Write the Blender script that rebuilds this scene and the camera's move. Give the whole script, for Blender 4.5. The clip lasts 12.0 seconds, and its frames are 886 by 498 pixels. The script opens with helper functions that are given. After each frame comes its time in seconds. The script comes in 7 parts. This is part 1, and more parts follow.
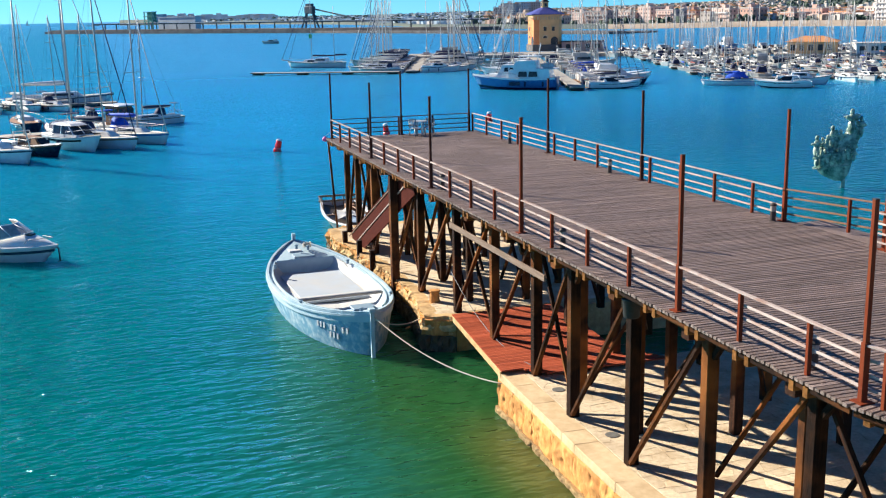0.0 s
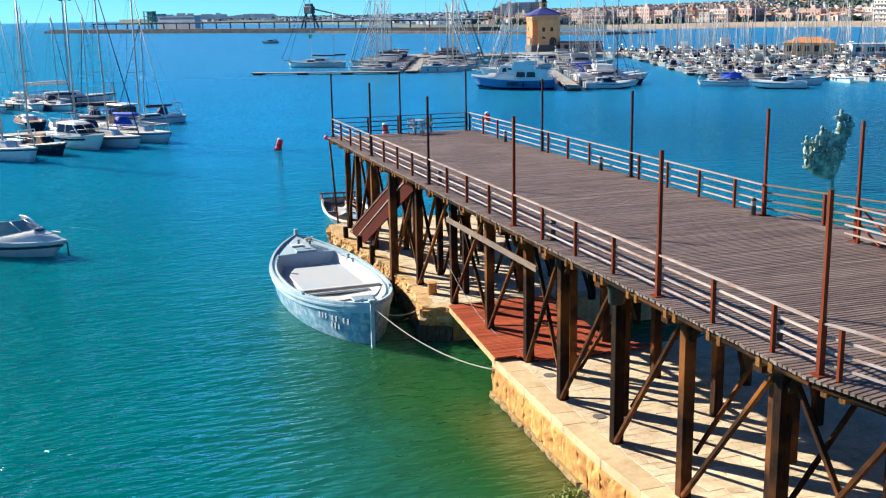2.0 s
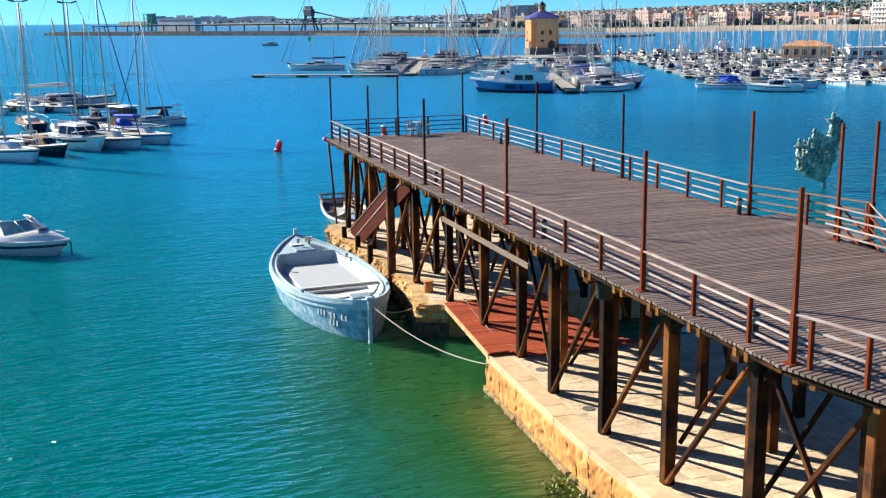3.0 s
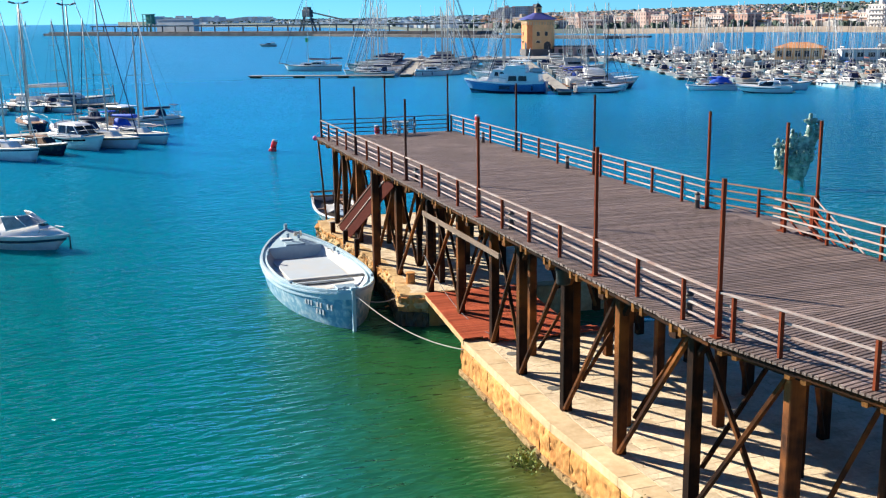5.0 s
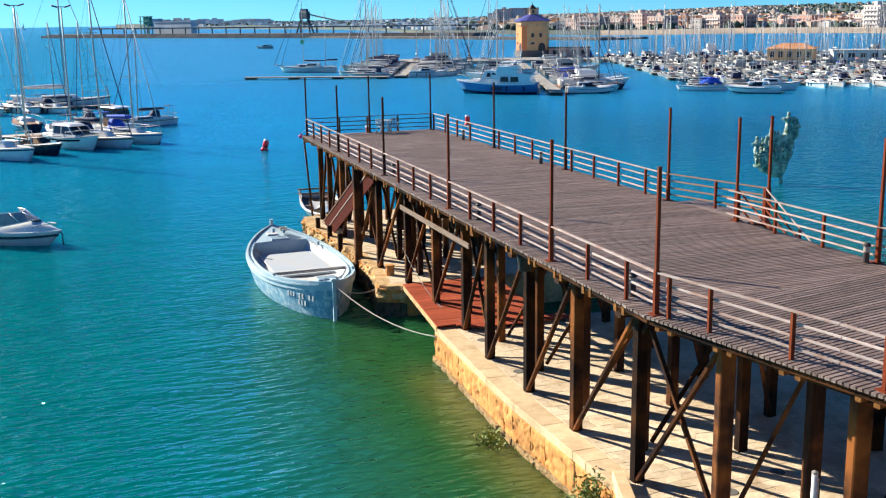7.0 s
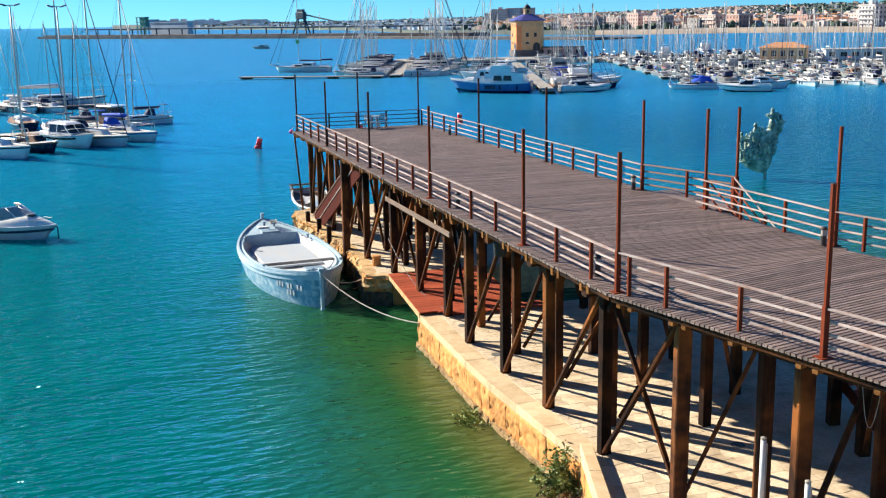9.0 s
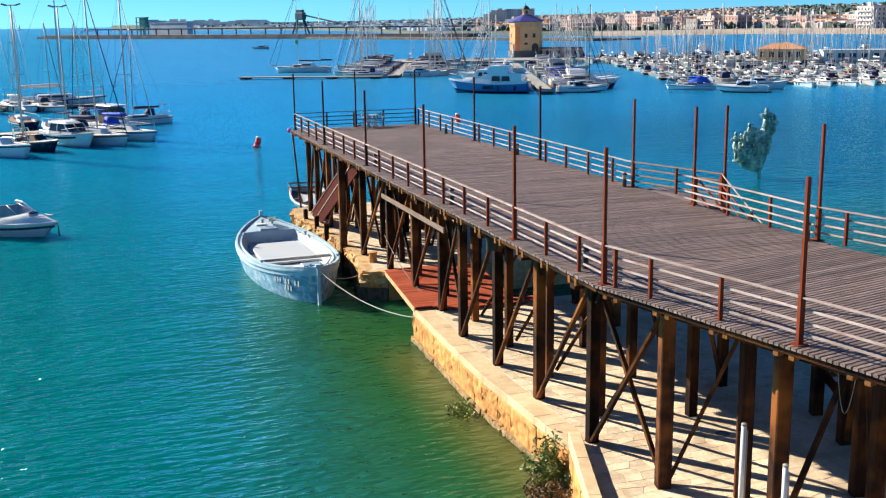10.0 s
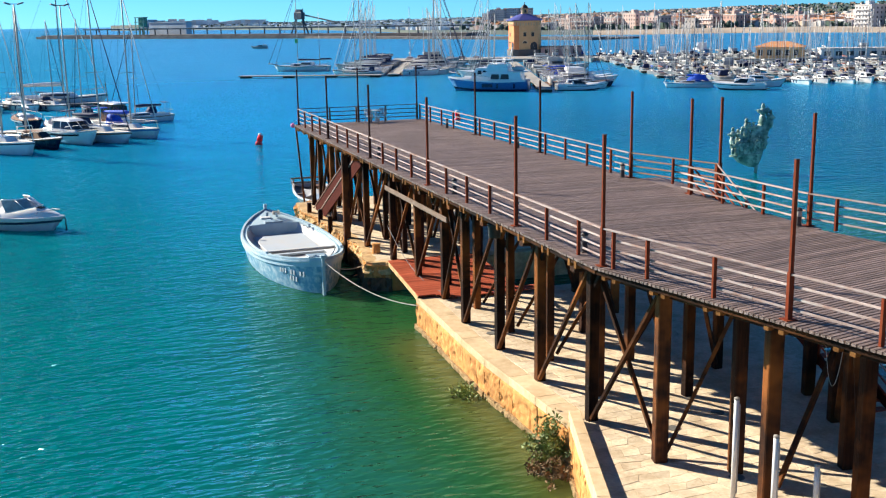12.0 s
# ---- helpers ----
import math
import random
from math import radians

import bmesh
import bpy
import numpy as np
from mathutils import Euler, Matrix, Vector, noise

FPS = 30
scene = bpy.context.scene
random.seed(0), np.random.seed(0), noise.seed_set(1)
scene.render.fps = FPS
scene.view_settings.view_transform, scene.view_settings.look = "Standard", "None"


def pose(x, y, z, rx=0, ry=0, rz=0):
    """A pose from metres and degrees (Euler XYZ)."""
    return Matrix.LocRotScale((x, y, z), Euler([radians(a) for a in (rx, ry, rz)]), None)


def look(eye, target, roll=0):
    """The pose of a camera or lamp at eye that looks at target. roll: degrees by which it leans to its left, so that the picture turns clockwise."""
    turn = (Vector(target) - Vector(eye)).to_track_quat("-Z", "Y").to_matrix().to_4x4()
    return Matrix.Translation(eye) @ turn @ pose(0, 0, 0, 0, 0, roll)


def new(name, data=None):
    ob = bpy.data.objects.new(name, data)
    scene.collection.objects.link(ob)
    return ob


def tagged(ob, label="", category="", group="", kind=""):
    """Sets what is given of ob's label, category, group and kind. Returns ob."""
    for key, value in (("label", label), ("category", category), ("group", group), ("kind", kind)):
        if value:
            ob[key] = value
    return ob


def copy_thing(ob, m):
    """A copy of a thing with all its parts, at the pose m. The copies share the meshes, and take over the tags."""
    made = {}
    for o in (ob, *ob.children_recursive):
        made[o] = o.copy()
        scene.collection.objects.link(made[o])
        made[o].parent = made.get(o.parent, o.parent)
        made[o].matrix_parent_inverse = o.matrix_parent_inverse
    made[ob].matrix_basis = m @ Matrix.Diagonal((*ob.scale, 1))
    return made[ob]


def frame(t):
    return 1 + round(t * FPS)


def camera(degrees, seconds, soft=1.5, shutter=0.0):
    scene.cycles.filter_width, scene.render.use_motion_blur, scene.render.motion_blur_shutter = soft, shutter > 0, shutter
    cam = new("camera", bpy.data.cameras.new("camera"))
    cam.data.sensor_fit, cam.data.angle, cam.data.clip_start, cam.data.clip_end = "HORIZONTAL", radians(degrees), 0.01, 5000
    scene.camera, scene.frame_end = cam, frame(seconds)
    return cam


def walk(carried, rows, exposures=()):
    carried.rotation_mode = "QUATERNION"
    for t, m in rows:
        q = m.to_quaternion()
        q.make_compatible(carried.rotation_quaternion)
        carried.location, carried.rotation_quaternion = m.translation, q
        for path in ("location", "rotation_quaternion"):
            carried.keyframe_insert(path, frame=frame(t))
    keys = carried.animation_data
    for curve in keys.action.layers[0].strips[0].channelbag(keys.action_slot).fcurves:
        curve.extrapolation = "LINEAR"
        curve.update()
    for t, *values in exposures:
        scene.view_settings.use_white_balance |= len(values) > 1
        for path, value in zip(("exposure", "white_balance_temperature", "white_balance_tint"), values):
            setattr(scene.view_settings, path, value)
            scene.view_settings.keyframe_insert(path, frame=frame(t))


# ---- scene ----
cam = camera(45.3, 12.0, soft=1.2)
PATH = [
    (0, (-11.471, -9.898, 12.752), (-10.879, -8.038, 12.318), -1.1),
    (0.5, (-11.563, -10.225, 12.761), (-10.971, -8.365, 12.327), -1.0),
    (1, (-11.692, -10.59, 12.794), (-11.1, -8.73, 12.36), -1.1),
    (1.5, (-11.822, -11.033, 12.837), (-11.229, -9.173, 12.403), -1.1),
    (2, (-11.924, -11.537, 12.87), (-11.33, -9.677, 12.436), -1.0),
    (2.5, (-12.047, -12.047, 12.9), (-11.452, -10.187, 12.469), -0.9),
    (4.5, (-12.171, -14.4, 13.078), (-11.574, -12.54, 12.65), -0.9),
    (5, (-12.087, -15.036, 13.099), (-11.489, -13.176, 12.671), -0.8),
    (5.5, (-11.997, -15.646, 13.142), (-11.398, -13.786, 12.716), -0.9),
    (6, (-11.917, -16.129, 13.129), (-11.316, -14.269, 12.703), -0.8),
    (6.5, (-11.804, -16.541, 13.12), (-11.204, -14.681, 12.695), -0.9),
    (7, (-11.722, -16.966, 13.052), (-11.121, -15.106, 12.627), -0.9),
    (7.5, (-11.596, -17.373, 12.929), (-10.995, -15.513, 12.504), -0.9),
    (9.5, (-11.596, -18.879, 12.877), (-10.989, -17.021, 12.453), -1.0),
    (10, (-11.672, -19.295, 12.853), (-11.065, -17.437, 12.43), -0.9),
    (10.5, (-11.794, -19.657, 12.847), (-11.186, -17.799, 12.424), -1.0),
    (11, (-11.975, -19.917, 12.827), (-11.366, -18.06, 12.404), -1.0),
    (11.5, (-12.095, -20.102, 12.772), (-11.486, -18.245, 12.349), -1.0),
    (12, (-12.167, -20.306, 12.68), (-11.558, -18.448, 12.256), -1.0),
]
walk(cam, [(t, look(e, g, r)) for t, e, g, r in PATH])

# ---- world, sun, exposure ----
SUN_ELEV, SUN_ROT = radians(28.3), radians(-39.5)
world = bpy.data.worlds.new("world")
scene.world = world
world.use_nodes = True
wn = world.node_tree
sky = wn.nodes.new("ShaderNodeTexSky")
sky.sky_type = "NISHITA"
sky.sun_disc = False
sky.sun_elevation, sky.sun_rotation = SUN_ELEV, SUN_ROT
sky.altitude = 4000.0
sky.air_density, sky.dust_density, sky.ozone_density = 1.0, 0.0, 6.0
wn.nodes["Background"].inputs["Strength"].default_value = 0.067
tint = wn.nodes.new("ShaderNodeMix")
tint.data_type, tint.blend_type = "RGBA", "MULTIPLY"
tint.inputs[0].default_value = 1.0
tint.inputs[7].default_value = (0.38, 0.87, 1.14, 1.0)
wn.links.new(sky.outputs[0], tint.inputs[6])
wn.links.new(tint.outputs[2], wn.nodes["Background"].inputs["Color"])
sun_dir = Vector((math.sin(SUN_ROT) * math.cos(SUN_ELEV), math.cos(SUN_ROT) * math.cos(SUN_ELEV), math.sin(SUN_ELEV)))
sun = new("sun", bpy.data.lights.new("sun", "SUN"))
sun.data.energy, sun.data.angle, sun.data.color = 5.8, radians(0.53), (1.0, 0.92, 0.78)
sun.matrix_world = look(sun_dir * 100, (0, 0, 0))
scene.view_settings.exposure = 0.95


# ---- materials ----
def rgba(c):
    return (*c, 1.0)


def surface(name, a, b, scale=3.0, rough=0.7, bump=0.2, fine=40.0, metal=0.0, stretch=(1, 1, 1), own=False, stain=None,
            stain_scale=0.6, stain_amount=0.5, vary=0.0, spec=0.5, rough_var=0.15):
    """A surface with grain, broad wear and fine relief. own: its grain follows the piece itself, offset piece by piece."""
    m = bpy.data.materials.new(name)
    m.use_nodes = True
    n, l = m.node_tree.nodes, m.node_tree.links
    bs = n["Principled BSDF"]
    bs.inputs["Metallic"].default_value = metal
    bs.inputs["Specular IOR Level"].default_value = spec
    info = n.new("ShaderNodeObjectInfo")
    if own:
        co = n.new("ShaderNodeTexCoord").outputs["Object"]
        shift = n.new("ShaderNodeVectorMath")
        shift.operation = "MULTIPLY_ADD"
        comb = n.new("ShaderNodeCombineXYZ")
        for k in range(3):
            l.new(info.outputs["Random"], comb.inputs[k])
        l.new(comb.outputs[0], shift.inputs[0])
        shift.inputs[1].default_value = (37.0, 53.0, 91.0)
        l.new(co, shift.inputs[2])
        co = shift.outputs[0]
    else:
        co = n.new("ShaderNodeNewGeometry").outputs["Position"]
    mp = n.new("ShaderNodeMapping")
    mp.inputs["Scale"].default_value = stretch
    l.new(co, mp.inputs["Vector"])

    def noise_at(s, detail, vec):
        t = n.new("ShaderNodeTexNoise")
        t.inputs["Scale"].default_value = s
        t.inputs["Detail"].default_value = detail
        t.inputs["Roughness"].default_value = 0.6
        l.new(vec, t.inputs["Vector"])
        return t.outputs["Fac"]

    def ramp(fac, lo, hi):
        r = n.new("ShaderNodeMapRange")
        r.inputs["From Min"].default_value, r.inputs["From Max"].default_value = lo, hi
        l.new(fac, r.inputs["Value"])
        return r.outputs["Result"]

    def mix(fac, x, y, mode="MIX"):
        k = n.new("ShaderNodeMix")
        k.data_type, k.blend_type = "RGBA", mode
        for sock, v in ((k.inputs[0], fac), (k.inputs[6], x), (k.inputs[7], y)):
            if isinstance(v, (int, float)):
                sock.default_value = v
            elif isinstance(v, tuple):
                sock.default_value = rgba(v)
            else:
                l.new(v, sock)
        return k.outputs[2]

    grain = noise_at(scale, 5, mp.outputs[0])
    colour = mix(ramp(grain, 0.32, 0.68), a, b)
    if stain:
        wear = noise_at(stain_scale, 4, co)
        f = n.new("ShaderNodeMath")
        f.operation = "MULTIPLY"
        l.new(ramp(wear, 0.45, 0.65), f.inputs[0])
        f.inputs[1].default_value = stain_amount
        colour = mix(f.outputs[0], colour, stain)
    if vary:
        hs = n.new("ShaderNodeHueSaturation")
        v = n.new("ShaderNodeMapRange")
        v.inputs["To Min"].default_value, v.inputs["To Max"].default_value = 1 - vary, 1 + vary
        l.new(info.outputs["Random"], v.inputs["Value"])
        l.new(v.outputs[0], hs.inputs["Value"])
        l.new(colour, hs.inputs["Color"])
        colour = hs.outputs[0]
    l.new(colour, bs.inputs["Base Color"])
    rr = n.new("ShaderNodeMapRange")
    rr.inputs["To Min"].default_value, rr.inputs["To Max"].default_value = max(rough - rough_var, 0.02), min(rough + rough_var, 1)
    l.new(grain, rr.inputs["Value"])
    l.new(rr.outputs[0], bs.inputs["Roughness"])
    if bump:
        bp = n.new("ShaderNodeBump")
        bp.inputs["Strength"].default_value, bp.inputs["Distance"].default_value = bump, 0.02
        l.new(noise_at(fine, 3, mp.outputs[0]), bp.inputs["Height"])
        l.new(bp.outputs[0], bs.inputs["Normal"])
    return m


WOOD = (9, 9, 0.7)
M = {}
M["deck"] = surface("weathered deck planks", (0.238, 0.170, 0.142), (0.112, 0.077, 0.063), 2.2, 0.62, 0.7, 12, stretch=WOOD, own=True,
                    stain=(0.30, 0.225, 0.20), stain_scale=0.6, stain_amount=0.5, vary=0.26, spec=0.38)
M["pile"] = surface("dark treated timber", (0.042, 0.016, 0.008), (0.013, 0.008, 0.006), 1.6, 0.8, 0.8, 8, stretch=WOOD, own=True,
                    stain=(0.36, 0.12, 0.026), stain_scale=0.4, stain_amount=0.55, vary=0.6, spec=0.1)
M["joist"] = surface("orange cut timber", (0.25, 0.11, 0.032), (0.12, 0.052, 0.018), 2, 0.7, 0.4, 10, stretch=WOOD, own=True, vary=0.25, spec=0.05)
M["rail"] = surface("sun-bleached rail timber", (0.54, 0.455, 0.415), (0.36, 0.28, 0.25), 2, 0.7, 0.3, 12, stretch=WOOD, own=True,
                    stain=(0.30, 0.14, 0.09), stain_scale=1.8, stain_amount=0.6, vary=0.2, spec=0.05)
M["post"] = surface("rust-red painted steel", (0.21, 0.042, 0.017), (0.13, 0.027, 0.013), 4, 0.6, 0.15, 40, spec=0.05,
                    stain=(0.22, 0.062, 0.025), stain_scale=2, stain_amount=0.5)
# copy of the rust-red pole paint, darkened for the backlit seaward poles
M["pole_shaded"] = surface("shade-darkened rust-red pole paint", (0.075, 0.026, 0.018), (0.045, 0.018, 0.014), 4, 0.6, 0.15, 40, spec=0.05)
M["old_plank"] = surface("grey old plank", (0.26, 0.19, 0.15), (0.18, 0.13, 0.10), 2, 0.8, 0.4, 12, stretch=WOOD, own=True, spec=0.05)
M["red_plank"] = surface("red-brown planks", (0.44, 0.105, 0.05), (0.29, 0.06, 0.032), 1.6, 0.7, 0.4, 12, stretch=WOOD, own=True, vary=0.22, spec=0.05)
M["dark_red"] = surface("dark red stair boards", (0.085, 0.017, 0.010), (0.05, 0.011, 0.008), 2, 0.9, 0.3, 12, stretch=WOOD, own=True, spec=0.05)
M["coping"] = surface("pale sandstone coping", (0.72, 0.54, 0.33), (0.60, 0.43, 0.25), 4, 0.85, 0.5, 30, stain=(0.40, 0.26, 0.13), stain_scale=0.8, vary=0.12, spec=0.2)
M["paving"] = surface("pale paving stone", (0.78, 0.64, 0.45), (0.63, 0.49, 0.33), 9, 0.85, 1.0, 24, stain=(0.46, 0.33, 0.20), stain_scale=1.3, stain_amount=0.7, vary=0.18, spec=0.2)
M["joint"] = surface("sandy joints", (0.60, 0.47, 0.32), (0.44, 0.33, 0.21), 8, 0.95, 0.6, 50, spec=0.2)
M["orange_stone"] = surface("orange sea-worn stone", (0.74, 0.38, 0.13), (0.56, 0.23, 0.06), 2.5, 0.9, 1.0, 14, stretch=(1.3, 1.3, 0.45), stain=(0.34, 0.145, 0.045), stain_scale=1.5,
                            stain_amount=0.65, vary=0.16, spec=0.2)
M["mole_stone"] = surface("pale eroded rubble", (0.66, 0.46, 0.24), (0.50, 0.31, 0.13), 5, 0.9, 1.0, 22, stain=(0.34, 0.19, 0.08), stain_scale=1.6, stain_amount=0.6, spec=0.2)
M["weed_stone"] = surface("weedy wet stone", (0.40, 0.26, 0.12), (0.16, 0.10, 0.045), 9, 0.9, 1.0, 26, stain=(0.46, 0.30, 0.13), stain_scale=2, spec=0.2)
# wet tide course of the mole, its deep shade also put into the colour
M["wet_shaded_stone"] = surface("wet stone darkened for shade", (0.16, 0.085, 0.035), (0.07, 0.04, 0.02), 3, 0.6, 1.0, 16, stain=(0.05, 0.055, 0.02), stain_scale=2.0)
M["concrete"] = surface("harbour concrete", (0.40, 0.37, 0.33), (0.28, 0.26, 0.23), 0.6, 0.9, 0.3, 6, stain=(0.2, 0.18, 0.16), stain_scale=0.1)
M["gel_white"] = surface("white gelcoat", (0.80, 0.79, 0.77), (0.70, 0.69, 0.68), 1.5, 0.3, 0.02, 30, stain=(0.58, 0.58, 0.56), stain_scale=0.8, stain_amount=0.3, vary=0.07)
# greyer gelcoat than gel_white, mostly for the marina's boats
M["gel_grey"] = surface("dull grey-white gelcoat", (0.46, 0.45, 0.43), (0.34, 0.34, 0.33), 1.5, 0.4, 0.02, 30, stain=(0.28, 0.27, 0.25), stain_scale=0.5, stain_amount=0.5, vary=0.25)
M["cream"] = surface("cream deck", (0.70, 0.66, 0.58), (0.58, 0.54, 0.47), 2, 0.6, 0.1, 30, vary=0.1)
M["teak"] = surface("teak trim", (0.30, 0.15, 0.07), (0.20, 0.10, 0.05), 6, 0.6, 0.2, 30)
M["navy"] = surface("navy hull paint", (0.012, 0.02, 0.055), (0.008, 0.013, 0.04), 2, 0.25, 0.02, 30)
M["blue_hull"] = surface("blue hull paint", (0.05, 0.19, 0.42), (0.04, 0.16, 0.36), 2, 0.3, 0.02, 30)
M["blue_cloth"] = surface("bright blue sail cover", (0.01, 0.10, 0.60), (0.008, 0.06, 0.42), 3, 0.8, 0.6, 6)
M["navy_cloth"] = surface("navy canvas", (0.02, 0.03, 0.09), (0.012, 0.02, 0.06), 3, 0.85, 0.5, 6)
M["red_cloth"] = surface("faded red canvas", (0.26, 0.075, 0.065), (0.19, 0.055, 0.05), 3, 0.8, 0.5, 6)
M["white_cloth"] = surface("white canvas", (0.72, 0.71, 0.68), (0.60, 0.59, 0.56), 3, 0.85, 0.5, 6)
M["glass"] = surface("smoked boat window", (0.015, 0.02, 0.025), (0.01, 0.012, 0.016), 2, 0.12, 0.0, 10)
M["screen"] = surface("hazy windscreen", (0.50, 0.48, 0.44), (0.30, 0.29, 0.27), 3, 0.15, 0.1, 8)
M["alu"] = surface("mast aluminium", (0.50, 0.48, 0.44), (0.38, 0.36, 0.33), 4, 0.5, 0.02, 30, metal=0.0)
M["black_mast"] = surface("dark mast", (0.03, 0.03, 0.035), (0.02, 0.02, 0.024), 4, 0.4, 0.02, 30)
M["steel"] = surface("dulled stainless tube", (0.36, 0.36, 0.36), (0.28, 0.28, 0.28), 8, 0.55, 0.0, 30, metal=0.3)
M["wire"] = surface("rigging wire", (0.12, 0.12, 0.13), (0.08, 0.08, 0.09), 8, 0.5, 0.0, 30)
M["rope"] = surface("pale mooring rope", (0.55, 0.52, 0.46), (0.40, 0.37, 0.32), 60, 0.9, 0.5, 200)
M["rubber"] = surface("black rubber", (0.02, 0.02, 0.022), (0.015, 0.015, 0.015), 4, 0.7, 0.1, 30)
M["barge"] = surface("pale blue boat paint", (0.40, 0.53, 0.60), (0.33, 0.46, 0.54), 1.0, 0.6, 0.15, 20, stain=(0.52, 0.62, 0.66), stain_scale=0.9, stain_amount=0.6, spec=0.25)
M["barge_side"] = surface("worn blue topside paint", (0.18, 0.37, 0.51), (0.13, 0.30, 0.45), 1.4, 0.5, 0.2, 20, stain=(0.66, 0.72, 0.74), stain_scale=3.2, stain_amount=0.8)
M["barge_white"] = surface("white boat paint", (0.58, 0.585, 0.58), (0.50, 0.515, 0.52), 1.2, 0.6, 0.1, 25, spec=0.2, stain=(0.58, 0.48, 0.38), stain_scale=0.7, stain_amount=0.5)
M["barge_floor"] = surface("grey-blue floor paint", (0.45, 0.50, 0.55), (0.39, 0.445, 0.50), 1.2, 0.6, 0.1, 25, spec=0.2, stain=(0.53, 0.51, 0.48), stain_scale=0.6, stain_amount=0.6)
M["barge_blue"] = surface("blue-grey boat paint", (0.24, 0.34, 0.42), (0.19, 0.28, 0.36), 1.2, 0.55, 0.1, 25)
M["red_buoy"] = surface("red buoy plastic", (0.95, 0.06, 0.055), (0.9, 0.04, 0.04), 3, 0.4, 0.05, 20)
buoy_skin = M["red_buoy"].node_tree.nodes["Principled BSDF"]
buoy_skin.inputs["Subsurface Weight"].default_value = 0.8
buoy_skin.inputs["Subsurface Radius"].default_value = (1.0, 0.15, 0.12)
buoy_skin.inputs["Subsurface Scale"].default_value = 0.4
M["pale_tarp"] = surface("faded blue tarpaulin", (0.30, 0.42, 0.55), (0.14, 0.22, 0.36), 3, 0.7, 0.5, 6, stain=(0.55, 0.6, 0.62), stain_scale=1.2)
M["grey_cover"] = surface("dusty grey-beige boat cover", (0.72, 0.69, 0.64), (0.56, 0.53, 0.49), 2, 0.6, 0.5, 6)
M["pink"] = surface("pink plastic", (0.75, 0.12, 0.35), (0.65, 0.10, 0.30), 5, 0.5, 0.0, 10)
M["green_flag"] = surface("green pennant", (0.05, 0.5, 0.12), (0.04, 0.42, 0.10), 5, 0.8, 0.0, 10)
M["orange_wall"] = surface("orange rendered wall", (0.84, 0.27, 0.09), (0.74, 0.22, 0.07), 1, 0.85, 0.2, 6, stain=(0.5, 0.2, 0.1), stain_scale=0.3, stain_amount=0.3)
M["sand_wall"] = surface("sand rendered wall", (0.78, 0.45, 0.205), (0.70, 0.39, 0.17), 1, 0.85, 0.2, 6, stain=(0.5, 0.33, 0.18), stain_scale=0.3, stain_amount=0.35)
M["tile_roof"] = surface("terracotta roof", (0.62, 0.28, 0.11), (0.48, 0.20, 0.08), 2, 0.85, 0.4, 10)
M["blue_roof"] = surface("violet-blue tiled roof", (0.10, 0.10, 0.32), (0.07, 0.07, 0.24), 3, 0.4, 0.4, 10)
M["dark_hole"] = surface("dark opening", (0.03, 0.03, 0.035), (0.02, 0.02, 0.022), 2, 0.5, 0.0, 10)
M["bronze"] = surface("verdigris bronze", (0.24, 0.38, 0.29), (0.02, 0.05, 0.04), 3.5, 0.4, 0.6, 12, spec=0.8, stain=(0.66, 0.74, 0.56), stain_scale=1.8, stain_amount=0.75)
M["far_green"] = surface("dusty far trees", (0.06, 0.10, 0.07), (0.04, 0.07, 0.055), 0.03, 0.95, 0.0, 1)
# far ground, its distance haze mixed into the base colour
M["far_ground"] = surface("dry far ground blued for haze", (0.075, 0.105, 0.095), (0.05, 0.08, 0.08), 0.02, 0.95, 0.0, 1, stain=(0.10, 0.13, 0.08), stain_scale=0.008, stain_amount=0.8)
M["sand"] = surface("beach sand", (0.44, 0.35, 0.26), (0.30, 0.24, 0.18), 0.05, 0.95, 0.1, 2)
M["rock"] = surface("dark breakwater stone", (0.17, 0.15, 0.14), (0.07, 0.065, 0.065), 0.15, 0.95, 0.3, 1)
M["grey_steel"] = surface("dark gallery steel", (0.06, 0.085, 0.10), (0.04, 0.06, 0.075), 0.1, 0.7, 0.0, 1)
M["green_steel"] = surface("green corrugated shed", (0.12, 0.33, 0.26), (0.08, 0.24, 0.20), 0.1, 0.7, 0.0, 1)
# sheeting made paler than its own grey to carry the haze
M["shed_grey"] = surface("lavender-grey sheeting paled for haze", (0.54, 0.60, 0.65), (0.47, 0.54, 0.60), 0.1, 0.8, 0.0, 1, stain=(0.25, 0.30, 0.34), stain_scale=0.04)
M["leaf"] = surface("dusty green leaves", (0.30, 0.35, 0.07), (0.13, 0.19, 0.035), 6, 0.6, 0.0, 10, vary=0.3)
M["dry_leaf"] = surface("dry brown twigs", (0.22, 0.13, 0.05), (0.13, 0.08, 0.04), 6, 0.9, 0.0, 10)
M["iron"] = surface("manhole iron", (0.16, 0.15, 0.13), (0.10, 0.095, 0.085), 20, 0.7, 0.4, 60)
M["lamp_post"] = surface("dark lamp body", (0.05, 0.035, 0.03), (0.035, 0.025, 0.02), 8, 0.5, 0.1, 30)
M["lamp_glass"] = surface("cloudy lamp glass", (0.45, 0.40, 0.33), (0.36, 0.31, 0.26), 8, 0.3, 0.0, 30)
M["pvc"] = surface("white metal mast", (0.78, 0.76, 0.72), (0.66, 0.64, 0.60), 5, 0.4, 0.1, 20)
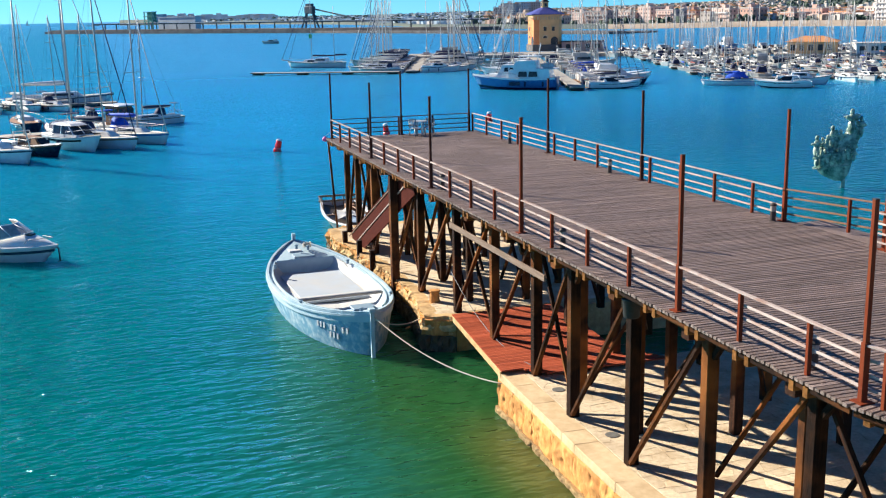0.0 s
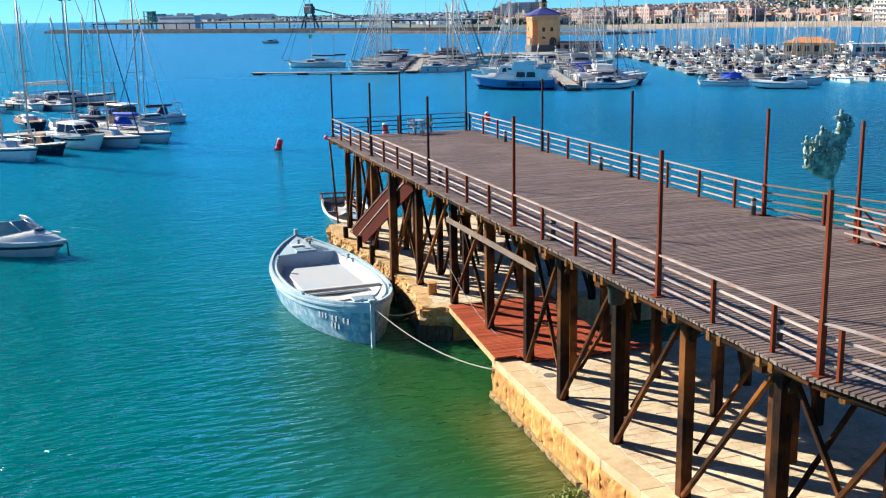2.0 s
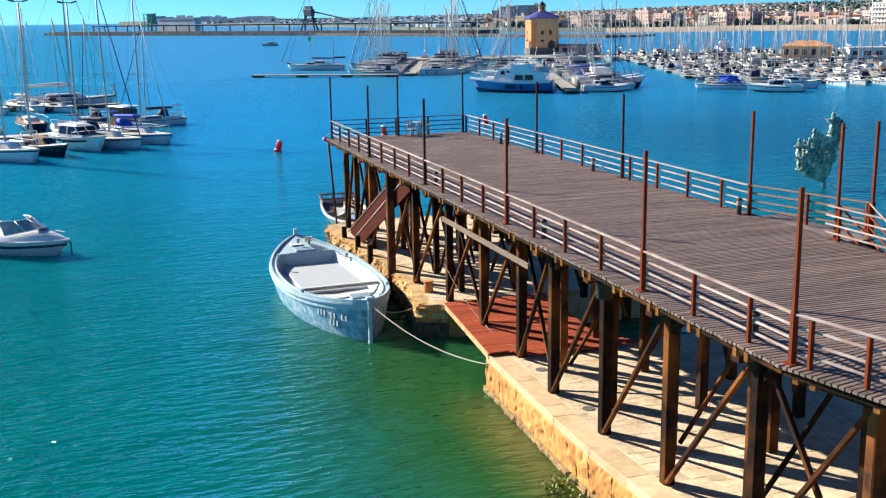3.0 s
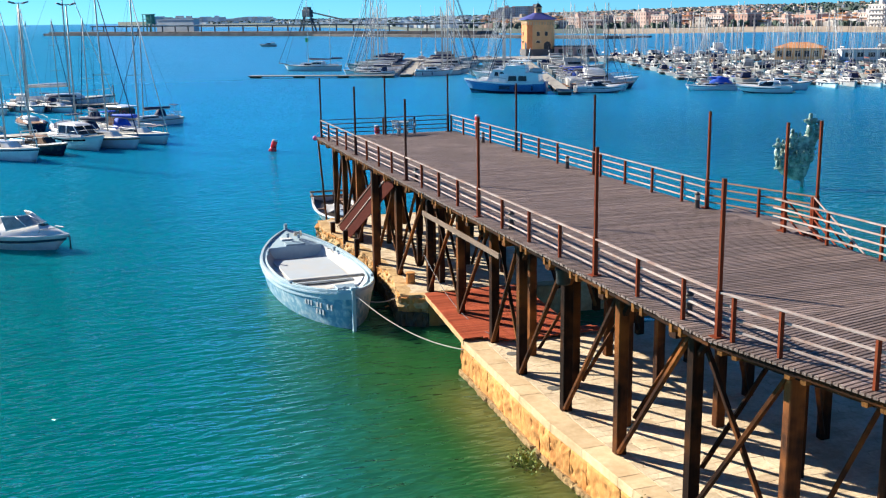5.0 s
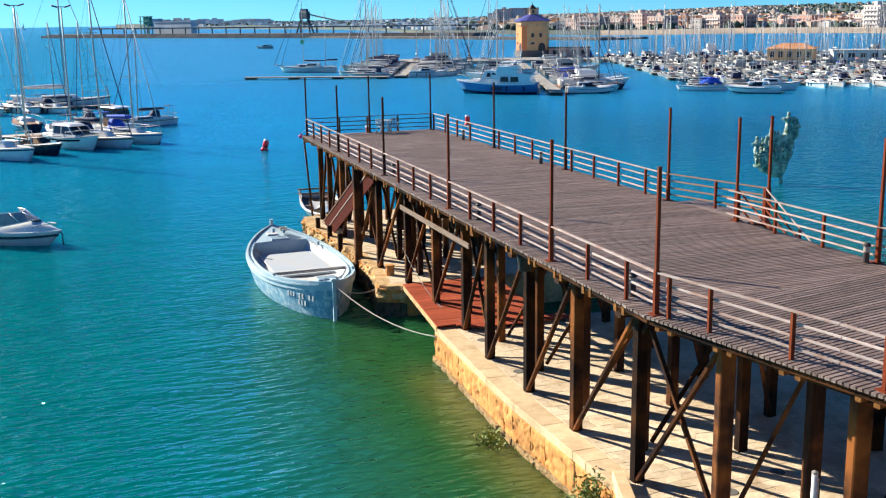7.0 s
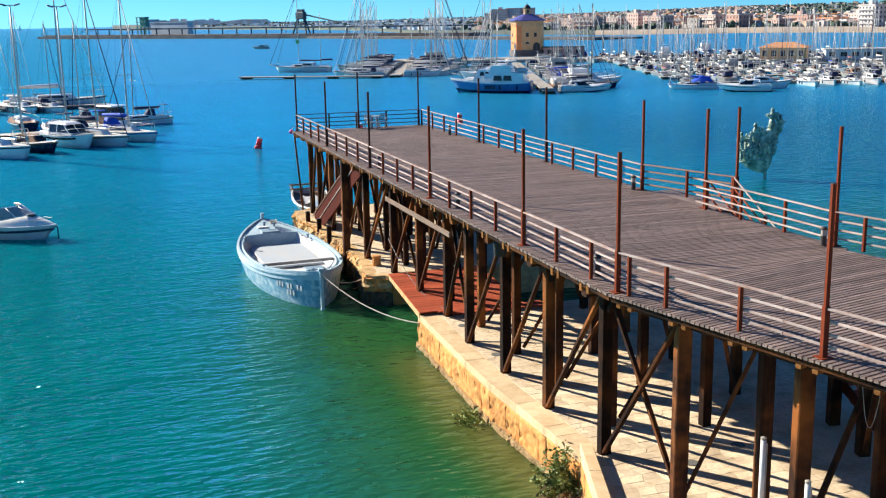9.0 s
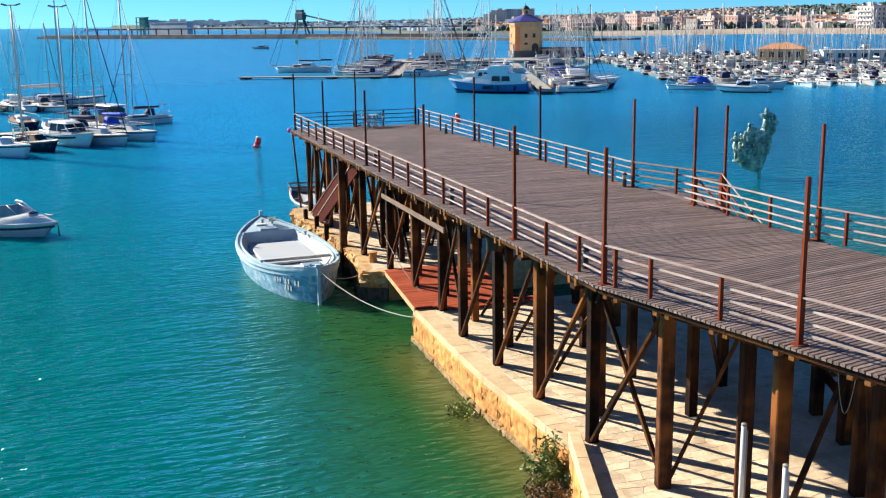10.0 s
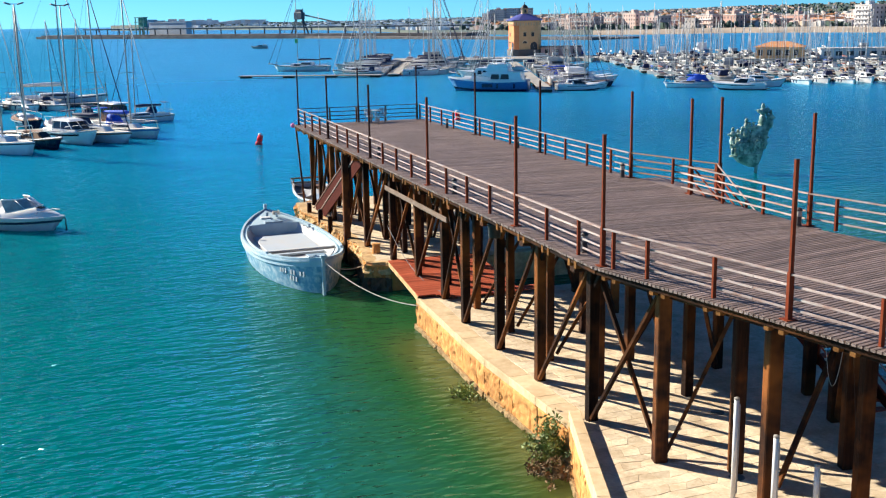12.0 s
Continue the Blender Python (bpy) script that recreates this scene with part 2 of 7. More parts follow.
# far walls: haze is put into the colours, most of all the blue-grey
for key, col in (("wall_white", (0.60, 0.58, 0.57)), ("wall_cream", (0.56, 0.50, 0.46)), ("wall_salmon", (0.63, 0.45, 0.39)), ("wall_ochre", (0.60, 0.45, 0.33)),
                 ("wall_brick", (0.60, 0.36, 0.29)), ("wall_hazed", (0.52, 0.62, 0.70)), ("far_window", (0.09, 0.09, 0.10))):
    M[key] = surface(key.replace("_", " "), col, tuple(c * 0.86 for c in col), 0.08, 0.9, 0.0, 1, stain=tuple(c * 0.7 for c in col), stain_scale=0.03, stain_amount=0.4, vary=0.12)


def water_material():
    """Sea water: green over the shallows by the quay, teal then blue over deeper ground, with wind ripples."""
    m = bpy.data.materials.new("harbour water")
    m.use_nodes = True
    n, l = m.node_tree.nodes, m.node_tree.links
    bs = n["Principled BSDF"]
    pos = n.new("ShaderNodeNewGeometry").outputs["Position"]
    sep = n.new("ShaderNodeSeparateXYZ")
    l.new(pos, sep.inputs[0])

    def rng(v, lo, hi):
        r = n.new("ShaderNodeMapRange")
        r.interpolation_type = "SMOOTHSTEP"
        r.inputs["From Min"].default_value, r.inputs["From Max"].default_value = lo, hi
        l.new(v, r.inputs["Value"])
        return r.outputs["Result"]

    def math2(op, x, y):
        k = n.new("ShaderNodeMath")
        k.operation = op
        for i, v in enumerate((x, y)):
            if isinstance(v, (int, float)):
                k.inputs[i].default_value = v
            else:
                l.new(v, k.inputs[i])
        return k.outputs[0]

    def mix(fac, x, y):
        k = n.new("ShaderNodeMix")
        k.data_type = "RGBA"
        for sock, v in ((k.inputs[0], fac), (k.inputs[6], x), (k.inputs[7], y)):
            if isinstance(v, tuple):
                sock.default_value = rgba(v)
            else:
                l.new(v, sock)
        return k.outputs[2]

    def tex(scale, detail, sc=(1, 1, 1), rot=0.0):
        mp = n.new("ShaderNodeMapping")
        mp.inputs["Scale"].default_value = sc
        mp.inputs["Rotation"].default_value = (0, 0, rot)
        l.new(pos, mp.inputs["Vector"])
        t = n.new("ShaderNodeTexNoise")
        t.inputs["Scale"].default_value, t.inputs["Detail"].default_value = scale, detail
        l.new(mp.outputs[0], t.inputs["Vector"])
        return t.outputs["Fac"]

    patch = math2("MULTIPLY", math2("SUBTRACT", tex(0.06, 3), 0.5), 9.0)
    x = math2("ADD", sep.outputs["X"], patch)
    y = math2("ADD", sep.outputs["Y"], patch)
    shallow = math2("MULTIPLY", rng(x, -11.0, -2.0), math2("SUBTRACT", 1.0, rng(y, 22.0, 48.0)))
    far = rng(y, 14.0, 115.0)
    col = mix(far, WATER_TEAL, WATER_BLUE)
    # a darker teal mixed in east of the pier, fading out beyond y = 75
    east_dark = math2("MULTIPLY", rng(x, 18.0, 52.0), math2("SUBTRACT", 1.0, rng(y, 75.0, 150.0)))
    col = mix(math2("MULTIPLY", east_dark, 0.95), col, (0.0, 0.078, 0.098))
    col = mix(shallow, col, WATER_GREEN)
    foot = math2("MULTIPLY", rng(sep.outputs["X"], -2.7, -0.3), math2("SUBTRACT", 1.0, rng(sep.outputs["Y"], 17.0, 22.0)))
    col = mix(math2("MULTIPLY", foot, 0.6), col, (0.17, 0.125, 0.028))
    # wind streaks: the ripples' darker bands, put into the water's colour
    streak = math2("MAXIMUM", rng(tex(0.09, 4, (0.35, 1.6, 1), -0.3), 0.35, 0.7), math2("MULTIPLY", rng(tex(0.3, 4, (0.22, 2.2, 1), -0.3), 0.45, 0.65), 0.9))
    shade = n.new("ShaderNodeMix")
    shade.data_type, shade.blend_type = "RGBA", "MULTIPLY"
    l.new(math2("MULTIPLY", streak, 0.28), shade.inputs[0])
    l.new(col, shade.inputs[6])
    shade.inputs[7].default_value = (0.45, 0.55, 0.62, 1)
    n.remove(bs)
    body, deep, mixed = n.new("ShaderNodeBsdfDiffuse"), n.new("ShaderNodeSubsurfaceScattering"), n.new("ShaderNodeMixShader")
    gleam, blend, fres = n.new("ShaderNodeBsdfGlossy"), n.new("ShaderNodeMixShader"), n.new("ShaderNodeFresnel")
    fres.inputs["IOR"].default_value = 1.33
    l.new(shade.outputs[2], body.inputs["Color"])
    gleam.inputs["Color"].default_value = WATER_GLEAM
    l.new(math2("MULTIPLY", fres.outputs[0], WATER_SPEC), blend.inputs[0])
    # most light scatters on within the water, so that thin things cast no sharp shadow on it
    deep.falloff = "BURLEY"
    l.new(shade.outputs[2], deep.inputs["Color"])
    deep.inputs["Radius"].default_value = (1.0, 1.0, 1.0)
    deep.inputs["Scale"].default_value = 4.0
    mixed.inputs[0].default_value = 0.7
    l.new(body.outputs[0], mixed.inputs[1])
    l.new(deep.outputs[0], mixed.inputs[2])
    l.new(mixed.outputs[0], blend.inputs[1])
    l.new(gleam.outputs[0], blend.inputs[2])
    l.new(blend.outputs[0], n["Material Output"].inputs["Surface"])
    gloss = n.new("ShaderNodeMapRange")
    gloss.inputs["From Min"].default_value, gloss.inputs["From Max"].default_value = 20.0, 260.0
    gloss.inputs["To Min"].default_value, gloss.inputs["To Max"].default_value = 0.13, 0.30
    l.new(sep.outputs["Y"], gloss.inputs["Value"])
    l.new(gloss.outputs[0], gleam.inputs["Roughness"])
    calm = tex(0.05, 2)
    # short steep wavelets, crests across the wind, on a longer chop
    waves = math2("ADD", math2("MULTIPLY", tex(2.3, 1.5, (0.6, 1.5, 1), -0.15), 0.95), math2("MULTIPLY", tex(0.9, 2, (0.7, 1.6, 1), 0.25), 1.1))
    waves = math2("ADD", waves, math2("MULTIPLY", tex(0.35, 2, (0.8, 1.7, 1), 0.3), 0.9))
    waves = math2("MULTIPLY", waves, math2("ADD", 0.45, calm))
    # sheltered by the quay
    waves = math2("MULTIPLY", waves, math2("SUBTRACT", 1.0, math2("MULTIPLY", rng(sep.outputs["X"], -15.0, -3.0), 0.72)))
    bp = n.new("ShaderNodeBump")
    bp.inputs["Strength"].default_value, bp.inputs["Distance"].default_value = 1.0, WATER_WAVE
    l.new(waves, bp.inputs["Height"])
    for node in (gleam, fres):
        l.new(bp.outputs[0], node.inputs["Normal"])
    # light from within the water follows the ripples less closely
    soft_bp = n.new("ShaderNodeBump")
    soft_bp.inputs["Strength"].default_value, soft_bp.inputs["Distance"].default_value = 1.0, WATER_WAVE * 2.6
    l.new(waves, soft_bp.inputs["Height"])
    l.new(soft_bp.outputs[0], body.inputs["Normal"])
    return m


WATER_TEAL, WATER_BLUE, WATER_GREEN = (0.0, 0.140, 0.134), (0.0, 0.205, 0.375), (0.020, 0.094, 0.026)
WATER_SPEC, WATER_WAVE, WATER_GLEAM = 0.85, 0.4, (0.45, 0.84, 1.0, 1)
M["water"] = water_material()


# ---- building helpers ----
def finish(bm, name, material, smooth=False):
    me = bpy.data.meshes.new(name)
    bmesh.ops.recalc_face_normals(bm, faces=bm.faces)
    bm.to_mesh(me)
    bm.free()
    me.materials.append(material)
    if smooth:
        me.polygons.foreach_set("use_smooth", [True] * len(me.polygons))
    return me


def thing(name, label, category, m=None, group="", kind=""):
    ob = new(name)
    ob.empty_display_size = 0.2
    ob.matrix_world = m or Matrix()
    return tagged(ob, label, category, group, kind)


def part(name, bm, material, parent, label="", m=None, smooth=False):
    """One mesh under a thing or a part; m is in the parent's own space."""
    me = bm if isinstance(bm, bpy.types.Mesh) else finish(bm, name, material, smooth)
    ob = new(name, me)
    ob.parent = parent
    ob.matrix_basis = m or Matrix()
    return tagged(ob, label)


def solid(name, bm, material, label, category, kind="", group="", m=None, smooth=False):
    ob = new(name, bm if isinstance(bm, bpy.types.Mesh) else finish(bm, name, material, smooth))
    ob.matrix_world = m or Matrix()
    return tagged(ob, label, category, group, kind)


def box(bm, x0, x1, y0, y1, z0, z1, m=None):
    v = [bm.verts.new((x, y, z)) for z in (z0, z1) for x, y in ((x0, y0), (x1, y0), (x1, y1), (x0, y1))]
    for f in ((3, 2, 1, 0), (4, 5, 6, 7), (0, 1, 5, 4), (1, 2, 6, 5), (2, 3, 7, 6), (3, 0, 4, 7)):
        bm.faces.new([v[i] for i in f])
    if m:
        bmesh.ops.transform(bm, matrix=m, verts=v)
    return v


def boxed(*dims):
    bm = bmesh.new()
    box(bm, *dims)
    return bm


def rounded(x0, x1, y0, y1, z0, z1, r=0.05, seg=2):
    bm = boxed(x0, x1, y0, y1, z0, z1)
    bmesh.ops.bevel(bm, geom=bm.edges[:], offset=r, segments=seg, affect="EDGES", profile=0.6)
    return bm


BARS = {}


def bar_mesh(length, w, h, material):
    """A sawn timber along z with slightly broken arrises."""
    key = (round(length, 2), w, h, material.name)
    if key not in BARS:
        bm = bmesh.new()
        c = min(w, h) * 0.08
        ring = [(w / 2 - c, -h / 2), (w / 2, -h / 2 + c), (w / 2, h / 2 - c), (w / 2 - c, h / 2), (-w / 2 + c, h / 2), (-w / 2, h / 2 - c), (-w / 2, -h / 2 + c), (-w / 2 + c, -h / 2)]
        lo = [bm.verts.new((x, y, 0)) for x, y in ring]
        hi = [bm.verts.new((x, y, length)) for x, y in ring]
        for i in range(8):
            bm.faces.new((lo[i], lo[(i + 1) % 8], hi[(i + 1) % 8], hi[i]))
        bm.faces.new(lo[::-1])
        bm.faces.new(hi)
        BARS[key] = finish(bm, "timber", material)
    return BARS[key]


def aim(a, b, up=(0, 0, 1)):
    """A pose at a with z along a to b and y near up."""
    a, b, up = Vector(a), Vector(b), Vector(up)
    z = (b - a).normalized()
    if abs(z.dot(up)) > 0.99:
        up = Vector((0, 1, 0))
    x = up.cross(z).normalized()
    y = z.cross(x)
    return Matrix.Translation(a) @ Matrix((x, y, z)).transposed().to_4x4()


def bar(name, a, b, w, h, material, parent, label="", up=(0, 0, 1)):
    """A timber from a to b, in the parent's space."""
    return part(name, bar_mesh((Vector(b) - Vector(a)).length, w, h, material), material, parent, label, aim(a, b, up))


def tube_mesh(name, pts, r, material, seg=6, taper=1.0):
    bm = bmesh.new()
    pts = [Vector(p) for p in pts]
    rings = []
    for i, p in enumerate(pts):
        d = (pts[min(i + 1, len(pts) - 1)] - pts[max(i - 1, 0)]).normalized()
        side = d.cross(Vector((0, 0, 1)))
        side = side.normalized() if side.length > 0.05 else Vector((1, 0, 0))
        up = side.cross(d)
        rr = r * (1 + (taper - 1) * i / max(len(pts) - 1, 1))
        rings.append([bm.verts.new(p + rr * (math.cos(2 * math.pi * k / seg) * side + math.sin(2 * math.pi * k / seg) * up)) for k in range(seg)])
    for a, b in zip(rings, rings[1:]):
        for k in range(seg):
            bm.faces.new((a[k], a[(k + 1) % seg], b[(k + 1) % seg], b[k]))
    bm.faces.new(rings[0][::-1])
    bm.faces.new(rings[-1])
    return finish(bm, name, material, seg > 4)


def tube(name, pts, r, material, parent, label="", seg=6, taper=1.0):
    return part(name, tube_mesh(name, pts, r, material, seg, taper), material, parent, label)


def sag(a, b, drop, n=14):
    a, b = Vector(a), Vector(b)
    return [a.lerp(b, i / n) - Vector((0, 0, drop * 4 * (i / n) * (1 - i / n))) for i in range(n + 1)]


def prism(pts, z0, z1):
    bm = bmesh.new()
    lo = [bm.verts.new((x, y, z0)) for x, y in pts]
    hi = [bm.verts.new((x, y, z1)) for x, y in pts]
    n = len(pts)
    bm.faces.new(lo[::-1])
    bm.faces.new(hi)
    for i in range(n):
        bm.faces.new((lo[i], lo[(i + 1) % n], hi[(i + 1) % n], hi[i]))
    return bm


def lathe(profile, seg=12):
    bm = bmesh.new()
    rings = [[bm.verts.new((r * math.cos(2 * math.pi * k / seg), r * math.sin(2 * math.pi * k / seg), z)) for k in range(seg)] for r, z in profile]
    for a, b in zip(rings, rings[1:]):
        for k in range(seg):
            bm.faces.new((a[k], a[(k + 1) % seg], b[(k + 1) % seg], b[k]))
    bm.faces.new(rings[0][::-1])
    bm.faces.new(rings[-1])
    return bm


# ---- sea ----
bm = bmesh.new()
# finer near the quay, one sheet to the horizon
xs = (-5000, -900, -200, -60, -20, -6, 0, 12, 40, 120, 300, 900, 5000)
grid = [[bm.verts.new((x, y, 0)) for x in xs] for y in xs]
for r0, r1 in zip(grid, grid[1:]):
    for i in range(len(xs) - 1):
        bm.faces.new((r0[i], r0[i + 1], r1[i + 1], r1[i]))
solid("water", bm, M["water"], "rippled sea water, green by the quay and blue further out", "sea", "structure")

# ---- quay ----
QUAY = 1.36
DECK = 6.4
BEND = Vector((0.222, -0.975, 0)).normalized()
SIDE = Vector((0.975, 0.222, 0))
near_edge = [(0.22, 20.85), (0.12, 17.7), (0.0, 14.5), (-0.05, 12.0), (0.12, 7.2), (0.20, 5.8), (-1.55, 0.5), (-3.6, -8.0), (-6.0, -18.0)]
quay = solid("quay", prism(near_edge + [(-6, -60), (60, -60), (60, -12), (11.0, -3), (11.0, 20.6), (4.0, 20.4)], -3.0, QUAY - 0.016), M["joint"],
             "stone quay under the timber pier", "quay", "structure")
head_edge = [(0.85, 27.25), (-0.2, 27.9), (0.35, 31), (0.42, 35.5), (0.1, 40.5), (-0.3, 43.5), (-0.1, 46.2), (2.2, 46.9)]
head = solid("quay_head", prism(head_edge + [(11, 46.5), (11, 27.1)], -3.0, QUAY - 0.016), M["mole_stone"], "rough stone mole under the pier's far end", "quay", "structure")


def rough_block(w, h, d, seed, amount=0.06, nx=16, nz=9):
    """A worn stone: x along the wall, z up, its face to -y, uneven and rounded at the edges."""
    bm = bmesh.new()
    rows = []
    for j in range(nz + 1):
        row = []
        for i in range(nx + 1):
            u, v = i / nx, j / nz
            edge = min(u, 1 - u, 0.05) / 0.05 * min(v, 1 - v, 0.06) / 0.06
            p = Vector((u * w, 0, v * h))
            q = Vector((p.x * 2.2 + seed * 7.1, seed * 3.3, p.z * 2.2))
            deep = noise.noise(q) * amount + noise.noise(q * 3.1) * amount * 0.6 + max(0, noise.noise(q * 1.7 + Vector((9, 4, 2))) - 0.25) * amount * 2.2
            # pits worn deep into the face, longer than wide
            deep += min(0.09, max(0, noise.noise(Vector((p.x * 6.0 + seed, seed, p.z * 3.0))) - 0.34) * amount * 4.5)
            # the foot of each stone is gnawed back by the sea
            deep += max(0, noise.noise(q * 1.6 + Vector((3, 8, 1))) + 0.15) * amount * 3.2 * max(0, 0.6 - v)
            row.append(bm.verts.new((p.x, -d * (0.92 + 0.08 * edge) + deep, p.z)))
        rows.append(row)
    for a, b in zip(rows, rows[1:]):
        for i in range(nx):
            bm.faces.new((a[i], a[i + 1], b[i + 1], b[i]))
    back = [bm.verts.new((x, 0.15, z)) for x, z in ((0, 0), (w, 0), (w, h), (0, h))]
    bm.faces.new([rows[0][i] for i in range(nx, -1, -1)] + [back[0], back[1]])
    bm.faces.new([rows[-1][i] for i in range(nx + 1)] + [back[2], back[3]])
    bm.faces.new([rows[j][0] for j in range(nz + 1)] + [back[3], back[0]])
    bm.faces.new([rows[j][-1] for j in range(nz, -1, -1)] + [back[1], back[2]])
    bm.faces.new(back[::-1])
    return bm


def along(a, b):
    """A pose at a with x along a to b and -y to the right-hand side of that way."""
    d = (Vector((*b, 0)) - Vector((*a, 0))).normalized()
    return Matrix.Translation((*a, 0)) @ Matrix((d, Vector((-d.y, d.x, 0)), Vector((0, 0, 1)))).transposed().to_4x4()


def stone_wall(edge, parent, coping_top, seed0, low=-0.5, top_course=0.27, face=True, lumps=0.042, width=0.62):
    """Coping stones, a worn course under them and a weedy foot, along a line of points with the water to the right-hand side."""
    rnd = random.Random(seed0)
    for a, b in zip(edge, edge[1:]):
        m = along(a, b)
        length = (Vector(b) - Vector(a)).length
        x = 0.0
        while x < length - 0.05:
            w = min(rnd.uniform(1.3, 2.3), length - x)
            if length - x - w < 0.6:
                w = length - x
            cop = rounded(x + 0.002, x + w - 0.002, -0.11, width, coping_top - top_course, coping_top + rnd.uniform(-0.003, 0.003), 0.012, 1)
            part("coping_stone", cop, M["coping"], parent, "", m)
            x += w
        x = 0.0
        while x < length - 0.05 and face:
            w = min(rnd.uniform(0.9, 1.9), length - x)
            if length - x - w < 0.5:
                w = length - x
            st = rough_block(w - 0.012, coping_top - top_course - 0.01 - 0.02, 0.15 + rnd.uniform(0, 0.015), rnd.random() * 50, lumps, 34, 18)
            part("stone", st, M["orange_stone"], parent, "", m @ pose(x + 0.006, 0.02, 0.02), smooth=True)
            x += w
        foot = rough_block(length, 0.75, 0.27, seed0 + a[1], 0.06, max(8, int(length * 10)), 10)
        part("wall_foot", foot, M["weed_stone"], parent, "brown craggy stone at the waterline", m @ pose(0, 0.06, -0.56), smooth=False)


stone_wall([p for p in near_edge[5::-1]][::-1], quay, QUAY, 3)
# the stretch with a raised kerb, nearest the land
stone_wall(near_edge[5:8], quay, QUAY + 0.32, 11, top_course=0.42, width=0.22)
# rounded, lumpy stones of the mole
def boulder(seed, r):
    """An angular, sea-worn boulder."""
    bm = bmesh.new()
    bmesh.ops.create_icosphere(bm, subdivisions=3, radius=1.0)
    o = Vector((seed * 3.7, seed * 1.3, seed * 2.1))
    for v in bm.verts:
        n = v.co.normalized()
        v.co = Vector((max(-0.8, min(0.8, n.x)), max(-0.75, min(0.75, n.y)), max(-0.7, min(0.62, n.z)))) * 1.2
        v.co *= 1 + 0.22 * noise.noise(n * 1.6 + o) + 0.16 * noise.noise(n * 4 + o) + 0.10 * noise.noise(n * 9 + o)
        v.co = Vector((v.co.x * r[0], v.co.y * r[1], v.co.z * r[2]))
    return finish(bm, "boulder", M["orange_stone"], False)


def eroded_edge(edge):
    """The mole's rubble face: a ragged lip at the top, hollowed and craggy below."""
    bm = bmesh.new()
    pts = []
    for a, b in zip(edge, edge[1:]):
        a, b = Vector((*a, 0)), Vector((*b, 0))
        n = max(2, int((b - a).length / 0.11))
        pts += [(a.lerp(b, i / n), (b - a).normalized().cross(Vector((0, 0, 1)))) for i in range(n)]
    rows = []
    for p, out in pts:
        out = -out
        row = []
        for k in range(17):
            t = max(0, k - 2) / 14
            z = QUAY + 0.01 - 0.55 * t
            q = Vector((p.x * 1.3, p.y * 1.3, z * 1.4))
            crag = 0.22 * noise.noise(q) + 0.16 * noise.noise(q * 2.7) + 0.09 * noise.noise(q * 6.5)
            reach = (-0.6, -0.15)[k] if k < 2 else 0.10 + 0.05 * t + 0.6 * crag
            lift = 0.07 * noise.noise(q * 1.9 + Vector((5, 5, 5))) if 0 < k < 5 else (-0.03 if k == 0 else 0)
            row.append(bm.verts.new(p + out * reach + Vector((0, 0, z + lift))))
        rows.append(row)
    for a, b in zip(rows, rows[1:]):
        for k in range(16):
            bm.faces.new((a[k], a[k + 1], b[k + 1], b[k]))
    return bm


part("eroded_edge", eroded_edge(head_edge[:7]), M["mole_stone"], head, "craggy orange rubble edge of the mole", smooth=False)
BOULDERS = [boulder(k + 1, (0.6, 0.55, 0.42)) for k in range(6)]
rb = random.Random(12)
# two courses of deeply worn blocks, and a foot of fallen stones at the waterline
for a, b in zip(head_edge[:7], head_edge[1:7]):
    length = (Vector(b) - Vector(a)).length
    m = along(b, a)
    for z, h, deep in ((0.62, 0.66, 0.10), (-0.25, 0.86, 0.20)):
        x = 0.0
        while x < length - 0.05:
            w = min(rb.uniform(0.7, 1.5), length - x)
            if length - x - w < 0.45:
                w = length - x
            part("stone", rough_block(w - 0.02, h, deep + rb.uniform(0, 0.08), rb.random() * 60, 0.10, 12, 8), M["orange_stone" if z > 0 else "wet_shaded_stone"], head, "", m @ pose(x + 0.01, 0.0, z + rb.uniform(-0.03, 0.02)), smooth=False)
            x += w
    for k in range(max(1, round(length / 1.5))):
        p = Vector((*a, 0)).lerp(Vector((*b, 0)), (k + rb.random()) / max(1, round(length / 1.5)))
        part("boulder", rb.choice(BOULDERS), None, head, "", pose(p.x - 0.1, p.y, -0.28, rb.uniform(-12, 12), rb.uniform(-12, 12), rb.uniform(0, 360)) @ Matrix.Scale(rb.uniform(0.6, 0.8), 4))
for x, y, sc in ((0.35, 45.5, 1.15), (0.45, 44.0, 0.8), (0.9, 46.3, 1.1)):
    part("boulder", BOULDERS[2], None, head, "", pose(x, y, 0.95, 0, 0, 40 * x + 15) @ Matrix.Scale(sc, 4))
# the inlet's two ends
for a, b in (((4.0, 20.4), (0.22, 20.85)), ((0.85, 27.25), (4.0, 27.18))):
    part("stone", rough_block((Vector(b) - Vector(a)).length, 1.5, 0.05, a[1], 0.08), M["orange_stone"], quay if a[1] < 24 else head, "", along(a, b) @ pose(0, 0, -0.2), smooth=True)


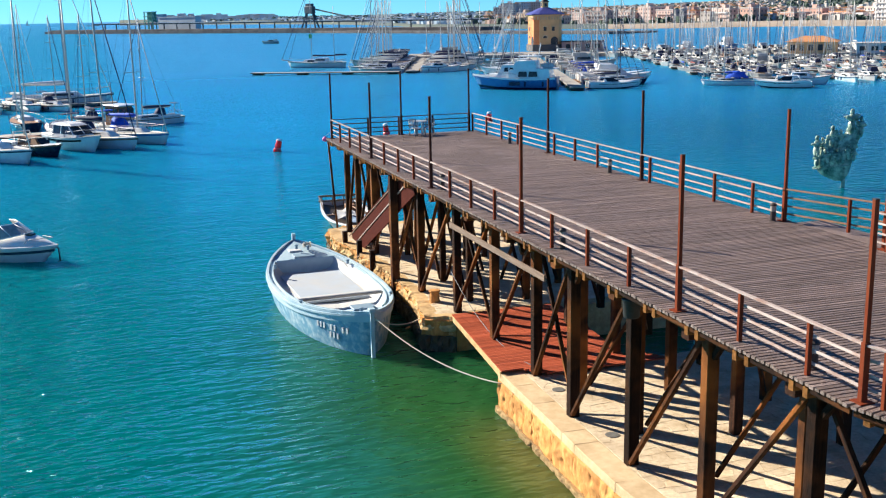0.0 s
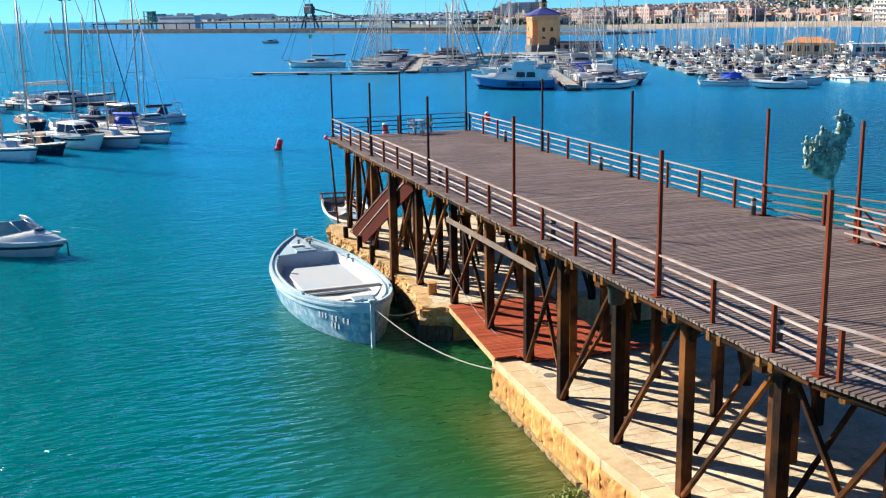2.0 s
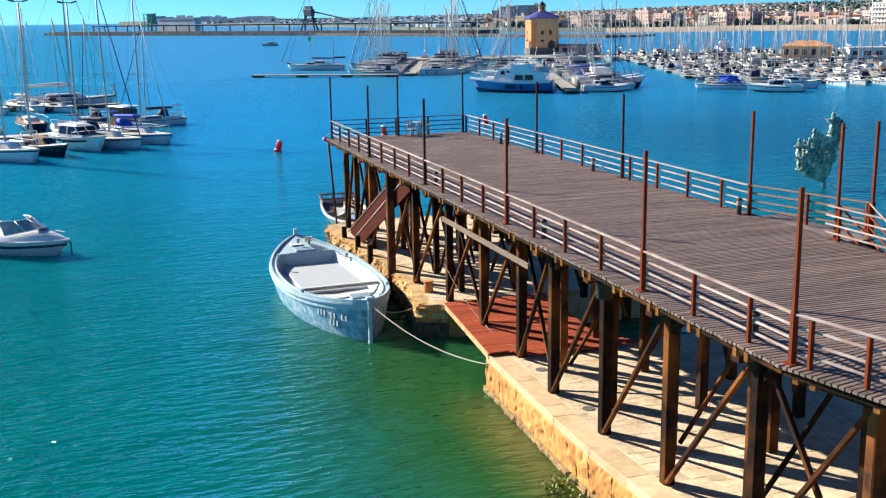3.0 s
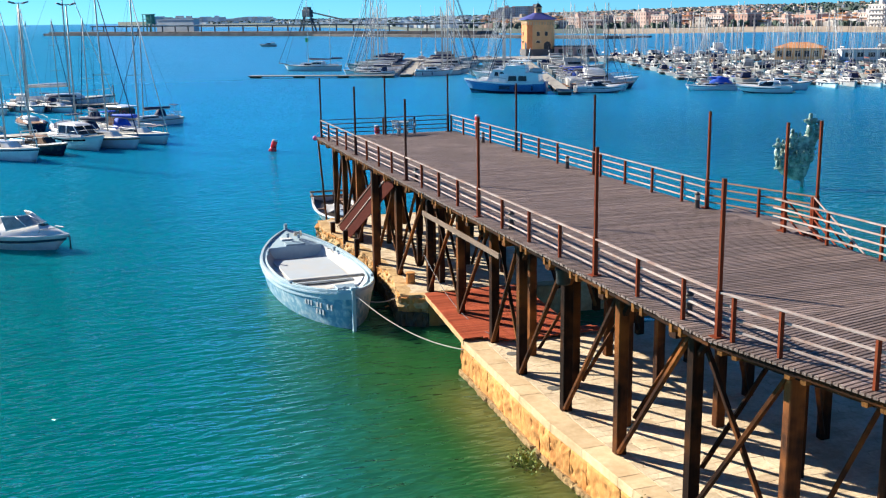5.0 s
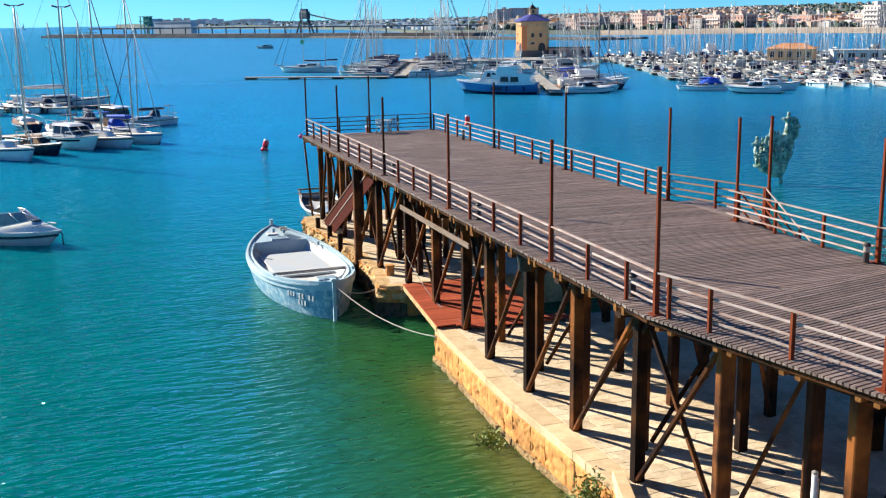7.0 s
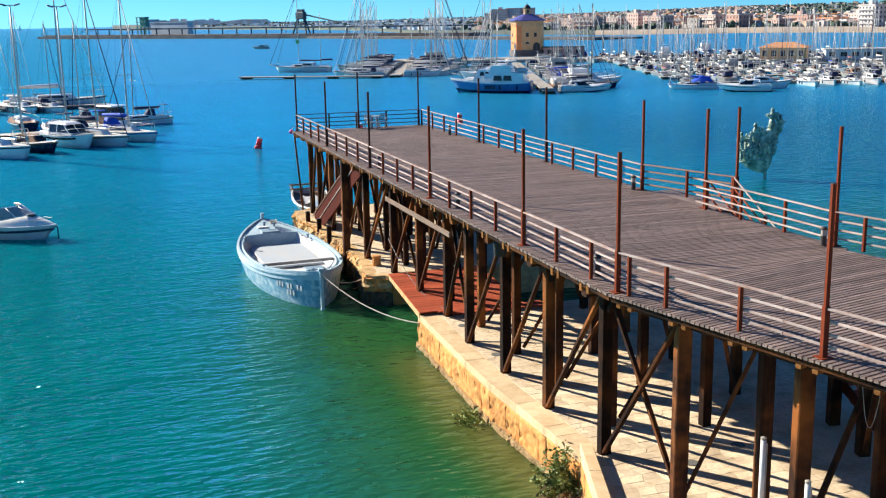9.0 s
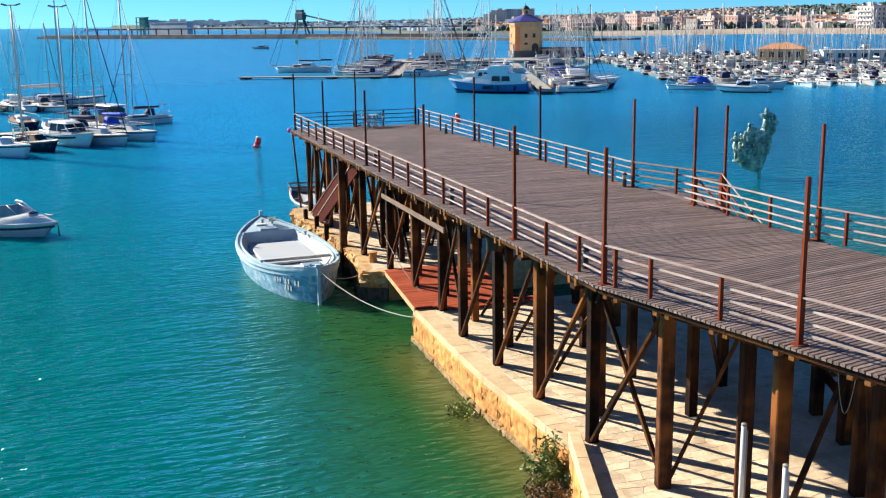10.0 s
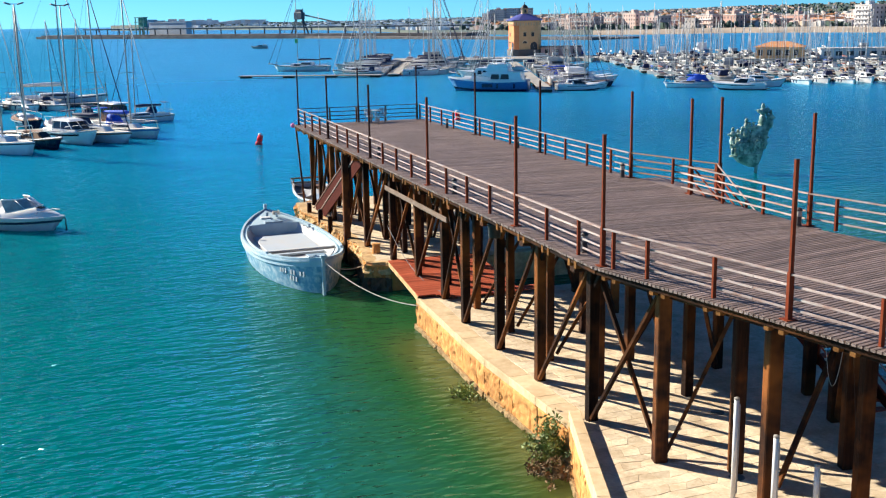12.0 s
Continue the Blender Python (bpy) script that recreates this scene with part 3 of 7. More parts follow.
# ---- sea-going hulls ----
def hull_loft(L, B, F, keel=0.5, bow_rise=0.25, stern_rise=0.05, transom=0.75, rake=0.12, full=0.42, ns=14, nu=6, round_stern=False):
    """Rings of points from stern (x = 0) to bow (x = L): per station a half section from keel to sheer."""
    rings = []
    for i in range(ns + 1):
        s = i / ns
        if s < full:
            f = transom + (1 - transom) * math.sin(s / full * math.pi / 2)
            if round_stern:
                f = math.sqrt(max(0.0, 1 - (1 - s / full) ** 2.2))
        else:
            f = max(0.0, 1 - ((s - full) / (1 - full)) ** 2.1)
        top = F * (1 + bow_rise * max(0, (s - 0.35) / 0.65) ** 2 + stern_rise * max(0, (0.35 - s) / 0.35) ** 2)
        half = B / 2 * f
        ring = []
        for j in range(nu + 1):
            u = j / nu
            z = -keel * (1 - s ** 4) * (1 - u) ** 1.6 + top * u
            wide = half * (u ** 0.42 if f > 0.05 else u ** 0.7) * (1 - 0.18 * (1 - u) * max(0, (s - 0.5)) * 2)
            x = s * L + rake * L * 0.5 * (u - 0.6) * max(0, (s - 0.6) / 0.4)
            ring.append(Vector((x, wide, z)))
        rings.append(ring)
    return rings


def hull_bm(rings):
    bm = bmesh.new()
    left = [[bm.verts.new(p) for p in r] for r in rings]
    right = [[bm.verts.new((p.x, -p.y, p.z)) for p in r] for r in rings]
    for a, b in zip(left, left[1:]):
        for j in range(len(a) - 1):
            bm.faces.new((a[j], b[j], b[j + 1], a[j + 1]))
    for a, b in zip(right, right[1:]):
        for j in range(len(a) - 1):
            bm.faces.new((a[j + 1], b[j + 1], b[j], a[j]))
    bm.faces.new(left[0][::-1] + right[0][1:])
    bmesh.ops.remove_doubles(bm, verts=bm.verts, dist=0.004)
    return bm


def deck_bm(rings, inset=0.04, drop=0.03, camber=0.06, s0=0, s1=None):
    bm = bmesh.new()
    rows = []
    for r in rings[s0:s1]:
        t = r[-1]
        h = max(t.y - inset, 0.004)
        rows.append([bm.verts.new((t.x, h * k, t.z - drop + camber * (1 - k * k))) for k in (-1, -0.5, 0, 0.5, 1)])
    for a, b in zip(rows, rows[1:]):
        for k in range(4):
            bm.faces.new((a[k], a[k + 1], b[k + 1], b[k]))
    return bm


def tapered(x0, x1, w0, w1, z0, z1, in_front=0.3, in_back=0.1, in_side=0.1):
    """A cabin: its walls lean in, its edges are soft."""
    bm = bmesh.new()
    lo = [bm.verts.new(p) for p in ((x0, -w0, z0), (x1, -w1, z0), (x1, w1, z0), (x0, w0, z0))]
    hi = [bm.verts.new(p) for p in ((x0 + in_back, -w0 + in_side, z1), (x1 - in_front, -w1 + in_side, z1), (x1 - in_front, w1 - in_side, z1), (x0 + in_back, w0 - in_side, z1))]
    bm.faces.new(lo[::-1])
    bm.faces.new(hi)
    for i in range(4):
        bm.faces.new((lo[i], lo[(i + 1) % 4], hi[(i + 1) % 4], hi[i]))
    bmesh.ops.bevel(bm, geom=[e for e in bm.edges if e.verts[0] in hi or e.verts[1] in hi], offset=min(0.07, (z1 - z0) * 0.25), segments=2, affect="EDGES")
    return bm


def side_window(s, x0, x1, y, z0, z1, lean=0.03, both=False):
    bm = bmesh.new()
    for s in (1, -1) if both else (s,):
        v = [bm.verts.new((x, s * (yy + t), z)) for t in (0, 0.02) for x, yy, z in ((x0, y, z0), (x1, y, z0), (x1 - 0.15, y - lean, z1), (x0 + 0.1, y - lean, z1))]
        for f in ((0, 1, 2, 3), (7, 6, 5, 4), (0, 4, 5, 1), (1, 5, 6, 2), (2, 6, 7, 3), (3, 7, 4, 0)):
            bm.faces.new([v[i] for i in f])
    return bm


def sailboat(L=10.0, hull="gel_white", cover="navy_cloth", mast_h=13.5, hood=None, stripe="navy", label="", mast="alu", lean=0.0, rigged=True, lite=False, white="gel_white"):
    """A moored sailing yacht; bow along +x, waterline at z = 0, stern at the origin."""
    B, F = L * 0.31, L * 0.092
    ob = thing("sailboat", label, "sailboat")
    rings = hull_loft(L, B, F, transom=0.72, bow_rise=0.22)
    part("hull", hull_bm(rings), M[hull], ob, "", smooth=True)
    if not lite:
        bm = bmesh.new()
        for s in (1, -1):
            rows = [[bm.verts.new((r[-1].x, s * (r[-1].y * k + 0.012), r[-1].z - d)) for k, d in ((1.0, 0.10), (0.995, 0.2))] for r in rings]
            for a, b in zip(rows, rows[1:]):
                bm.faces.new((a[0], b[0], b[1], a[1]))
        part("hull_stripe", bm, M[stripe], ob)
    part("deck", deck_bm(rings), M[white] if lite else M["cream"] if hull != "navy" else M["teak"], ob)
    z = F * 1.03
    part("coachroof", tapered(L * 0.33, L * 0.74, B * 0.29, B * 0.17, z - 0.05, z + L * 0.045, 0.7, 0.1, 0.12), M[white], ob)
    for s in (1,) if lite else (1, -1):
        part("cabin_window", side_window(s, L * 0.38, L * 0.64, B * 0.262, z + 0.12, z + L * 0.035, 0.03, lite), M["glass"], ob)
    part("cockpit", boxed(L * 0.07, L * 0.30, -B * 0.18, B * 0.18, z - 0.02, z + 0.03), M["teak"], ob)
    for s in () if lite else (1, -1):
        part("coaming", rounded(L * 0.06, L * 0.33, s * B * 0.26 - 0.09, s * B * 0.26 + 0.09, z - 0.04, z + 0.26, 0.04, 1), M[white], ob)
    mx = L * 0.58
    top = (mx - lean * mast_h, 0, mast_h)
    tube("mast", [(mx, 0, z), (mx - lean * mast_h * 0.5, 0, mast_h * 0.5), top], 0.085, M[mast], ob, "", 8, 0.7)
    bz = z + L * 0.045 + 0.75
    tube("boom", [(mx - 0.1, 0, bz), (L * 0.16, 0, bz + 0.05)], 0.07, M[mast], ob)
    bm = lathe([(0.05, 0.0), (0.2, 0.1), (0.26, 0.8), (0.2, L * 0.25), (0.12, L * 0.4), (0.05, L * 0.41)], 8)
    bmesh.ops.scale(bm, vec=(1.25, 0.75, 1), verts=bm.verts)
    part("sail_cover", bm, M[cover], ob, "", aim((mx - 0.15, 0, bz + 0.25), (L * 0.1, 0, bz + 0.2)), smooth=True)
    for f, w in ((0.45, 0.9), (0.72, 0.65))[:1 if lite else 2]:
        c = Vector((mx - lean * mast_h * f, 0, mast_h * f))
        tube("spreader", [c + Vector((-0.12, -w, 0)), c, c + Vector((-0.12, w, 0))], 0.025, M[mast], ob, "", 4)
    if rigged:
        tube("forestay", [(L * 1.0, 0, F * 1.25), (mx + 0.1 - lean * mast_h, 0, mast_h * 0.97)], 0.045, M["white_cloth"] if cover != "navy_cloth" else M["navy_cloth"], ob, "furled headsail", 5)
    if rigged and not lite:
        tube("backstay", [(0.1, 0, F), top], 0.012, M["wire"], ob, "", 4)
        for s in (1, -1):
            tube("shroud", [(mx - 0.1, s * B * 0.46, F), (mx - 0.1, s * 0.9, mast_h * 0.45), (mx - 0.05, s * 0.65, mast_h * 0.72), top], 0.012, M["wire"], ob, "", 4)
    if lite:
        if hood:
            part("sprayhood", tapered(L * 0.2, L * 0.4, B * 0.26, B * 0.24, z + 0.2, z + 1.2, 0.55, 0.05, 0.25), M[hood], ob)
        return ob
    tube("pulpit", [(L * 0.86, B * 0.2, F * 1.15), (L * 0.86, B * 0.2, F * 1.15 + 0.6), (L * 1.0, 0, F * 1.25 + 0.65), (L * 0.86, -B * 0.2, F * 1.15 + 0.6), (L * 0.86, -B * 0.2, F * 1.15)], 0.022, M["steel"], ob, "", 5)
    tube("pushpit", [(L * 0.1, B * 0.42, F), (L * 0.1, B * 0.42, F + 0.65), (0.05, B * 0.3, F + 0.65), (0.05, -B * 0.3, F + 0.65), (L * 0.1, -B * 0.42, F + 0.65), (L * 0.1, -B * 0.42, F)], 0.022, M["steel"], ob, "", 5)
    for s in (1, -1):
        tube("lifeline", [(L * 0.1, s * B * 0.44, F + 0.62), (L * 0.45, s * B * 0.49, F + 0.64), (L * 0.86, s * B * 0.2, F * 1.15 + 0.6)], 0.012, M["steel"], ob, "", 4)
    if hood:
        bm = tapered(L * 0.26, L * 0.4, B * 0.26, B * 0.24, z + 0.2, z + 1.15, 0.55, 0.05, 0.25)
        part("sprayhood", bm, M[hood], ob, "canvas sprayhood over the companionway", smooth=True)
        part("bimini", rounded(L * 0.06, L * 0.13, -B * 0.26, B * 0.26, z + 1.62, z + 1.70, 0.03, 1), M[hood], ob, "folded canvas bimini")
        for s in (1, -1):
            tube("bimini_frame", [(L * 0.05, s * B * 0.3, z), (L * 0.04, s * B * 0.27, z + 1.66)], 0.02, M["steel"], ob, "", 4)
            tube("bimini_frame", [(L * 0.05, s * B * 0.3, z), (L * 0.21, s * B * 0.27, z + 1.66)], 0.02, M["steel"], ob, "", 4)
    for k in (0.25, 0.45, 0.62):
        part("fender", lathe([(0.03, 0), (0.11, 0.08), (0.11, 0.5), (0.03, 0.58)], 7), M["navy_cloth"] if hull == "gel_white" else M[white], ob, "",
             pose(L * k, -B * 0.5 - 0.06, F * 0.3), smooth=True)
    return ob


def motorboat(L=9.0, hull="gel_white", fly=False, trim="navy", label="", cabin="gel_white", tall=1.0, canvas=None, lite=False, white="gel_white"):
    """A moored motor cruiser; bow along +x, stern at the origin."""
    B, F = L * 0.33, L * 0.12 * tall
    ob = thing("motorboat", label, "motorboat")
    rings = hull_loft(L, B, F, transom=0.88, bow_rise=0.35, rake=0.22, full=0.45)
    part("hull", hull_bm(rings), M[hull], ob, "", smooth=True)
    bm = bmesh.new()
    for s in () if lite else (1, -1):
        rows = [[bm.verts.new((r[-1].x + (0.02 if i > 11 else 0), s * (r[-1].y + 0.03), r[-1].z - d)) for d in (0.02, 0.12)] for i, r in enumerate(rings)]
        for a, b in zip(rows, rows[1:]):
            bm.faces.new((a[0], b[0], b[1], a[1]))
    if lite:
        bm.free()
    else:
        part("rubbing_strake", bm, M[trim], ob)
    part("deck", deck_bm(rings, camber=0.14), M[white], ob)
    z = F * 1.02
    part("cabin", tapered(L * 0.28, L * 0.72, B * 0.36, B * 0.24, z - 0.05, z + L * 0.1, L * 0.13, 0.1, 0.16), M[white if cabin == "gel_white" else cabin], ob)
    for s in (1,) if lite else (1, -1):
        part("cabin_window", side_window(s, L * 0.33, L * 0.58, B * 0.315, z + L * 0.04, z + L * 0.085, 0.06, lite), M["glass"], ob)
    bm = bmesh.new()
    a, b = L * 0.72, L * 0.72 - L * 0.13
    v = [bm.verts.new(p) for p in ((a - 0.14 + 0.03, -B * 0.2, z + 0.12), (a - 0.14 + 0.03, B * 0.2, z + 0.12), (b + 0.10, B * 0.17, z + L * 0.1 - 0.06), (b + 0.10, -B * 0.17, z + L * 0.1 - 0.06))]
    bm.faces.new(v)
    part("windscreen", bm, M["glass"], ob, "", Matrix.Translation((0.06, 0, 0.03)))
    part("cockpit", boxed(L * 0.05, L * 0.26, -B * 0.36, B * 0.36, z - 0.02, z + 0.03), M["teak"], ob)
    for s in () if lite else (1, -1):
        part("coaming", rounded(L * 0.02, L * 0.32, s * B * 0.41 - 0.1, s * B * 0.41 + 0.1, z - 0.05, z + 0.32, 0.05, 1), M[white], ob)
        tube("bow_rail", [(L * 0.5, s * B * 0.45, F * 1.05), (L * 0.55, s * B * 0.44, F * 1.1 + 0.55), (L * 0.85, s * B * 0.22, F * 1.28 + 0.55), (L * 1.03, 0, F * 1.38 + 0.5)], 0.022, M["steel"], ob, "", 5)
    if fly:
        part("flybridge", tapered(L * 0.26, L * 0.55, B * 0.3, B * 0.24, z + L * 0.1, z + L * 0.16, L * 0.05, 0.05, -0.05), M[white], ob)
        tube("radar_arch", [(L * 0.3, B * 0.3, z + L * 0.12), (L * 0.26, B * 0.26, z + L * 0.22), (L * 0.26, -B * 0.26, z + L * 0.22), (L * 0.3, -B * 0.3, z + L * 0.12)], 0.07, M[white], ob, "", 6)
        tube("aerial", [(L * 0.27, B * 0.2, z + L * 0.22), (L * 0.24, B * 0.2, z + L * 0.36)], 0.015, M[white], ob, "", 4)
    else:
        tube("radar_arch", [(L * 0.27, B * 0.38, z), (L * 0.22, B * 0.32, z + L * 0.15), (L * 0.22, -B * 0.32, z + L * 0.15), (L * 0.27, -B * 0.38, z)], 0.05, M[white], ob, "", 6)
    if canvas:
        part("canopy", tapered(L * 0.04, L * 0.32, B * 0.36, B * 0.36, z + 0.2, z + L * 0.13, 0.2, 0.2, 0.15), M[canvas], ob, "canvas canopy over the cockpit")
    if lite:
        return ob
    for k in (0.2, 0.45):
        part("fender", lathe([(0.03, 0), (0.12, 0.08), (0.12, 0.55), (0.03, 0.63)], 7), M["navy_cloth"], ob, "", pose(L * k, -B * 0.5 - 0.08, F * 0.25), smooth=True)
    part("swim_platform", rounded(-0.55, 0.0, -B * 0.36, B * 0.36, 0.18, 0.28, 0.03, 1), M["teak"], ob)
    return ob


# ---- the timber pier ----
pier = thing("timber_pier", "dark timber loading pier on tall piles with weathered plank deck", "pier", kind="structure")
Y0, Y1 = 3.7, 45.45
rows_y = [5.7, 9.39, 12.9, 16.45, 20.1, 23.9, 28.0, 31.5, 35.4, 39.3, 42.6, 45.0]


def pile(x, y, z0=QUAY - 0.02, z1=5.95, w=0.35, turn=0.0):
    c, s = math.cos(turn), math.sin(turn)
    return bar("pile", (x, y, z0), (x, y, z1), w, w, M["pile"], pier, "", (s, c, 0))


for k, y in enumerate(rows_y):
    thick = 0.30 if y < 22 else 0.28
    if y != 35.4:
        pile(1.15 if 19 < y < 29 else 0.75, y, w=thick)
    else:
        pile(0.28, 34.0, -0.6, w=0.34)
    if y < 44:
        pile(1.85 if y < 25 else 2.1, y + (1.75 if y < 25 else 1.3), w=thick - 0.04)
        pile(4.35, y + 0.8, w=thick - 0.02)
    if y < 42:
        pile(6.6, y + 2.7, w=thick - 0.02)
# beyond the bend
bend_rows = [(1.12, 2.48), (2.13, -0.72), (3.1, -4.2), (3.9, -7.7)]
for x, y in bend_rows:
    pile(x, y, turn=0.22)
for x, y in ((2.55, 1.2), (4.3, -1.3), (5.3, 0.45), (7.1, 3.2), (7.8, 5.3), (6.3, -0.9), (5.2, -4.0), (7.4, -2.6), (4.9, -6.5), (7.2, -6.0)):
    pile(x, y, w=0.32, turn=0.22)
front = [(1.15 if 19 < y < 29 else 0.75, y) for y in rows_y]
line = [Vector((x, y, 0)) for x, y in front[::-1]] + [Vector((x, y, 0)) for x, y in bend_rows]
crossed = {1, 3, 5, 7, 11}
for i, (a, b) in enumerate(zip(line, line[1:])):
    d = (b - a).normalized()
    if i >= len(front):
        continue
    bar("brace", a + d * 0.18 + Vector((-0.1, 0, QUAY + 0.1)), b - d * 0.1 + Vector((-0.1, 0, 5.75)), 0.13, 0.10, M["pile"], pier)
    if i in crossed:
        bar("brace", a + d * 0.1 + Vector((0.1, 0, 5.75)), b - d * 0.18 + Vector((0.1, 0, QUAY + 0.1)), 0.12, 0.10, M["pile"], pier)
for a, b in (((1.2, 2.4), (2.5, 1.3)), ((2.85, -0.12), (5.2, 0.4)), ((3.1, -4.2), (4.9, -5.6)), ((4.4, -1.2), (5.2, 0.4)), ((7.1, 3.1), (5.3, 0.6))):
    bar("brace", (*a, QUAY + 0.1), (*b, 5.75), 0.13, 0.10, M["pile"], pier)
for k, y in enumerate(rows_y[:-1]):
    # braces across the pier, seen between the piles
    if y < 20:
        bar("brace", (2.1, y + 1.7, QUAY + 0.2), (4.3, y + 0.9, 5.7), 0.12, 0.10, M["pile"], pier)
    bar("brace", (6.5, y + 2.6, QUAY + 0.2), (4.5, y + 0.9, 5.7), 0.12, 0.10, M["pile"], pier)
    bar("cap_beam", (0.1, y, 5.93), (8.0, y, 5.93), 0.3, 0.28, M["pile"], pier)
# crossed braces in the inner rows of the seaward half
for x, ys in ((2.1, (28.0, 31.5, 35.4, 39.3)), (4.35, (27.2, 32.3, 36.2))):
    for y in ys:
        bar("brace", (x - 0.1, y + 1.4, QUAY + 0.1), (x - 0.1, y + 4.7, 5.75), 0.12, 0.10, M["pile"], pier)
        bar("brace", (x + 0.1, y + 4.7, QUAY + 0.1), (x + 0.1, y + 1.4, 5.75), 0.12, 0.10, M["pile"], pier)
for x, y in ((2.1, 31.0), (3.3, 34.4), (2.1, 38.4), (5.4, 30.2), (5.4, 36.6), (3.3, 42.0), (1.2, 42.0)):
    pile(x, y, w=0.24)
# knee braces under the deck
for k, y in enumerate(rows_y[:5]):
    for s in (1, -1):
        bar("knee_brace", (0.75, y + s * 0.15, 5.35), (0.75, y + s * 0.55, 5.85), 0.14, 0.14, M["pile"], pier)
# paired cross joists whose sawn ends show below the deck's edge
for k in range(23):
    y = 5.05 + 1.79 * k
    for dy in (0.2, -0.2):
        bar("joist", (-0.22, y + dy, 6.19), (8.2, y + dy, 6.19), 0.135, 0.2, M["joist"], pier, "", (0, 0, 1))
for k in range(9):
    c = Vector((0, 3.67, 0)) + BEND * (0.45 + 1.79 * k)
    for dy in (0.2, -0.2):
        a = c + BEND * dy
        bar("joist", a - SIDE * 0.18 + Vector((0, 0, 6.19)), a + SIDE * 8.2 + Vector((0, 0, 6.19)), 0.135, 0.2, M["joist"], pier)
for x in (0.05, 0.75, 1.85, 3.1, 4.35, 5.5, 6.6, 7.9):
    bar("stringer", (x, Y1 - 0.1, 6.2), (x, Y0 + 0.35, 6.2), 0.14, 0.26, M["pile"], pier)
    a = Vector((x * 0.98, 3.55 + x * 0.27, 6.2)) if x > 0.1 else Vector((0.1, 3.5, 6.2))
    bar("stringer", a, a + BEND * 15.5, 0.14, 0.26, M["pile"], pier)
bar("long_plank", (0.56, 27.0, 5.05), (0.66, 18.3, 5.0), 0.06, 0.2, M["old_plank"], pier, "grey spare plank nailed along the piles")

bar("edge_beam", (-0.17, Y1 - 0.1, 6.26), (-0.17, 3.72, 6.26), 0.05, 0.13, M["pile"], pier)
a = Vector((0, 3.67, 6.26)) - SIDE * 0.17
bar("edge_beam", a, a + BEND * 15.4, 0.05, 0.13, M["pile"], pier)

# railings
POSTS_LEFT = [45.1, 43.0, 40.85, 38.7, 34.28, 32.0, 29.75, 25.2, 22.98, 20.75, 16.3, 14.05, 11.8, 7.22, 5.1]
TALL_LEFT = [36.55, 27.45, 18.53, 9.54, 3.67]


def railing(name, pts, posts, label, side=1, wood="rail", metal="post"):
    """Four timber rails on square posts along a line of points at deck level."""
    base = Vector((*pts[0], DECK))
    ob = thing(name, label, "railing", Matrix.Translation(base))
    for (x, y) in posts:
        p = Vector((x, y, DECK)) - base
        bar("post", p, p + Vector((0, 0, 0.95)), 0.085, 0.085, M[metal], ob)
    for a, b in zip(pts, pts[1:]):
        a, b = Vector((*a, DECK)) - base, Vector((*b, DECK)) - base
        d = (b - a).normalized()
        n = d.cross(Vector((0, 0, 1))) * 0.062 * side
        k = max(1, round((b - a).length / 4.5))
        for i in range(k):
            p, q = a.lerp(b, i / k) + d * 0.01, a.lerp(b, (i + 1) / k) - d * 0.01
            bar("handrail", p + Vector((0, 0, 0.98)), q + Vector((0, 0, 0.98)), 0.09, 0.036, M[wood], ob)
            for z in (0.22, 0.46, 0.72):
                bar("rail", p + n + Vector((0, 0, z)), q + n + Vector((0, 0, z)), 0.035, 0.048, M[wood], ob)
    return ob


def tall_pole(x, y, h=3.37):
    base = Vector((x, y, DECK))
    # seaward poles take the paint that has shade put into its colour
    paint = M["pole_shaded"] if y > 24 else M["post"]
    ob = thing("steel_pole", "tall square %s steel pole bolted to the pier's edge" % ("shade-darkened rust-red" if y > 24 else "rust-red"), "pole", Matrix.Translation(base), "poles along the pier")
    bar("shaft", (0, 0, 0), (0, 0, h), 0.082, 0.082, paint, ob)
    bar("base_sleeve", (0, 0, 0), (0, 0, 1.02), 0.118, 0.118, paint, ob)
    part("foot_plate", boxed(-0.14, 0.14, -0.14, 0.14, 0, 0.02), paint, ob)
    part("cap", boxed(-0.046, 0.046, -0.046, 0.046, h, h + 0.015), M["lamp_post"], ob)
    return ob


railing("railing", [(0, 45.1), (0, 3.67)], [(0, y) for y in POSTS_LEFT], "pale four-bar timber railing with rust-red posts", -1)
# backlit end railing: dark pile timber puts its shade into the colour
railing("railing", [(0.05, 45.15), (7.75, 45.15)], [(2.0, 45.15), (3.7, 45.15), (5.6, 45.15), (7.7, 45.15)], "timber railing across the pier's seaward end, shade put into its colour", -1, "pile", "pile")
railing("railing", [(7.85, 45.1), (7.9, 17.05)], [(7.87, 45.1 - 2.21 * k) for k in range(13) if k not in (4, 8)], "pale four-bar timber railing with rust-red posts", -1)
railing("railing", [(7.96, 17.05), (9.25, 12.75)], [(8.6, 14.9), (9.2, 12.9)], "brown timber railing round the stair landing", -1, "teak")
railing("railing", [(7.86, 12.95), (8.02, 6.05)], [(7.87, 12.45), (7.9, 10.43), (7.95, 8.2)], "pale timber railing beside the stair opening", 1)
bend_right = Vector((8.05, 6.05, 0))
br = [bend_right + BEND * d for d in (0, 1.0, 3.1, 5.3, 7.5, 9.7, 12)]
railing("railing", [(br[0].x, br[0].y), (br[-1].x, br[-1].y)], [(p.x, p.y) for p in br[1:]], "pale four-bar timber railing with rust-red posts", -1)
bend_left = Vector((0, 3.67, 0))
bl = [bend_left + BEND * d for d in (0, 0.42, 1.68, 3.9, 8.3, 10.5, 12.7, 15)]
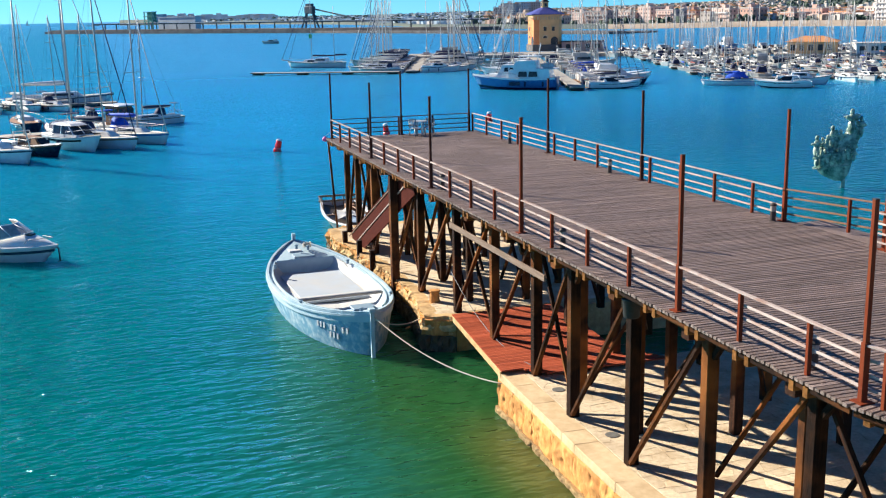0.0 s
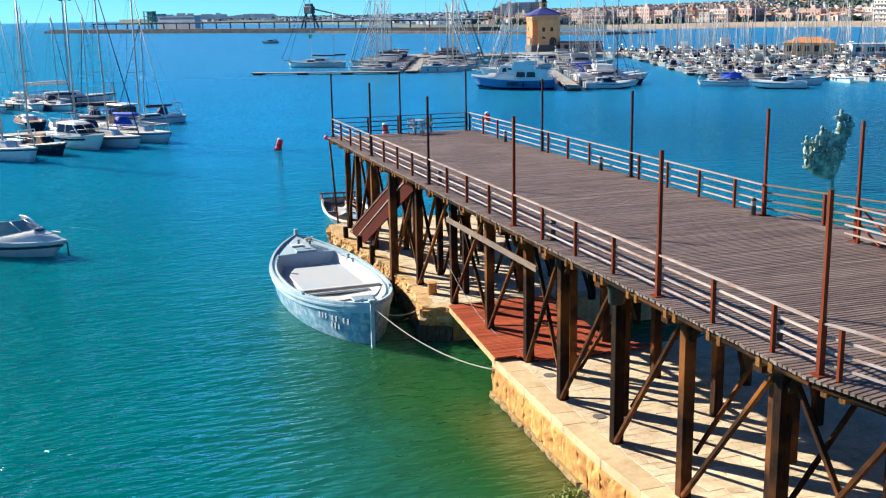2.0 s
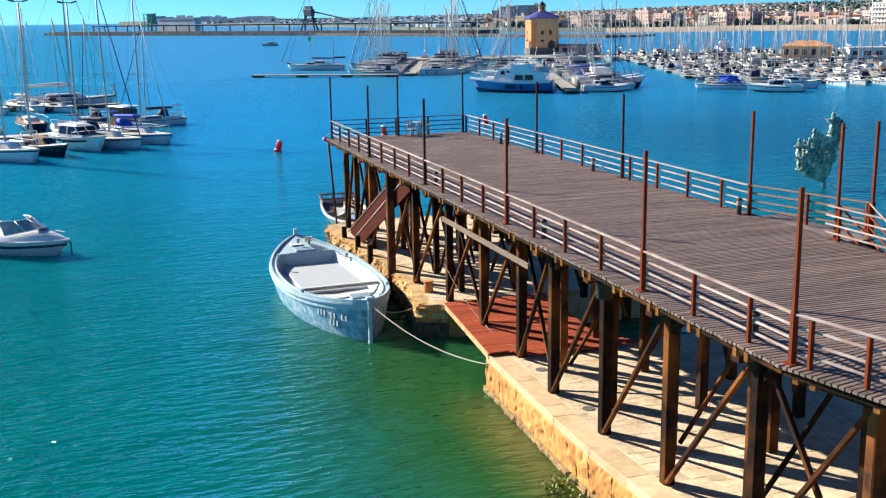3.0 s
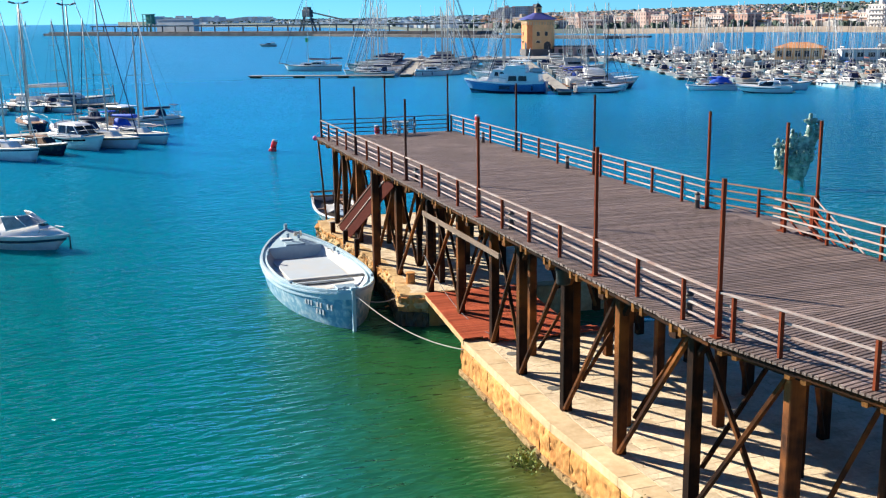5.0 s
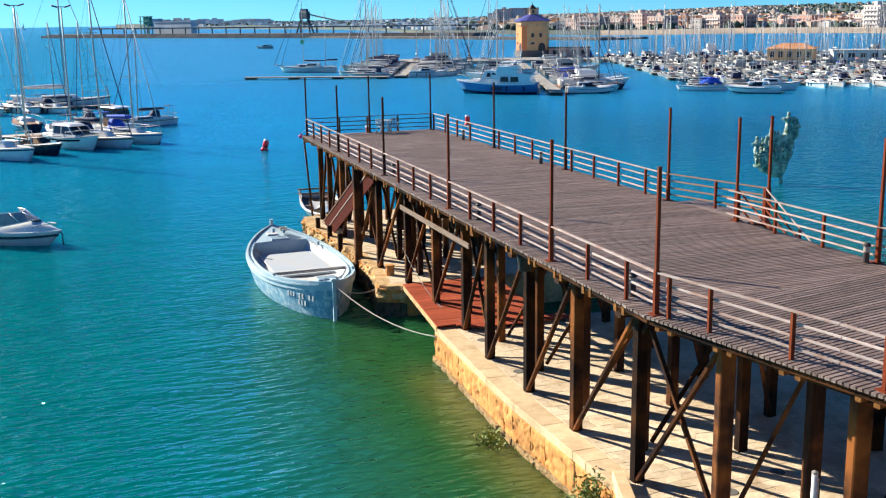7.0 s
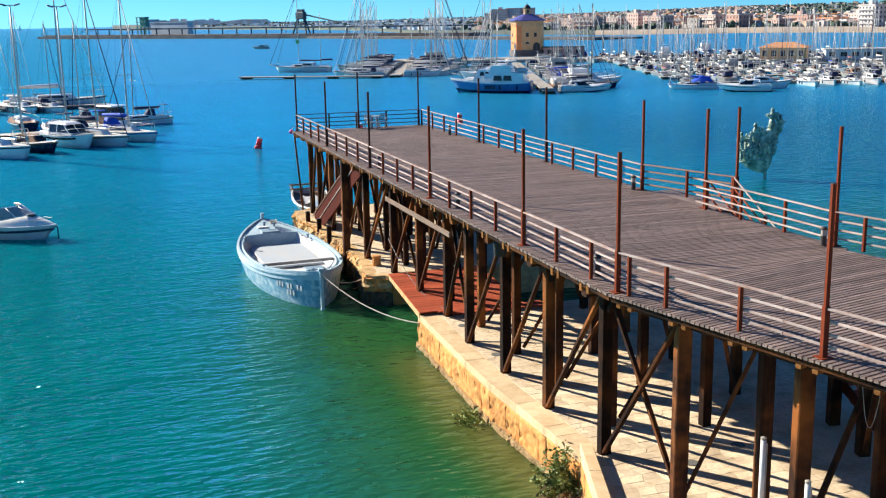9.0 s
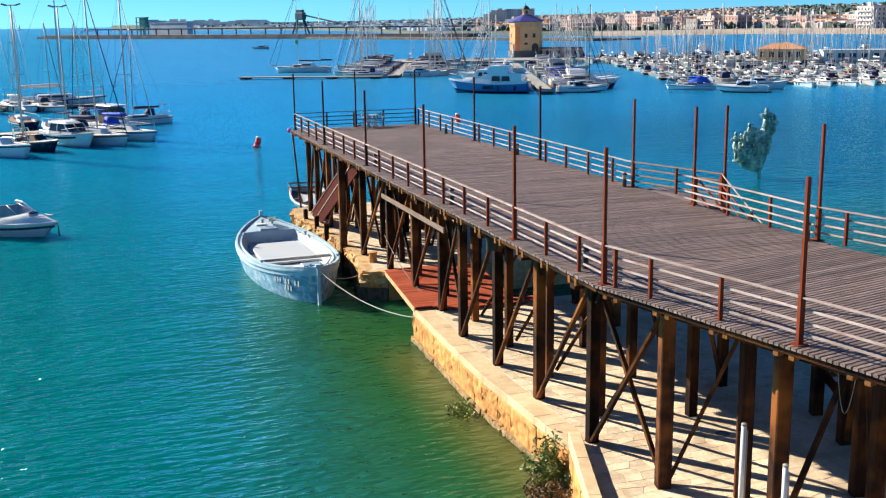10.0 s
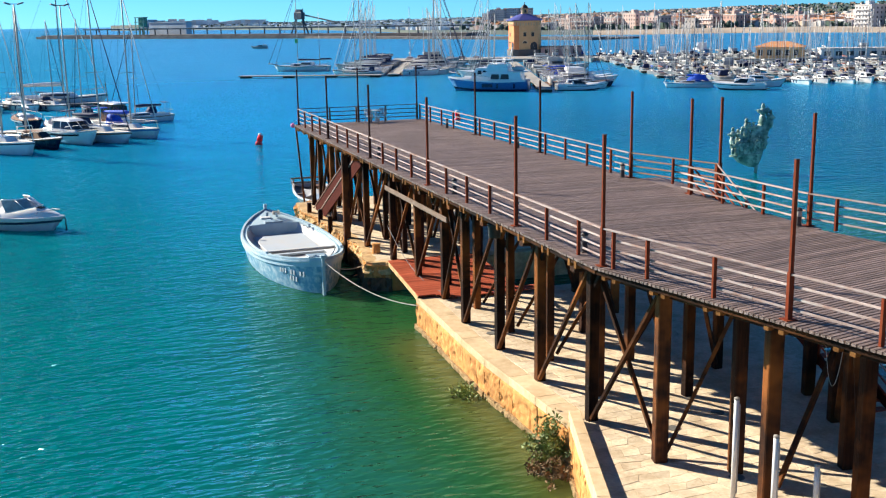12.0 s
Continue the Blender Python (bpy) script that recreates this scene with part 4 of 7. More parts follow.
railing("railing", [(bl[0].x, bl[0].y), (bl[-1].x, bl[-1].y)], [(p.x, p.y) for p in bl[1:]], "pale four-bar timber railing with rust-red posts", -1)
for y in TALL_LEFT:
    tall_pole(0, y)
tall_pole(0.02, 45.1)
tall_pole(3.85, 45.2)
tall_pole(7.7, 45.2)
for x, y in ((7.88, 34.76), (7.9, 25.9), (7.97, 17.05), (8.0, 12.7), (9.25, 12.75), (8.08, 6.05)):
    tall_pole(x, y)
for d in (6.05,):
    p = bend_left + BEND * d
    tall_pole(p.x, p.y)
    p = bend_right + BEND * (d + 2.5)
    tall_pole(p.x, p.y)


def bollard_lamp(x, y):
    ob = thing("bollard_lamp", "short dark bollard lamp on the plank deck", "lamp", Matrix.Translation((x, y, DECK)), "lamps along the pier")
    part("body", lathe([(0.11, 0), (0.11, 0.02), (0.085, 0.03), (0.085, 0.3)], 12), M["lamp_post"], ob, smooth=False)
    part("lens", lathe([(0.08, 0.3), (0.085, 0.32), (0.085, 0.46), (0.08, 0.47)], 12), M["lamp_glass"], ob)
    part("hood", lathe([(0.11, 0.47), (0.11, 0.5), (0.04, 0.56)], 12), M["lamp_post"], ob)


for x, y in ((7.62, 38.9), (7.64, 28.05), (7.68, 17.2), (7.78, 6.15), (0.3, 38.0), (0.3, 27.0), (0.28, 16.2), (0.3, 5.35)):
    bollard_lamp(x, y)

# stairs down the outer side of the pier
stairs = thing("outer_stairs", "timber stairs down from the pier's landing", "stairs", Matrix.Translation((8.6, 12.8, QUAY)), kind="structure")
STAIR_RUN = 9.5
for s in (-0.52, 0.52):
    bar("stringer", (s, -0.1, DECK - QUAY - 0.15), (s, -STAIR_RUN, 0.1), 0.07, 0.3, M["dark_red"], stairs)
    for f in (0.0, 0.2, 0.4, 0.6, 0.8, 1.0):
        p = Vector((s, -0.1 - (STAIR_RUN - 0.2) * f, (DECK - QUAY) * (1 - f)))
        bar("post", p - Vector((0, 0, 0.1)), p + Vector((0, 0, 0.95)), 0.08, 0.08, M["post"], stairs)
    for z in (0.5, 0.98) if s < 0 else (0.3, 0.62, 0.98):
        bar("handrail", (s, -0.1, DECK - QUAY + z), (s, -STAIR_RUN, z), 0.04, 0.05, M["rail"] if z > 0.9 and s > 0 else M["red_plank"], stairs)
for k in range(28):
    f = (k + 0.5) / 28
    part("tread", boxed(-0.5, 0.5, -0.16, 0.16, -0.02, 0.02), M["red_plank"], stairs, "", pose(0, -STAIR_RUN * f, (DECK - QUAY) * (1 - f) - 0.1))
part("landing", boxed(7.98, 9.25, 12.6, 16.9, DECK - 0.12, DECK - 0.05), M["deck"], pier, "plank landing at the head of the stairs")

# stairs under the far end
inner = thing("under_stairs", "dark red boarded stairs from the mole up under the deck", "stairs", Matrix.Translation((0.51, 42.85, QUAY)), kind="structure")
bar("side_board", (0, 0.35, 0.0), (0, -9.9, 4.52), 0.06, 0.74, M["dark_red"], inner)
bar("side_board", (0, -1.7, 0.1), (0, -11.4, 4.45), 0.06, 0.62, M["dark_red"], inner)
bar("batten", (-0.05, -0.75, 0.05), (-0.05, -10.4, 4.45), 0.05, 0.05, M["rail"], inner, "pale batten over the joint")
bar("batten", (-0.05, 0.9, 0.02), (-0.05, -9.3, 4.52), 0.05, 0.05, M["old_plank"], inner, "pale batten over the joint")
for k in range(22):
    f = (k + 0.5) / 22
    part("tread", boxed(0.04, 0.24, -0.14, 0.14, -0.02, 0.02), M["dark_red"], inner, "", pose(0, -0.8 - 9.6 * f, 0.1 + 4.3 * f))
leaning = thing("leaning_pole", "thin dark pole leaning against the pier's outer corner", "pole", Matrix.Translation((0.65, 47.2, 0.3)))
tube("shaft", [(0, 0, -0.6), (-0.75, -1.65, 5.95)], 0.06, M["pile"], leaning)

# the red-brown footbridge over the inlet
bridge = thing("footbridge", "low red-brown plank bridge over a gap in the quay", "footbridge", kind="structure")
bar("edge_beam", (0.72, 27.35, 1.33), (0.12, 20.55, 1.33), 0.08, 0.22, M["mole_stone"], bridge, "pale edge beam")
for x in (1.6, 2.8, 3.9):
    bar("bearer", (x, 27.6, 1.3), (x, 20.0, 1.3), 0.12, 0.2, M["pile"], bridge)
for k in range(53):
    y = 27.2 - 0.142 * k
    x0 = 0.66 - 0.56 * k / 46
    part("plank", bar_mesh(4.4, 0.128, 0.045, M["red_plank"]), None, bridge, "", aim((x0 if y > 20.5 else 0.62 + (20.6 - y), y, 1.475), (9, y, 1.475)))


# ---- the moored barge ----
def barge():
    """A double-ended wooden harbour boat; bow along -y, waterline at z = 0."""
    ob = thing("wooden_boat", "pale blue and white open wooden boat moored beside the quay", "boat", pose(-2.62, 34.66, 0, 0, 0, 2.0))
    L, half = 13.9, 2.3
    N = 28

    def station(i):
        s = i / N          # 0 at the bow, 1 at the stern
        y = -L / 2 + L * s
        u = abs(2 * s - 1.06) / 1.06 if s < 0.53 else (s - 0.53) / 0.47
        w = half * max(0.0, 1 - u ** 2.35) ** 0.82
        sheer = 1.22 + 0.50 * u ** 2.2 * (1.0 if s < 0.5 else 1.2)
        return y, w, sheer

    def rail_strip(o0, o1, z0, z1, lo=0, hi=N):
        """A band that follows the sheer, from offset o0 to o1 inside the edge, from z0 to z1 above it."""
        bm = bmesh.new()
        for s in (1, -1):
            rows = []
            for i in range(lo, hi + 1):
                y, w, sh = station(i)
                a, b = max(w - o0, 0.0), max(w - o1, 0.0)
                rows.append([bm.verts.new(p) for p in ((s * a, y, sh + z0), (s * a, y, sh + z1), (s * b, y, sh + z1), (s * b, y, sh + z0))])
            for p, q in zip(rows, rows[1:]):
                for k in range(4):
                    bm.faces.new((p[k], p[(k + 1) % 4], q[(k + 1) % 4], q[k]))
            bm.faces.new(rows[0])
            bm.faces.new(rows[-1][::-1])
        bmesh.ops.remove_doubles(bm, verts=bm.verts, dist=0.003)
        return bm

    def shell(inset, zbot, ztop, power, lo=0, hi=N, cap=False):
        bm = bmesh.new()
        nu = 7
        both = []
        for s in (1, -1):
            rows = []
            for i in range(lo, hi + 1):
                y, w, sh = station(i)
                w = max(w - inset, 0.0)
                ends = abs(y) / (L / 2)
                row = []
                for j in range(nu + 1):
                    u = j / nu
                    z = zbot + (sh + ztop - zbot) * u
                    row.append(bm.verts.new((s * w * (u ** power) * (1 - 0.06 * (1 - u)) + s * 0.02 * (1 - ends), y * (1 - 0.05 * (1 - u) * ends ** 3), z)))
                rows.append(row)
            for p, q in zip(rows, rows[1:]):
                for j in range(nu):
                    bm.faces.new((p[j], p[j + 1], q[j + 1], q[j]))
            both.append(rows)
        if cap:
            for p, q in zip(zip(*[[r[0] for r in rows] for rows in both]), list(zip(*[[r[0] for r in rows] for rows in both]))[1:]):
                bm.faces.new((p[0], q[0], q[1], p[1]))
        bmesh.ops.remove_doubles(bm, verts=bm.verts, dist=0.003)
        return bm

    part("hull", shell(0.0, -0.75, -0.16, 0.11), M["barge_side"], ob, "worn blue topsides", smooth=True)
    part("wale", rail_strip(-0.03, 0.04, -0.34, -0.12), M["barge"], ob, "pale blue wale")
    part("rubbing_strake", rail_strip(-0.09, 0.0, -0.12, -0.04), M["barge"], ob, "pale rubbing strake")
    part("side_deck", rail_strip(-0.04, 0.25, -0.04, 0.0), M["barge"], ob, "pale blue side deck")
    part("gunwale", rail_strip(-0.05, 0.06, 0.0, 0.09), M["barge"], ob)
    part("coaming", rail_strip(0.22, 0.27, -0.02, 0.07, 3, N - 5), M["barge"], ob)
    part("lining", shell(0.25, 0.78, -0.03, 0.10, 2, N - 4, True), M["barge_white"], ob, "white inner lining and floor", smooth=False)

    def cross_deck(i0, i1, dz, material, name, label):
        bm = bmesh.new()
        rows = []
        for i in range(i0, i1 + 1):
            y, w, sh = station(i)
            w = max(w - 0.05, 0.01)
            rows.append([bm.verts.new((w * k, y, sh + dz + 0.07 * (1 - k * k))) for k in (-1, -0.5, 0, 0.5, 1)])
        for a, b in zip(rows, rows[1:]):
            for k in range(4):
                bm.faces.new((a[k], a[k + 1], b[k + 1], b[k]))
        geom = bmesh.ops.extrude_face_region(bm, geom=bm.faces[:])["geom"]
        bmesh.ops.translate(bm, vec=(0, 0, -0.05), verts=[g for g in geom if isinstance(g, bmesh.types.BMVert)])
        return part(name, bm, material, ob, label)

    cross_deck(0, 3, -0.02, M["barge"], "fore_deck", "")
    cross_deck(N - 5, N, -0.02, M["barge"], "aft_deck", "")

    def panel(x0, x1, y0, y1, z0, z1, material, name, label="", r=0.02):
        return part(name, rounded(x0, x1, y0, y1, z0, z1, r, 1), material, ob, label)

    ys, ws, ss = station(N - 5)
    panel(-ws + 0.3, ws - 0.3, ys - 0.03, ys + 0.04, 0.74, ss + 0.02, M["barge"], "bulkhead", "pale blue bulkhead")
    yb = station(N - 8)[0]
    yf, wf, sf = station(3)
    panel(-wf + 0.3, wf - 0.3, yf - 0.03, yf + 0.04, 0.42, sf, M["barge_white"], "bulkhead")
    yt, wt, st = station(10)
    panel(-wt + 0.32, wt - 0.32, yt - 0.13, yt + 0.13, st - 0.10, st + 0.02, M["barge_white"], "thwart", "white thwart with a grey face")
    panel(-wt + 0.34, wt - 0.34, yt - 0.15, yt - 0.133, st - 0.12, st - 0.02, M["concrete"], "thwart_face")
    panel(-1.4, 1.45, yt + 0.5, ys - 0.9, 0.84, 0.94, M["barge_floor"], "hatch_cover", "raised white floor boards")
    # bow post, hatch, cleats
    y0 = -L / 2
    bow = part("stem", boxed(-0.07, 0.07, y0 - 0.12, y0 + 0.06, -0.6, 1.88), M["barge"], ob, "pale blue stem post")
    part("stem_head", rounded(-0.13, 0.13, y0 - 0.18, y0 + 0.1, 1.80, 1.94, 0.02, 1), M["barge"], bow)
    part("sternpost", boxed(-0.08, 0.08, L / 2 - 0.06, L / 2 + 0.12, -0.6, 2.18), M["barge"], ob)
    panel(-0.45, 0.45, y0 + 0.9, y0 + 1.6, 1.62, 1.70, M["barge_blue"], "bow_hatch", "grey-blue bow hatch")
    panel(-0.5, 0.5, yb + 1.5, yb + 2.2, 1.46, 1.56, M["barge_blue"], "stern_locker")
    panel(-0.55, 0.05, ys + 0.9, ys + 1.4, 1.52, 1.66, M["barge_white"], "locker_lid")
    for x, y, z in ((-0.25, y0 + 0.5, 1.66), (0.2, y0 + 0.45, 1.68), (-1.9, -3.2, 1.32), (1.85, -3.4, 1.34), (-1.65, 3.3, 1.36), (1.7, 3.0, 1.34), (-0.2, 5.4, 1.75), (0.3, 5.1, 1.72)):
        cl = lathe([(0.07, 0), (0.06, 0.14), (0.09, 0.16), (0.09, 0.2), (0.03, 0.22)], 8)
        part("cleat", cl, M["barge_blue"], ob, "", pose(x, y, z))
    part("coil", tube_mesh("coil", [(0.2 * math.cos(a * 0.5), 0.2 * math.sin(a * 0.5), 0.012 * a * 0.5) for a in range(40)], 0.025, M["rope"], 5), None, ob, "", pose(0.35, 5.55, 1.76))
    # unreadable lettering on the bow, and a lower line
    for row, (n, z, s0) in enumerate(((9, 0.86, 0.7), (3, 0.55, 1.2))):
        for k in range(n):
            if row == 0 and k in (2, 5):
                continue
            s = (s0 + 0.2 * k)
            y = y0 + s + 0.2
            f = (y + L / 2) / L
            u = abs(2 * f - 1.06) / 1.06
            w = half * max(0.0, 1 - u ** 2.35) ** 0.82
            sheer = 1.22 + 0.5 * u ** 2.2
            t = (z + 0.75) / (sheer - 0.16 + 0.75)
            wx = w * t ** 0.11 * (1 - 0.06 * (1 - t))
            part("letter_bar", boxed(-0.012, 0.012, -0.055, 0.055, -0.11, 0.11), M["barge_floor"], ob, "", pose(-wx - 0.016, y, z, 0, 0, 24 - 4 * s))
    return ob


barge()
solid("mooring_rope", tube_mesh("rope", sag((-2.3, 27.62, 1.6), (0.1, 20.5, 1.05), 0.42, 22), 0.022, M["rope"], 6), M["rope"],
             "pale mooring rope from the boat's bow to the quay", "rope")
solid("mooring_rope", tube_mesh("rope", sag((-2.25, 27.65, 1.5), (-0.1, 28.6, 1.1), 0.25, 12), 0.02, M["rope"], 6), M["rope"], "short mooring rope from the bow to the mole", "rope")
solid("mooring_rope", tube_mesh("rope", sag((-1.3, 38.2, 1.4), (0.2, 39.8, 1.3), 0.15, 10), 0.02, M["rope"], 6), M["rope"], "short stern mooring rope", "rope")
solid("loose_rope", tube_mesh("rope", sag((0.9, 28.0, 3.0), (1.15, 20.4, 1.55), 0.6, 16), 0.014, M["wire"], 5), M["wire"], "thin slack line under the pier", "rope")
solid("loose_rope", tube_mesh("rope", sag((2.55, -1.9, 5.95), (2.85, -2.2, 5.95), 1.25, 16), 0.006, M["rope"], 5), M["rope"], "thin pale rope looped under the deck", "rope")

# posts and blocks on the mole
for x, y in ((0.15, 42.3), (0.3, 39.8), (0.35, 37.4)):
    ob = thing("mooring_post", "short dark timber mooring post on the mole's edge", "post", Matrix.Translation((x - 0.25, y, 0.2)), "posts along the mole")
    bar("shaft", (0, 0, 0), (0, 0, 1.75), 0.24, 0.24, M["pile"], ob)
    part("cap", boxed(-0.1, 0.1, -0.1, 0.1, 1.75, 1.77), M["lamp_post"], ob)
bm = lathe([(0.24, 0), (0.22, 0.05), (0.2, 0.42), (0.24, 0.46), (0.22, 0.5)], 10)
solid("stone_bollard", bm, M["orange_stone"], "squat sandstone bollard on the mole", "bollard", m=pose(0.75, 29.75, QUAY - 0.02))


def small_boat():
    """The cluttered open boat behind the mole's end, its bow towards the mole."""
    ob = thing("rowing_boat", "open white wooden boat, dark inside, with blue tarpaulin and stern rail", "boat", pose(2.62, 56.6, 0, 0, 0, -92))
    rings = hull_loft(10.6, 3.1, 0.8, transom=0.72, bow_rise=0.55, stern_rise=0.25, rake=0.1)
    part("hull", hull_bm(rings), M["gel_grey"], ob, smooth=True)
    part("inside", deck_bm(rings, 0.14, 0.12, -0.16), M["lamp_post"], ob, "dark inside")
    bm = bmesh.new()
    for s in (1, -1):
        rows = [[bm.verts.new((r[-1].x, s * max(r[-1].y - o, 0.0), r[-1].z + z)) for o, z in ((-0.04, 0), (-0.04, 0.08), (0.12, 0.08), (0.12, 0))] for r in rings]
        for a, b in zip(rows, rows[1:]):
            for k in range(4):
                bm.faces.new((a[k], a[(k + 1) % 4], b[(k + 1) % 4], b[k]))
    part("gunwale", bm, M["gel_white"], ob)
    for x in (3.2, 6.4):
        part("thwart", rounded(x, x + 0.3, -1.3, 1.3, 0.72, 0.79, 0.02, 1), M["old_plank"], ob)
    # timber rail across the stern
    for y in (-1.05, -0.35, 0.35, 1.05):
        bar("rail_post", (0.15, y, 0.8), (0.05, y, 1.42), 0.07, 0.07, M["teak"], ob)
    for z in (1.08, 1.4):
        bar("stern_rail", (0.06, -1.25, z), (0.06, 1.25, z), 0.06, 0.12, M["teak"], ob)
    for s in (1, -1):
        bar("side_rail", (0.06, s * 1.2, 1.36), (2.6, s * 1.38, 1.0), 0.05, 0.09, M["old_plank"], ob)

    def crumpled(x0, y0, nx, ny, z, lift, seed):
        bm = bmesh.new()
        g = [[bm.verts.new((x0 + 0.2 * i, y0 + 0.2 * j, z + lift * math.sin(math.pi * i / nx) + 0.28 * noise.noise(Vector((i * 0.6, j * 0.6, seed))))) for j in range(ny + 1)] for i in range(nx + 1)]
        for a, b in zip(g, g[1:]):
            for j in range(ny):
                bm.faces.new((a[j], a[j + 1], b[j + 1], b[j]))
        return bm

    part("tarpaulin", crumpled(4.0, -0.4, 14, 8, 0.78, 0.1, 2), M["pale_tarp"], ob, "crumpled faded blue tarpaulin", smooth=True)
    part("white_bundle", crumpled(3.0, -0.9, 9, 6, 0.8, 0.3, 7), M["white_cloth"], ob, "bundle of pale cloth", smooth=True)
    part("crate", rounded(1.2, 1.9, 0.2, 0.8, 0.7, 1.05, 0.03, 1), M["teak"], ob)
    tube("oar", [(1.0, 0.5, 0.95), (5.6, 0.9, 0.98)], 0.035, M["teak"], ob)
    return ob


small_boat()


def buoy(x, y, tilt):
    ob = thing("buoy", "red can-shaped marker buoy floating in the harbour", "buoy", pose(x, y, 0, tilt * 0.4, -tilt, 0) @ Matrix.Scale(0.92, 4), "red buoys")
    part("float", lathe([(0.3, -0.3), (0.42, -0.1), (0.44, 0.12), (0.4, 0.2), (0.34, 0.3)], 14), M["red_buoy"], ob, smooth=True)
    part("body", lathe([(0.33, 0.3), (0.31, 1.12), (0.26, 1.22), (0.1, 1.25)], 14), M["red_buoy"], ob, smooth=True)
    part("band", lathe([(0.37, 0.2), (0.345, 0.3)], 14), M["gel_white"], ob)
    part("cap", lathe([(0.315, 1.08), (0.32, 1.13), (0.27, 1.26), (0.1, 1.3)], 14), M["gel_white"], ob, "white cap", smooth=True)


for x, y, t in ((4.45, 92.4, -16), (17.9, 101.8, 5), (32.5, 109.0, 3)):
    buoy(x, y, t)


def plastic_chair(x, y, turn):
    ob = thing("plastic_chair", "pale plastic garden chair at the pier's end", "chair", pose(x, y, DECK, 0, 0, turn), "chairs at the pier's end")
    part("seat", rounded(-0.23, 0.23, -0.22, 0.22, 0.40, 0.44, 0.015, 1), M["gel_grey"], ob)
    for sx in (-1, 1):
        for sy in (-1, 1):
            tube("leg", [(sx * 0.2, sy * 0.2, 0.41), (sx * 0.25, sy * 0.26, 0)], 0.025, M["gel_grey"], ob, "", 5)
        tube("arm", [(sx * 0.25, -0.2, 0.42), (sx * 0.27, -0.2, 0.64), (sx * 0.26, 0.22, 0.66)], 0.02, M["gel_grey"], ob, "", 5)
    for k in range(5):
        bar("back_slat", (-0.2 + 0.1 * k, 0.22, 0.45), (-0.2 + 0.1 * k, 0.32, 0.85), 0.05, 0.02, M["gel_grey"], ob)
    tube("back_rim", [(-0.25, 0.21, 0.44), (-0.23, 0.32, 0.86), (0.23, 0.32, 0.86), (0.25, 0.21, 0.44)], 0.022, M["gel_grey"], ob, "", 5)


plastic_chair(4.35, 44.2, 20)
plastic_chair(5.15, 44.4, -30)
table = thing("plastic_table", "small pale plastic table at the pier's end", "table", pose(4.75, 44.75, DECK))
part("tabletop", lathe([(0.4, 0.70), (0.42, 0.72), (0.4, 0.74)], 16), M["gel_grey"], table)
for k in range(4):
    a = math.pi / 4 + k * math.pi / 2
    tube("leg", [(0.2 * math.cos(a), 0.2 * math.sin(a), 0.7), (0.32 * math.cos(a), 0.32 * math.sin(a), 0)], 0.03, M["gel_grey"], table, "", 5)


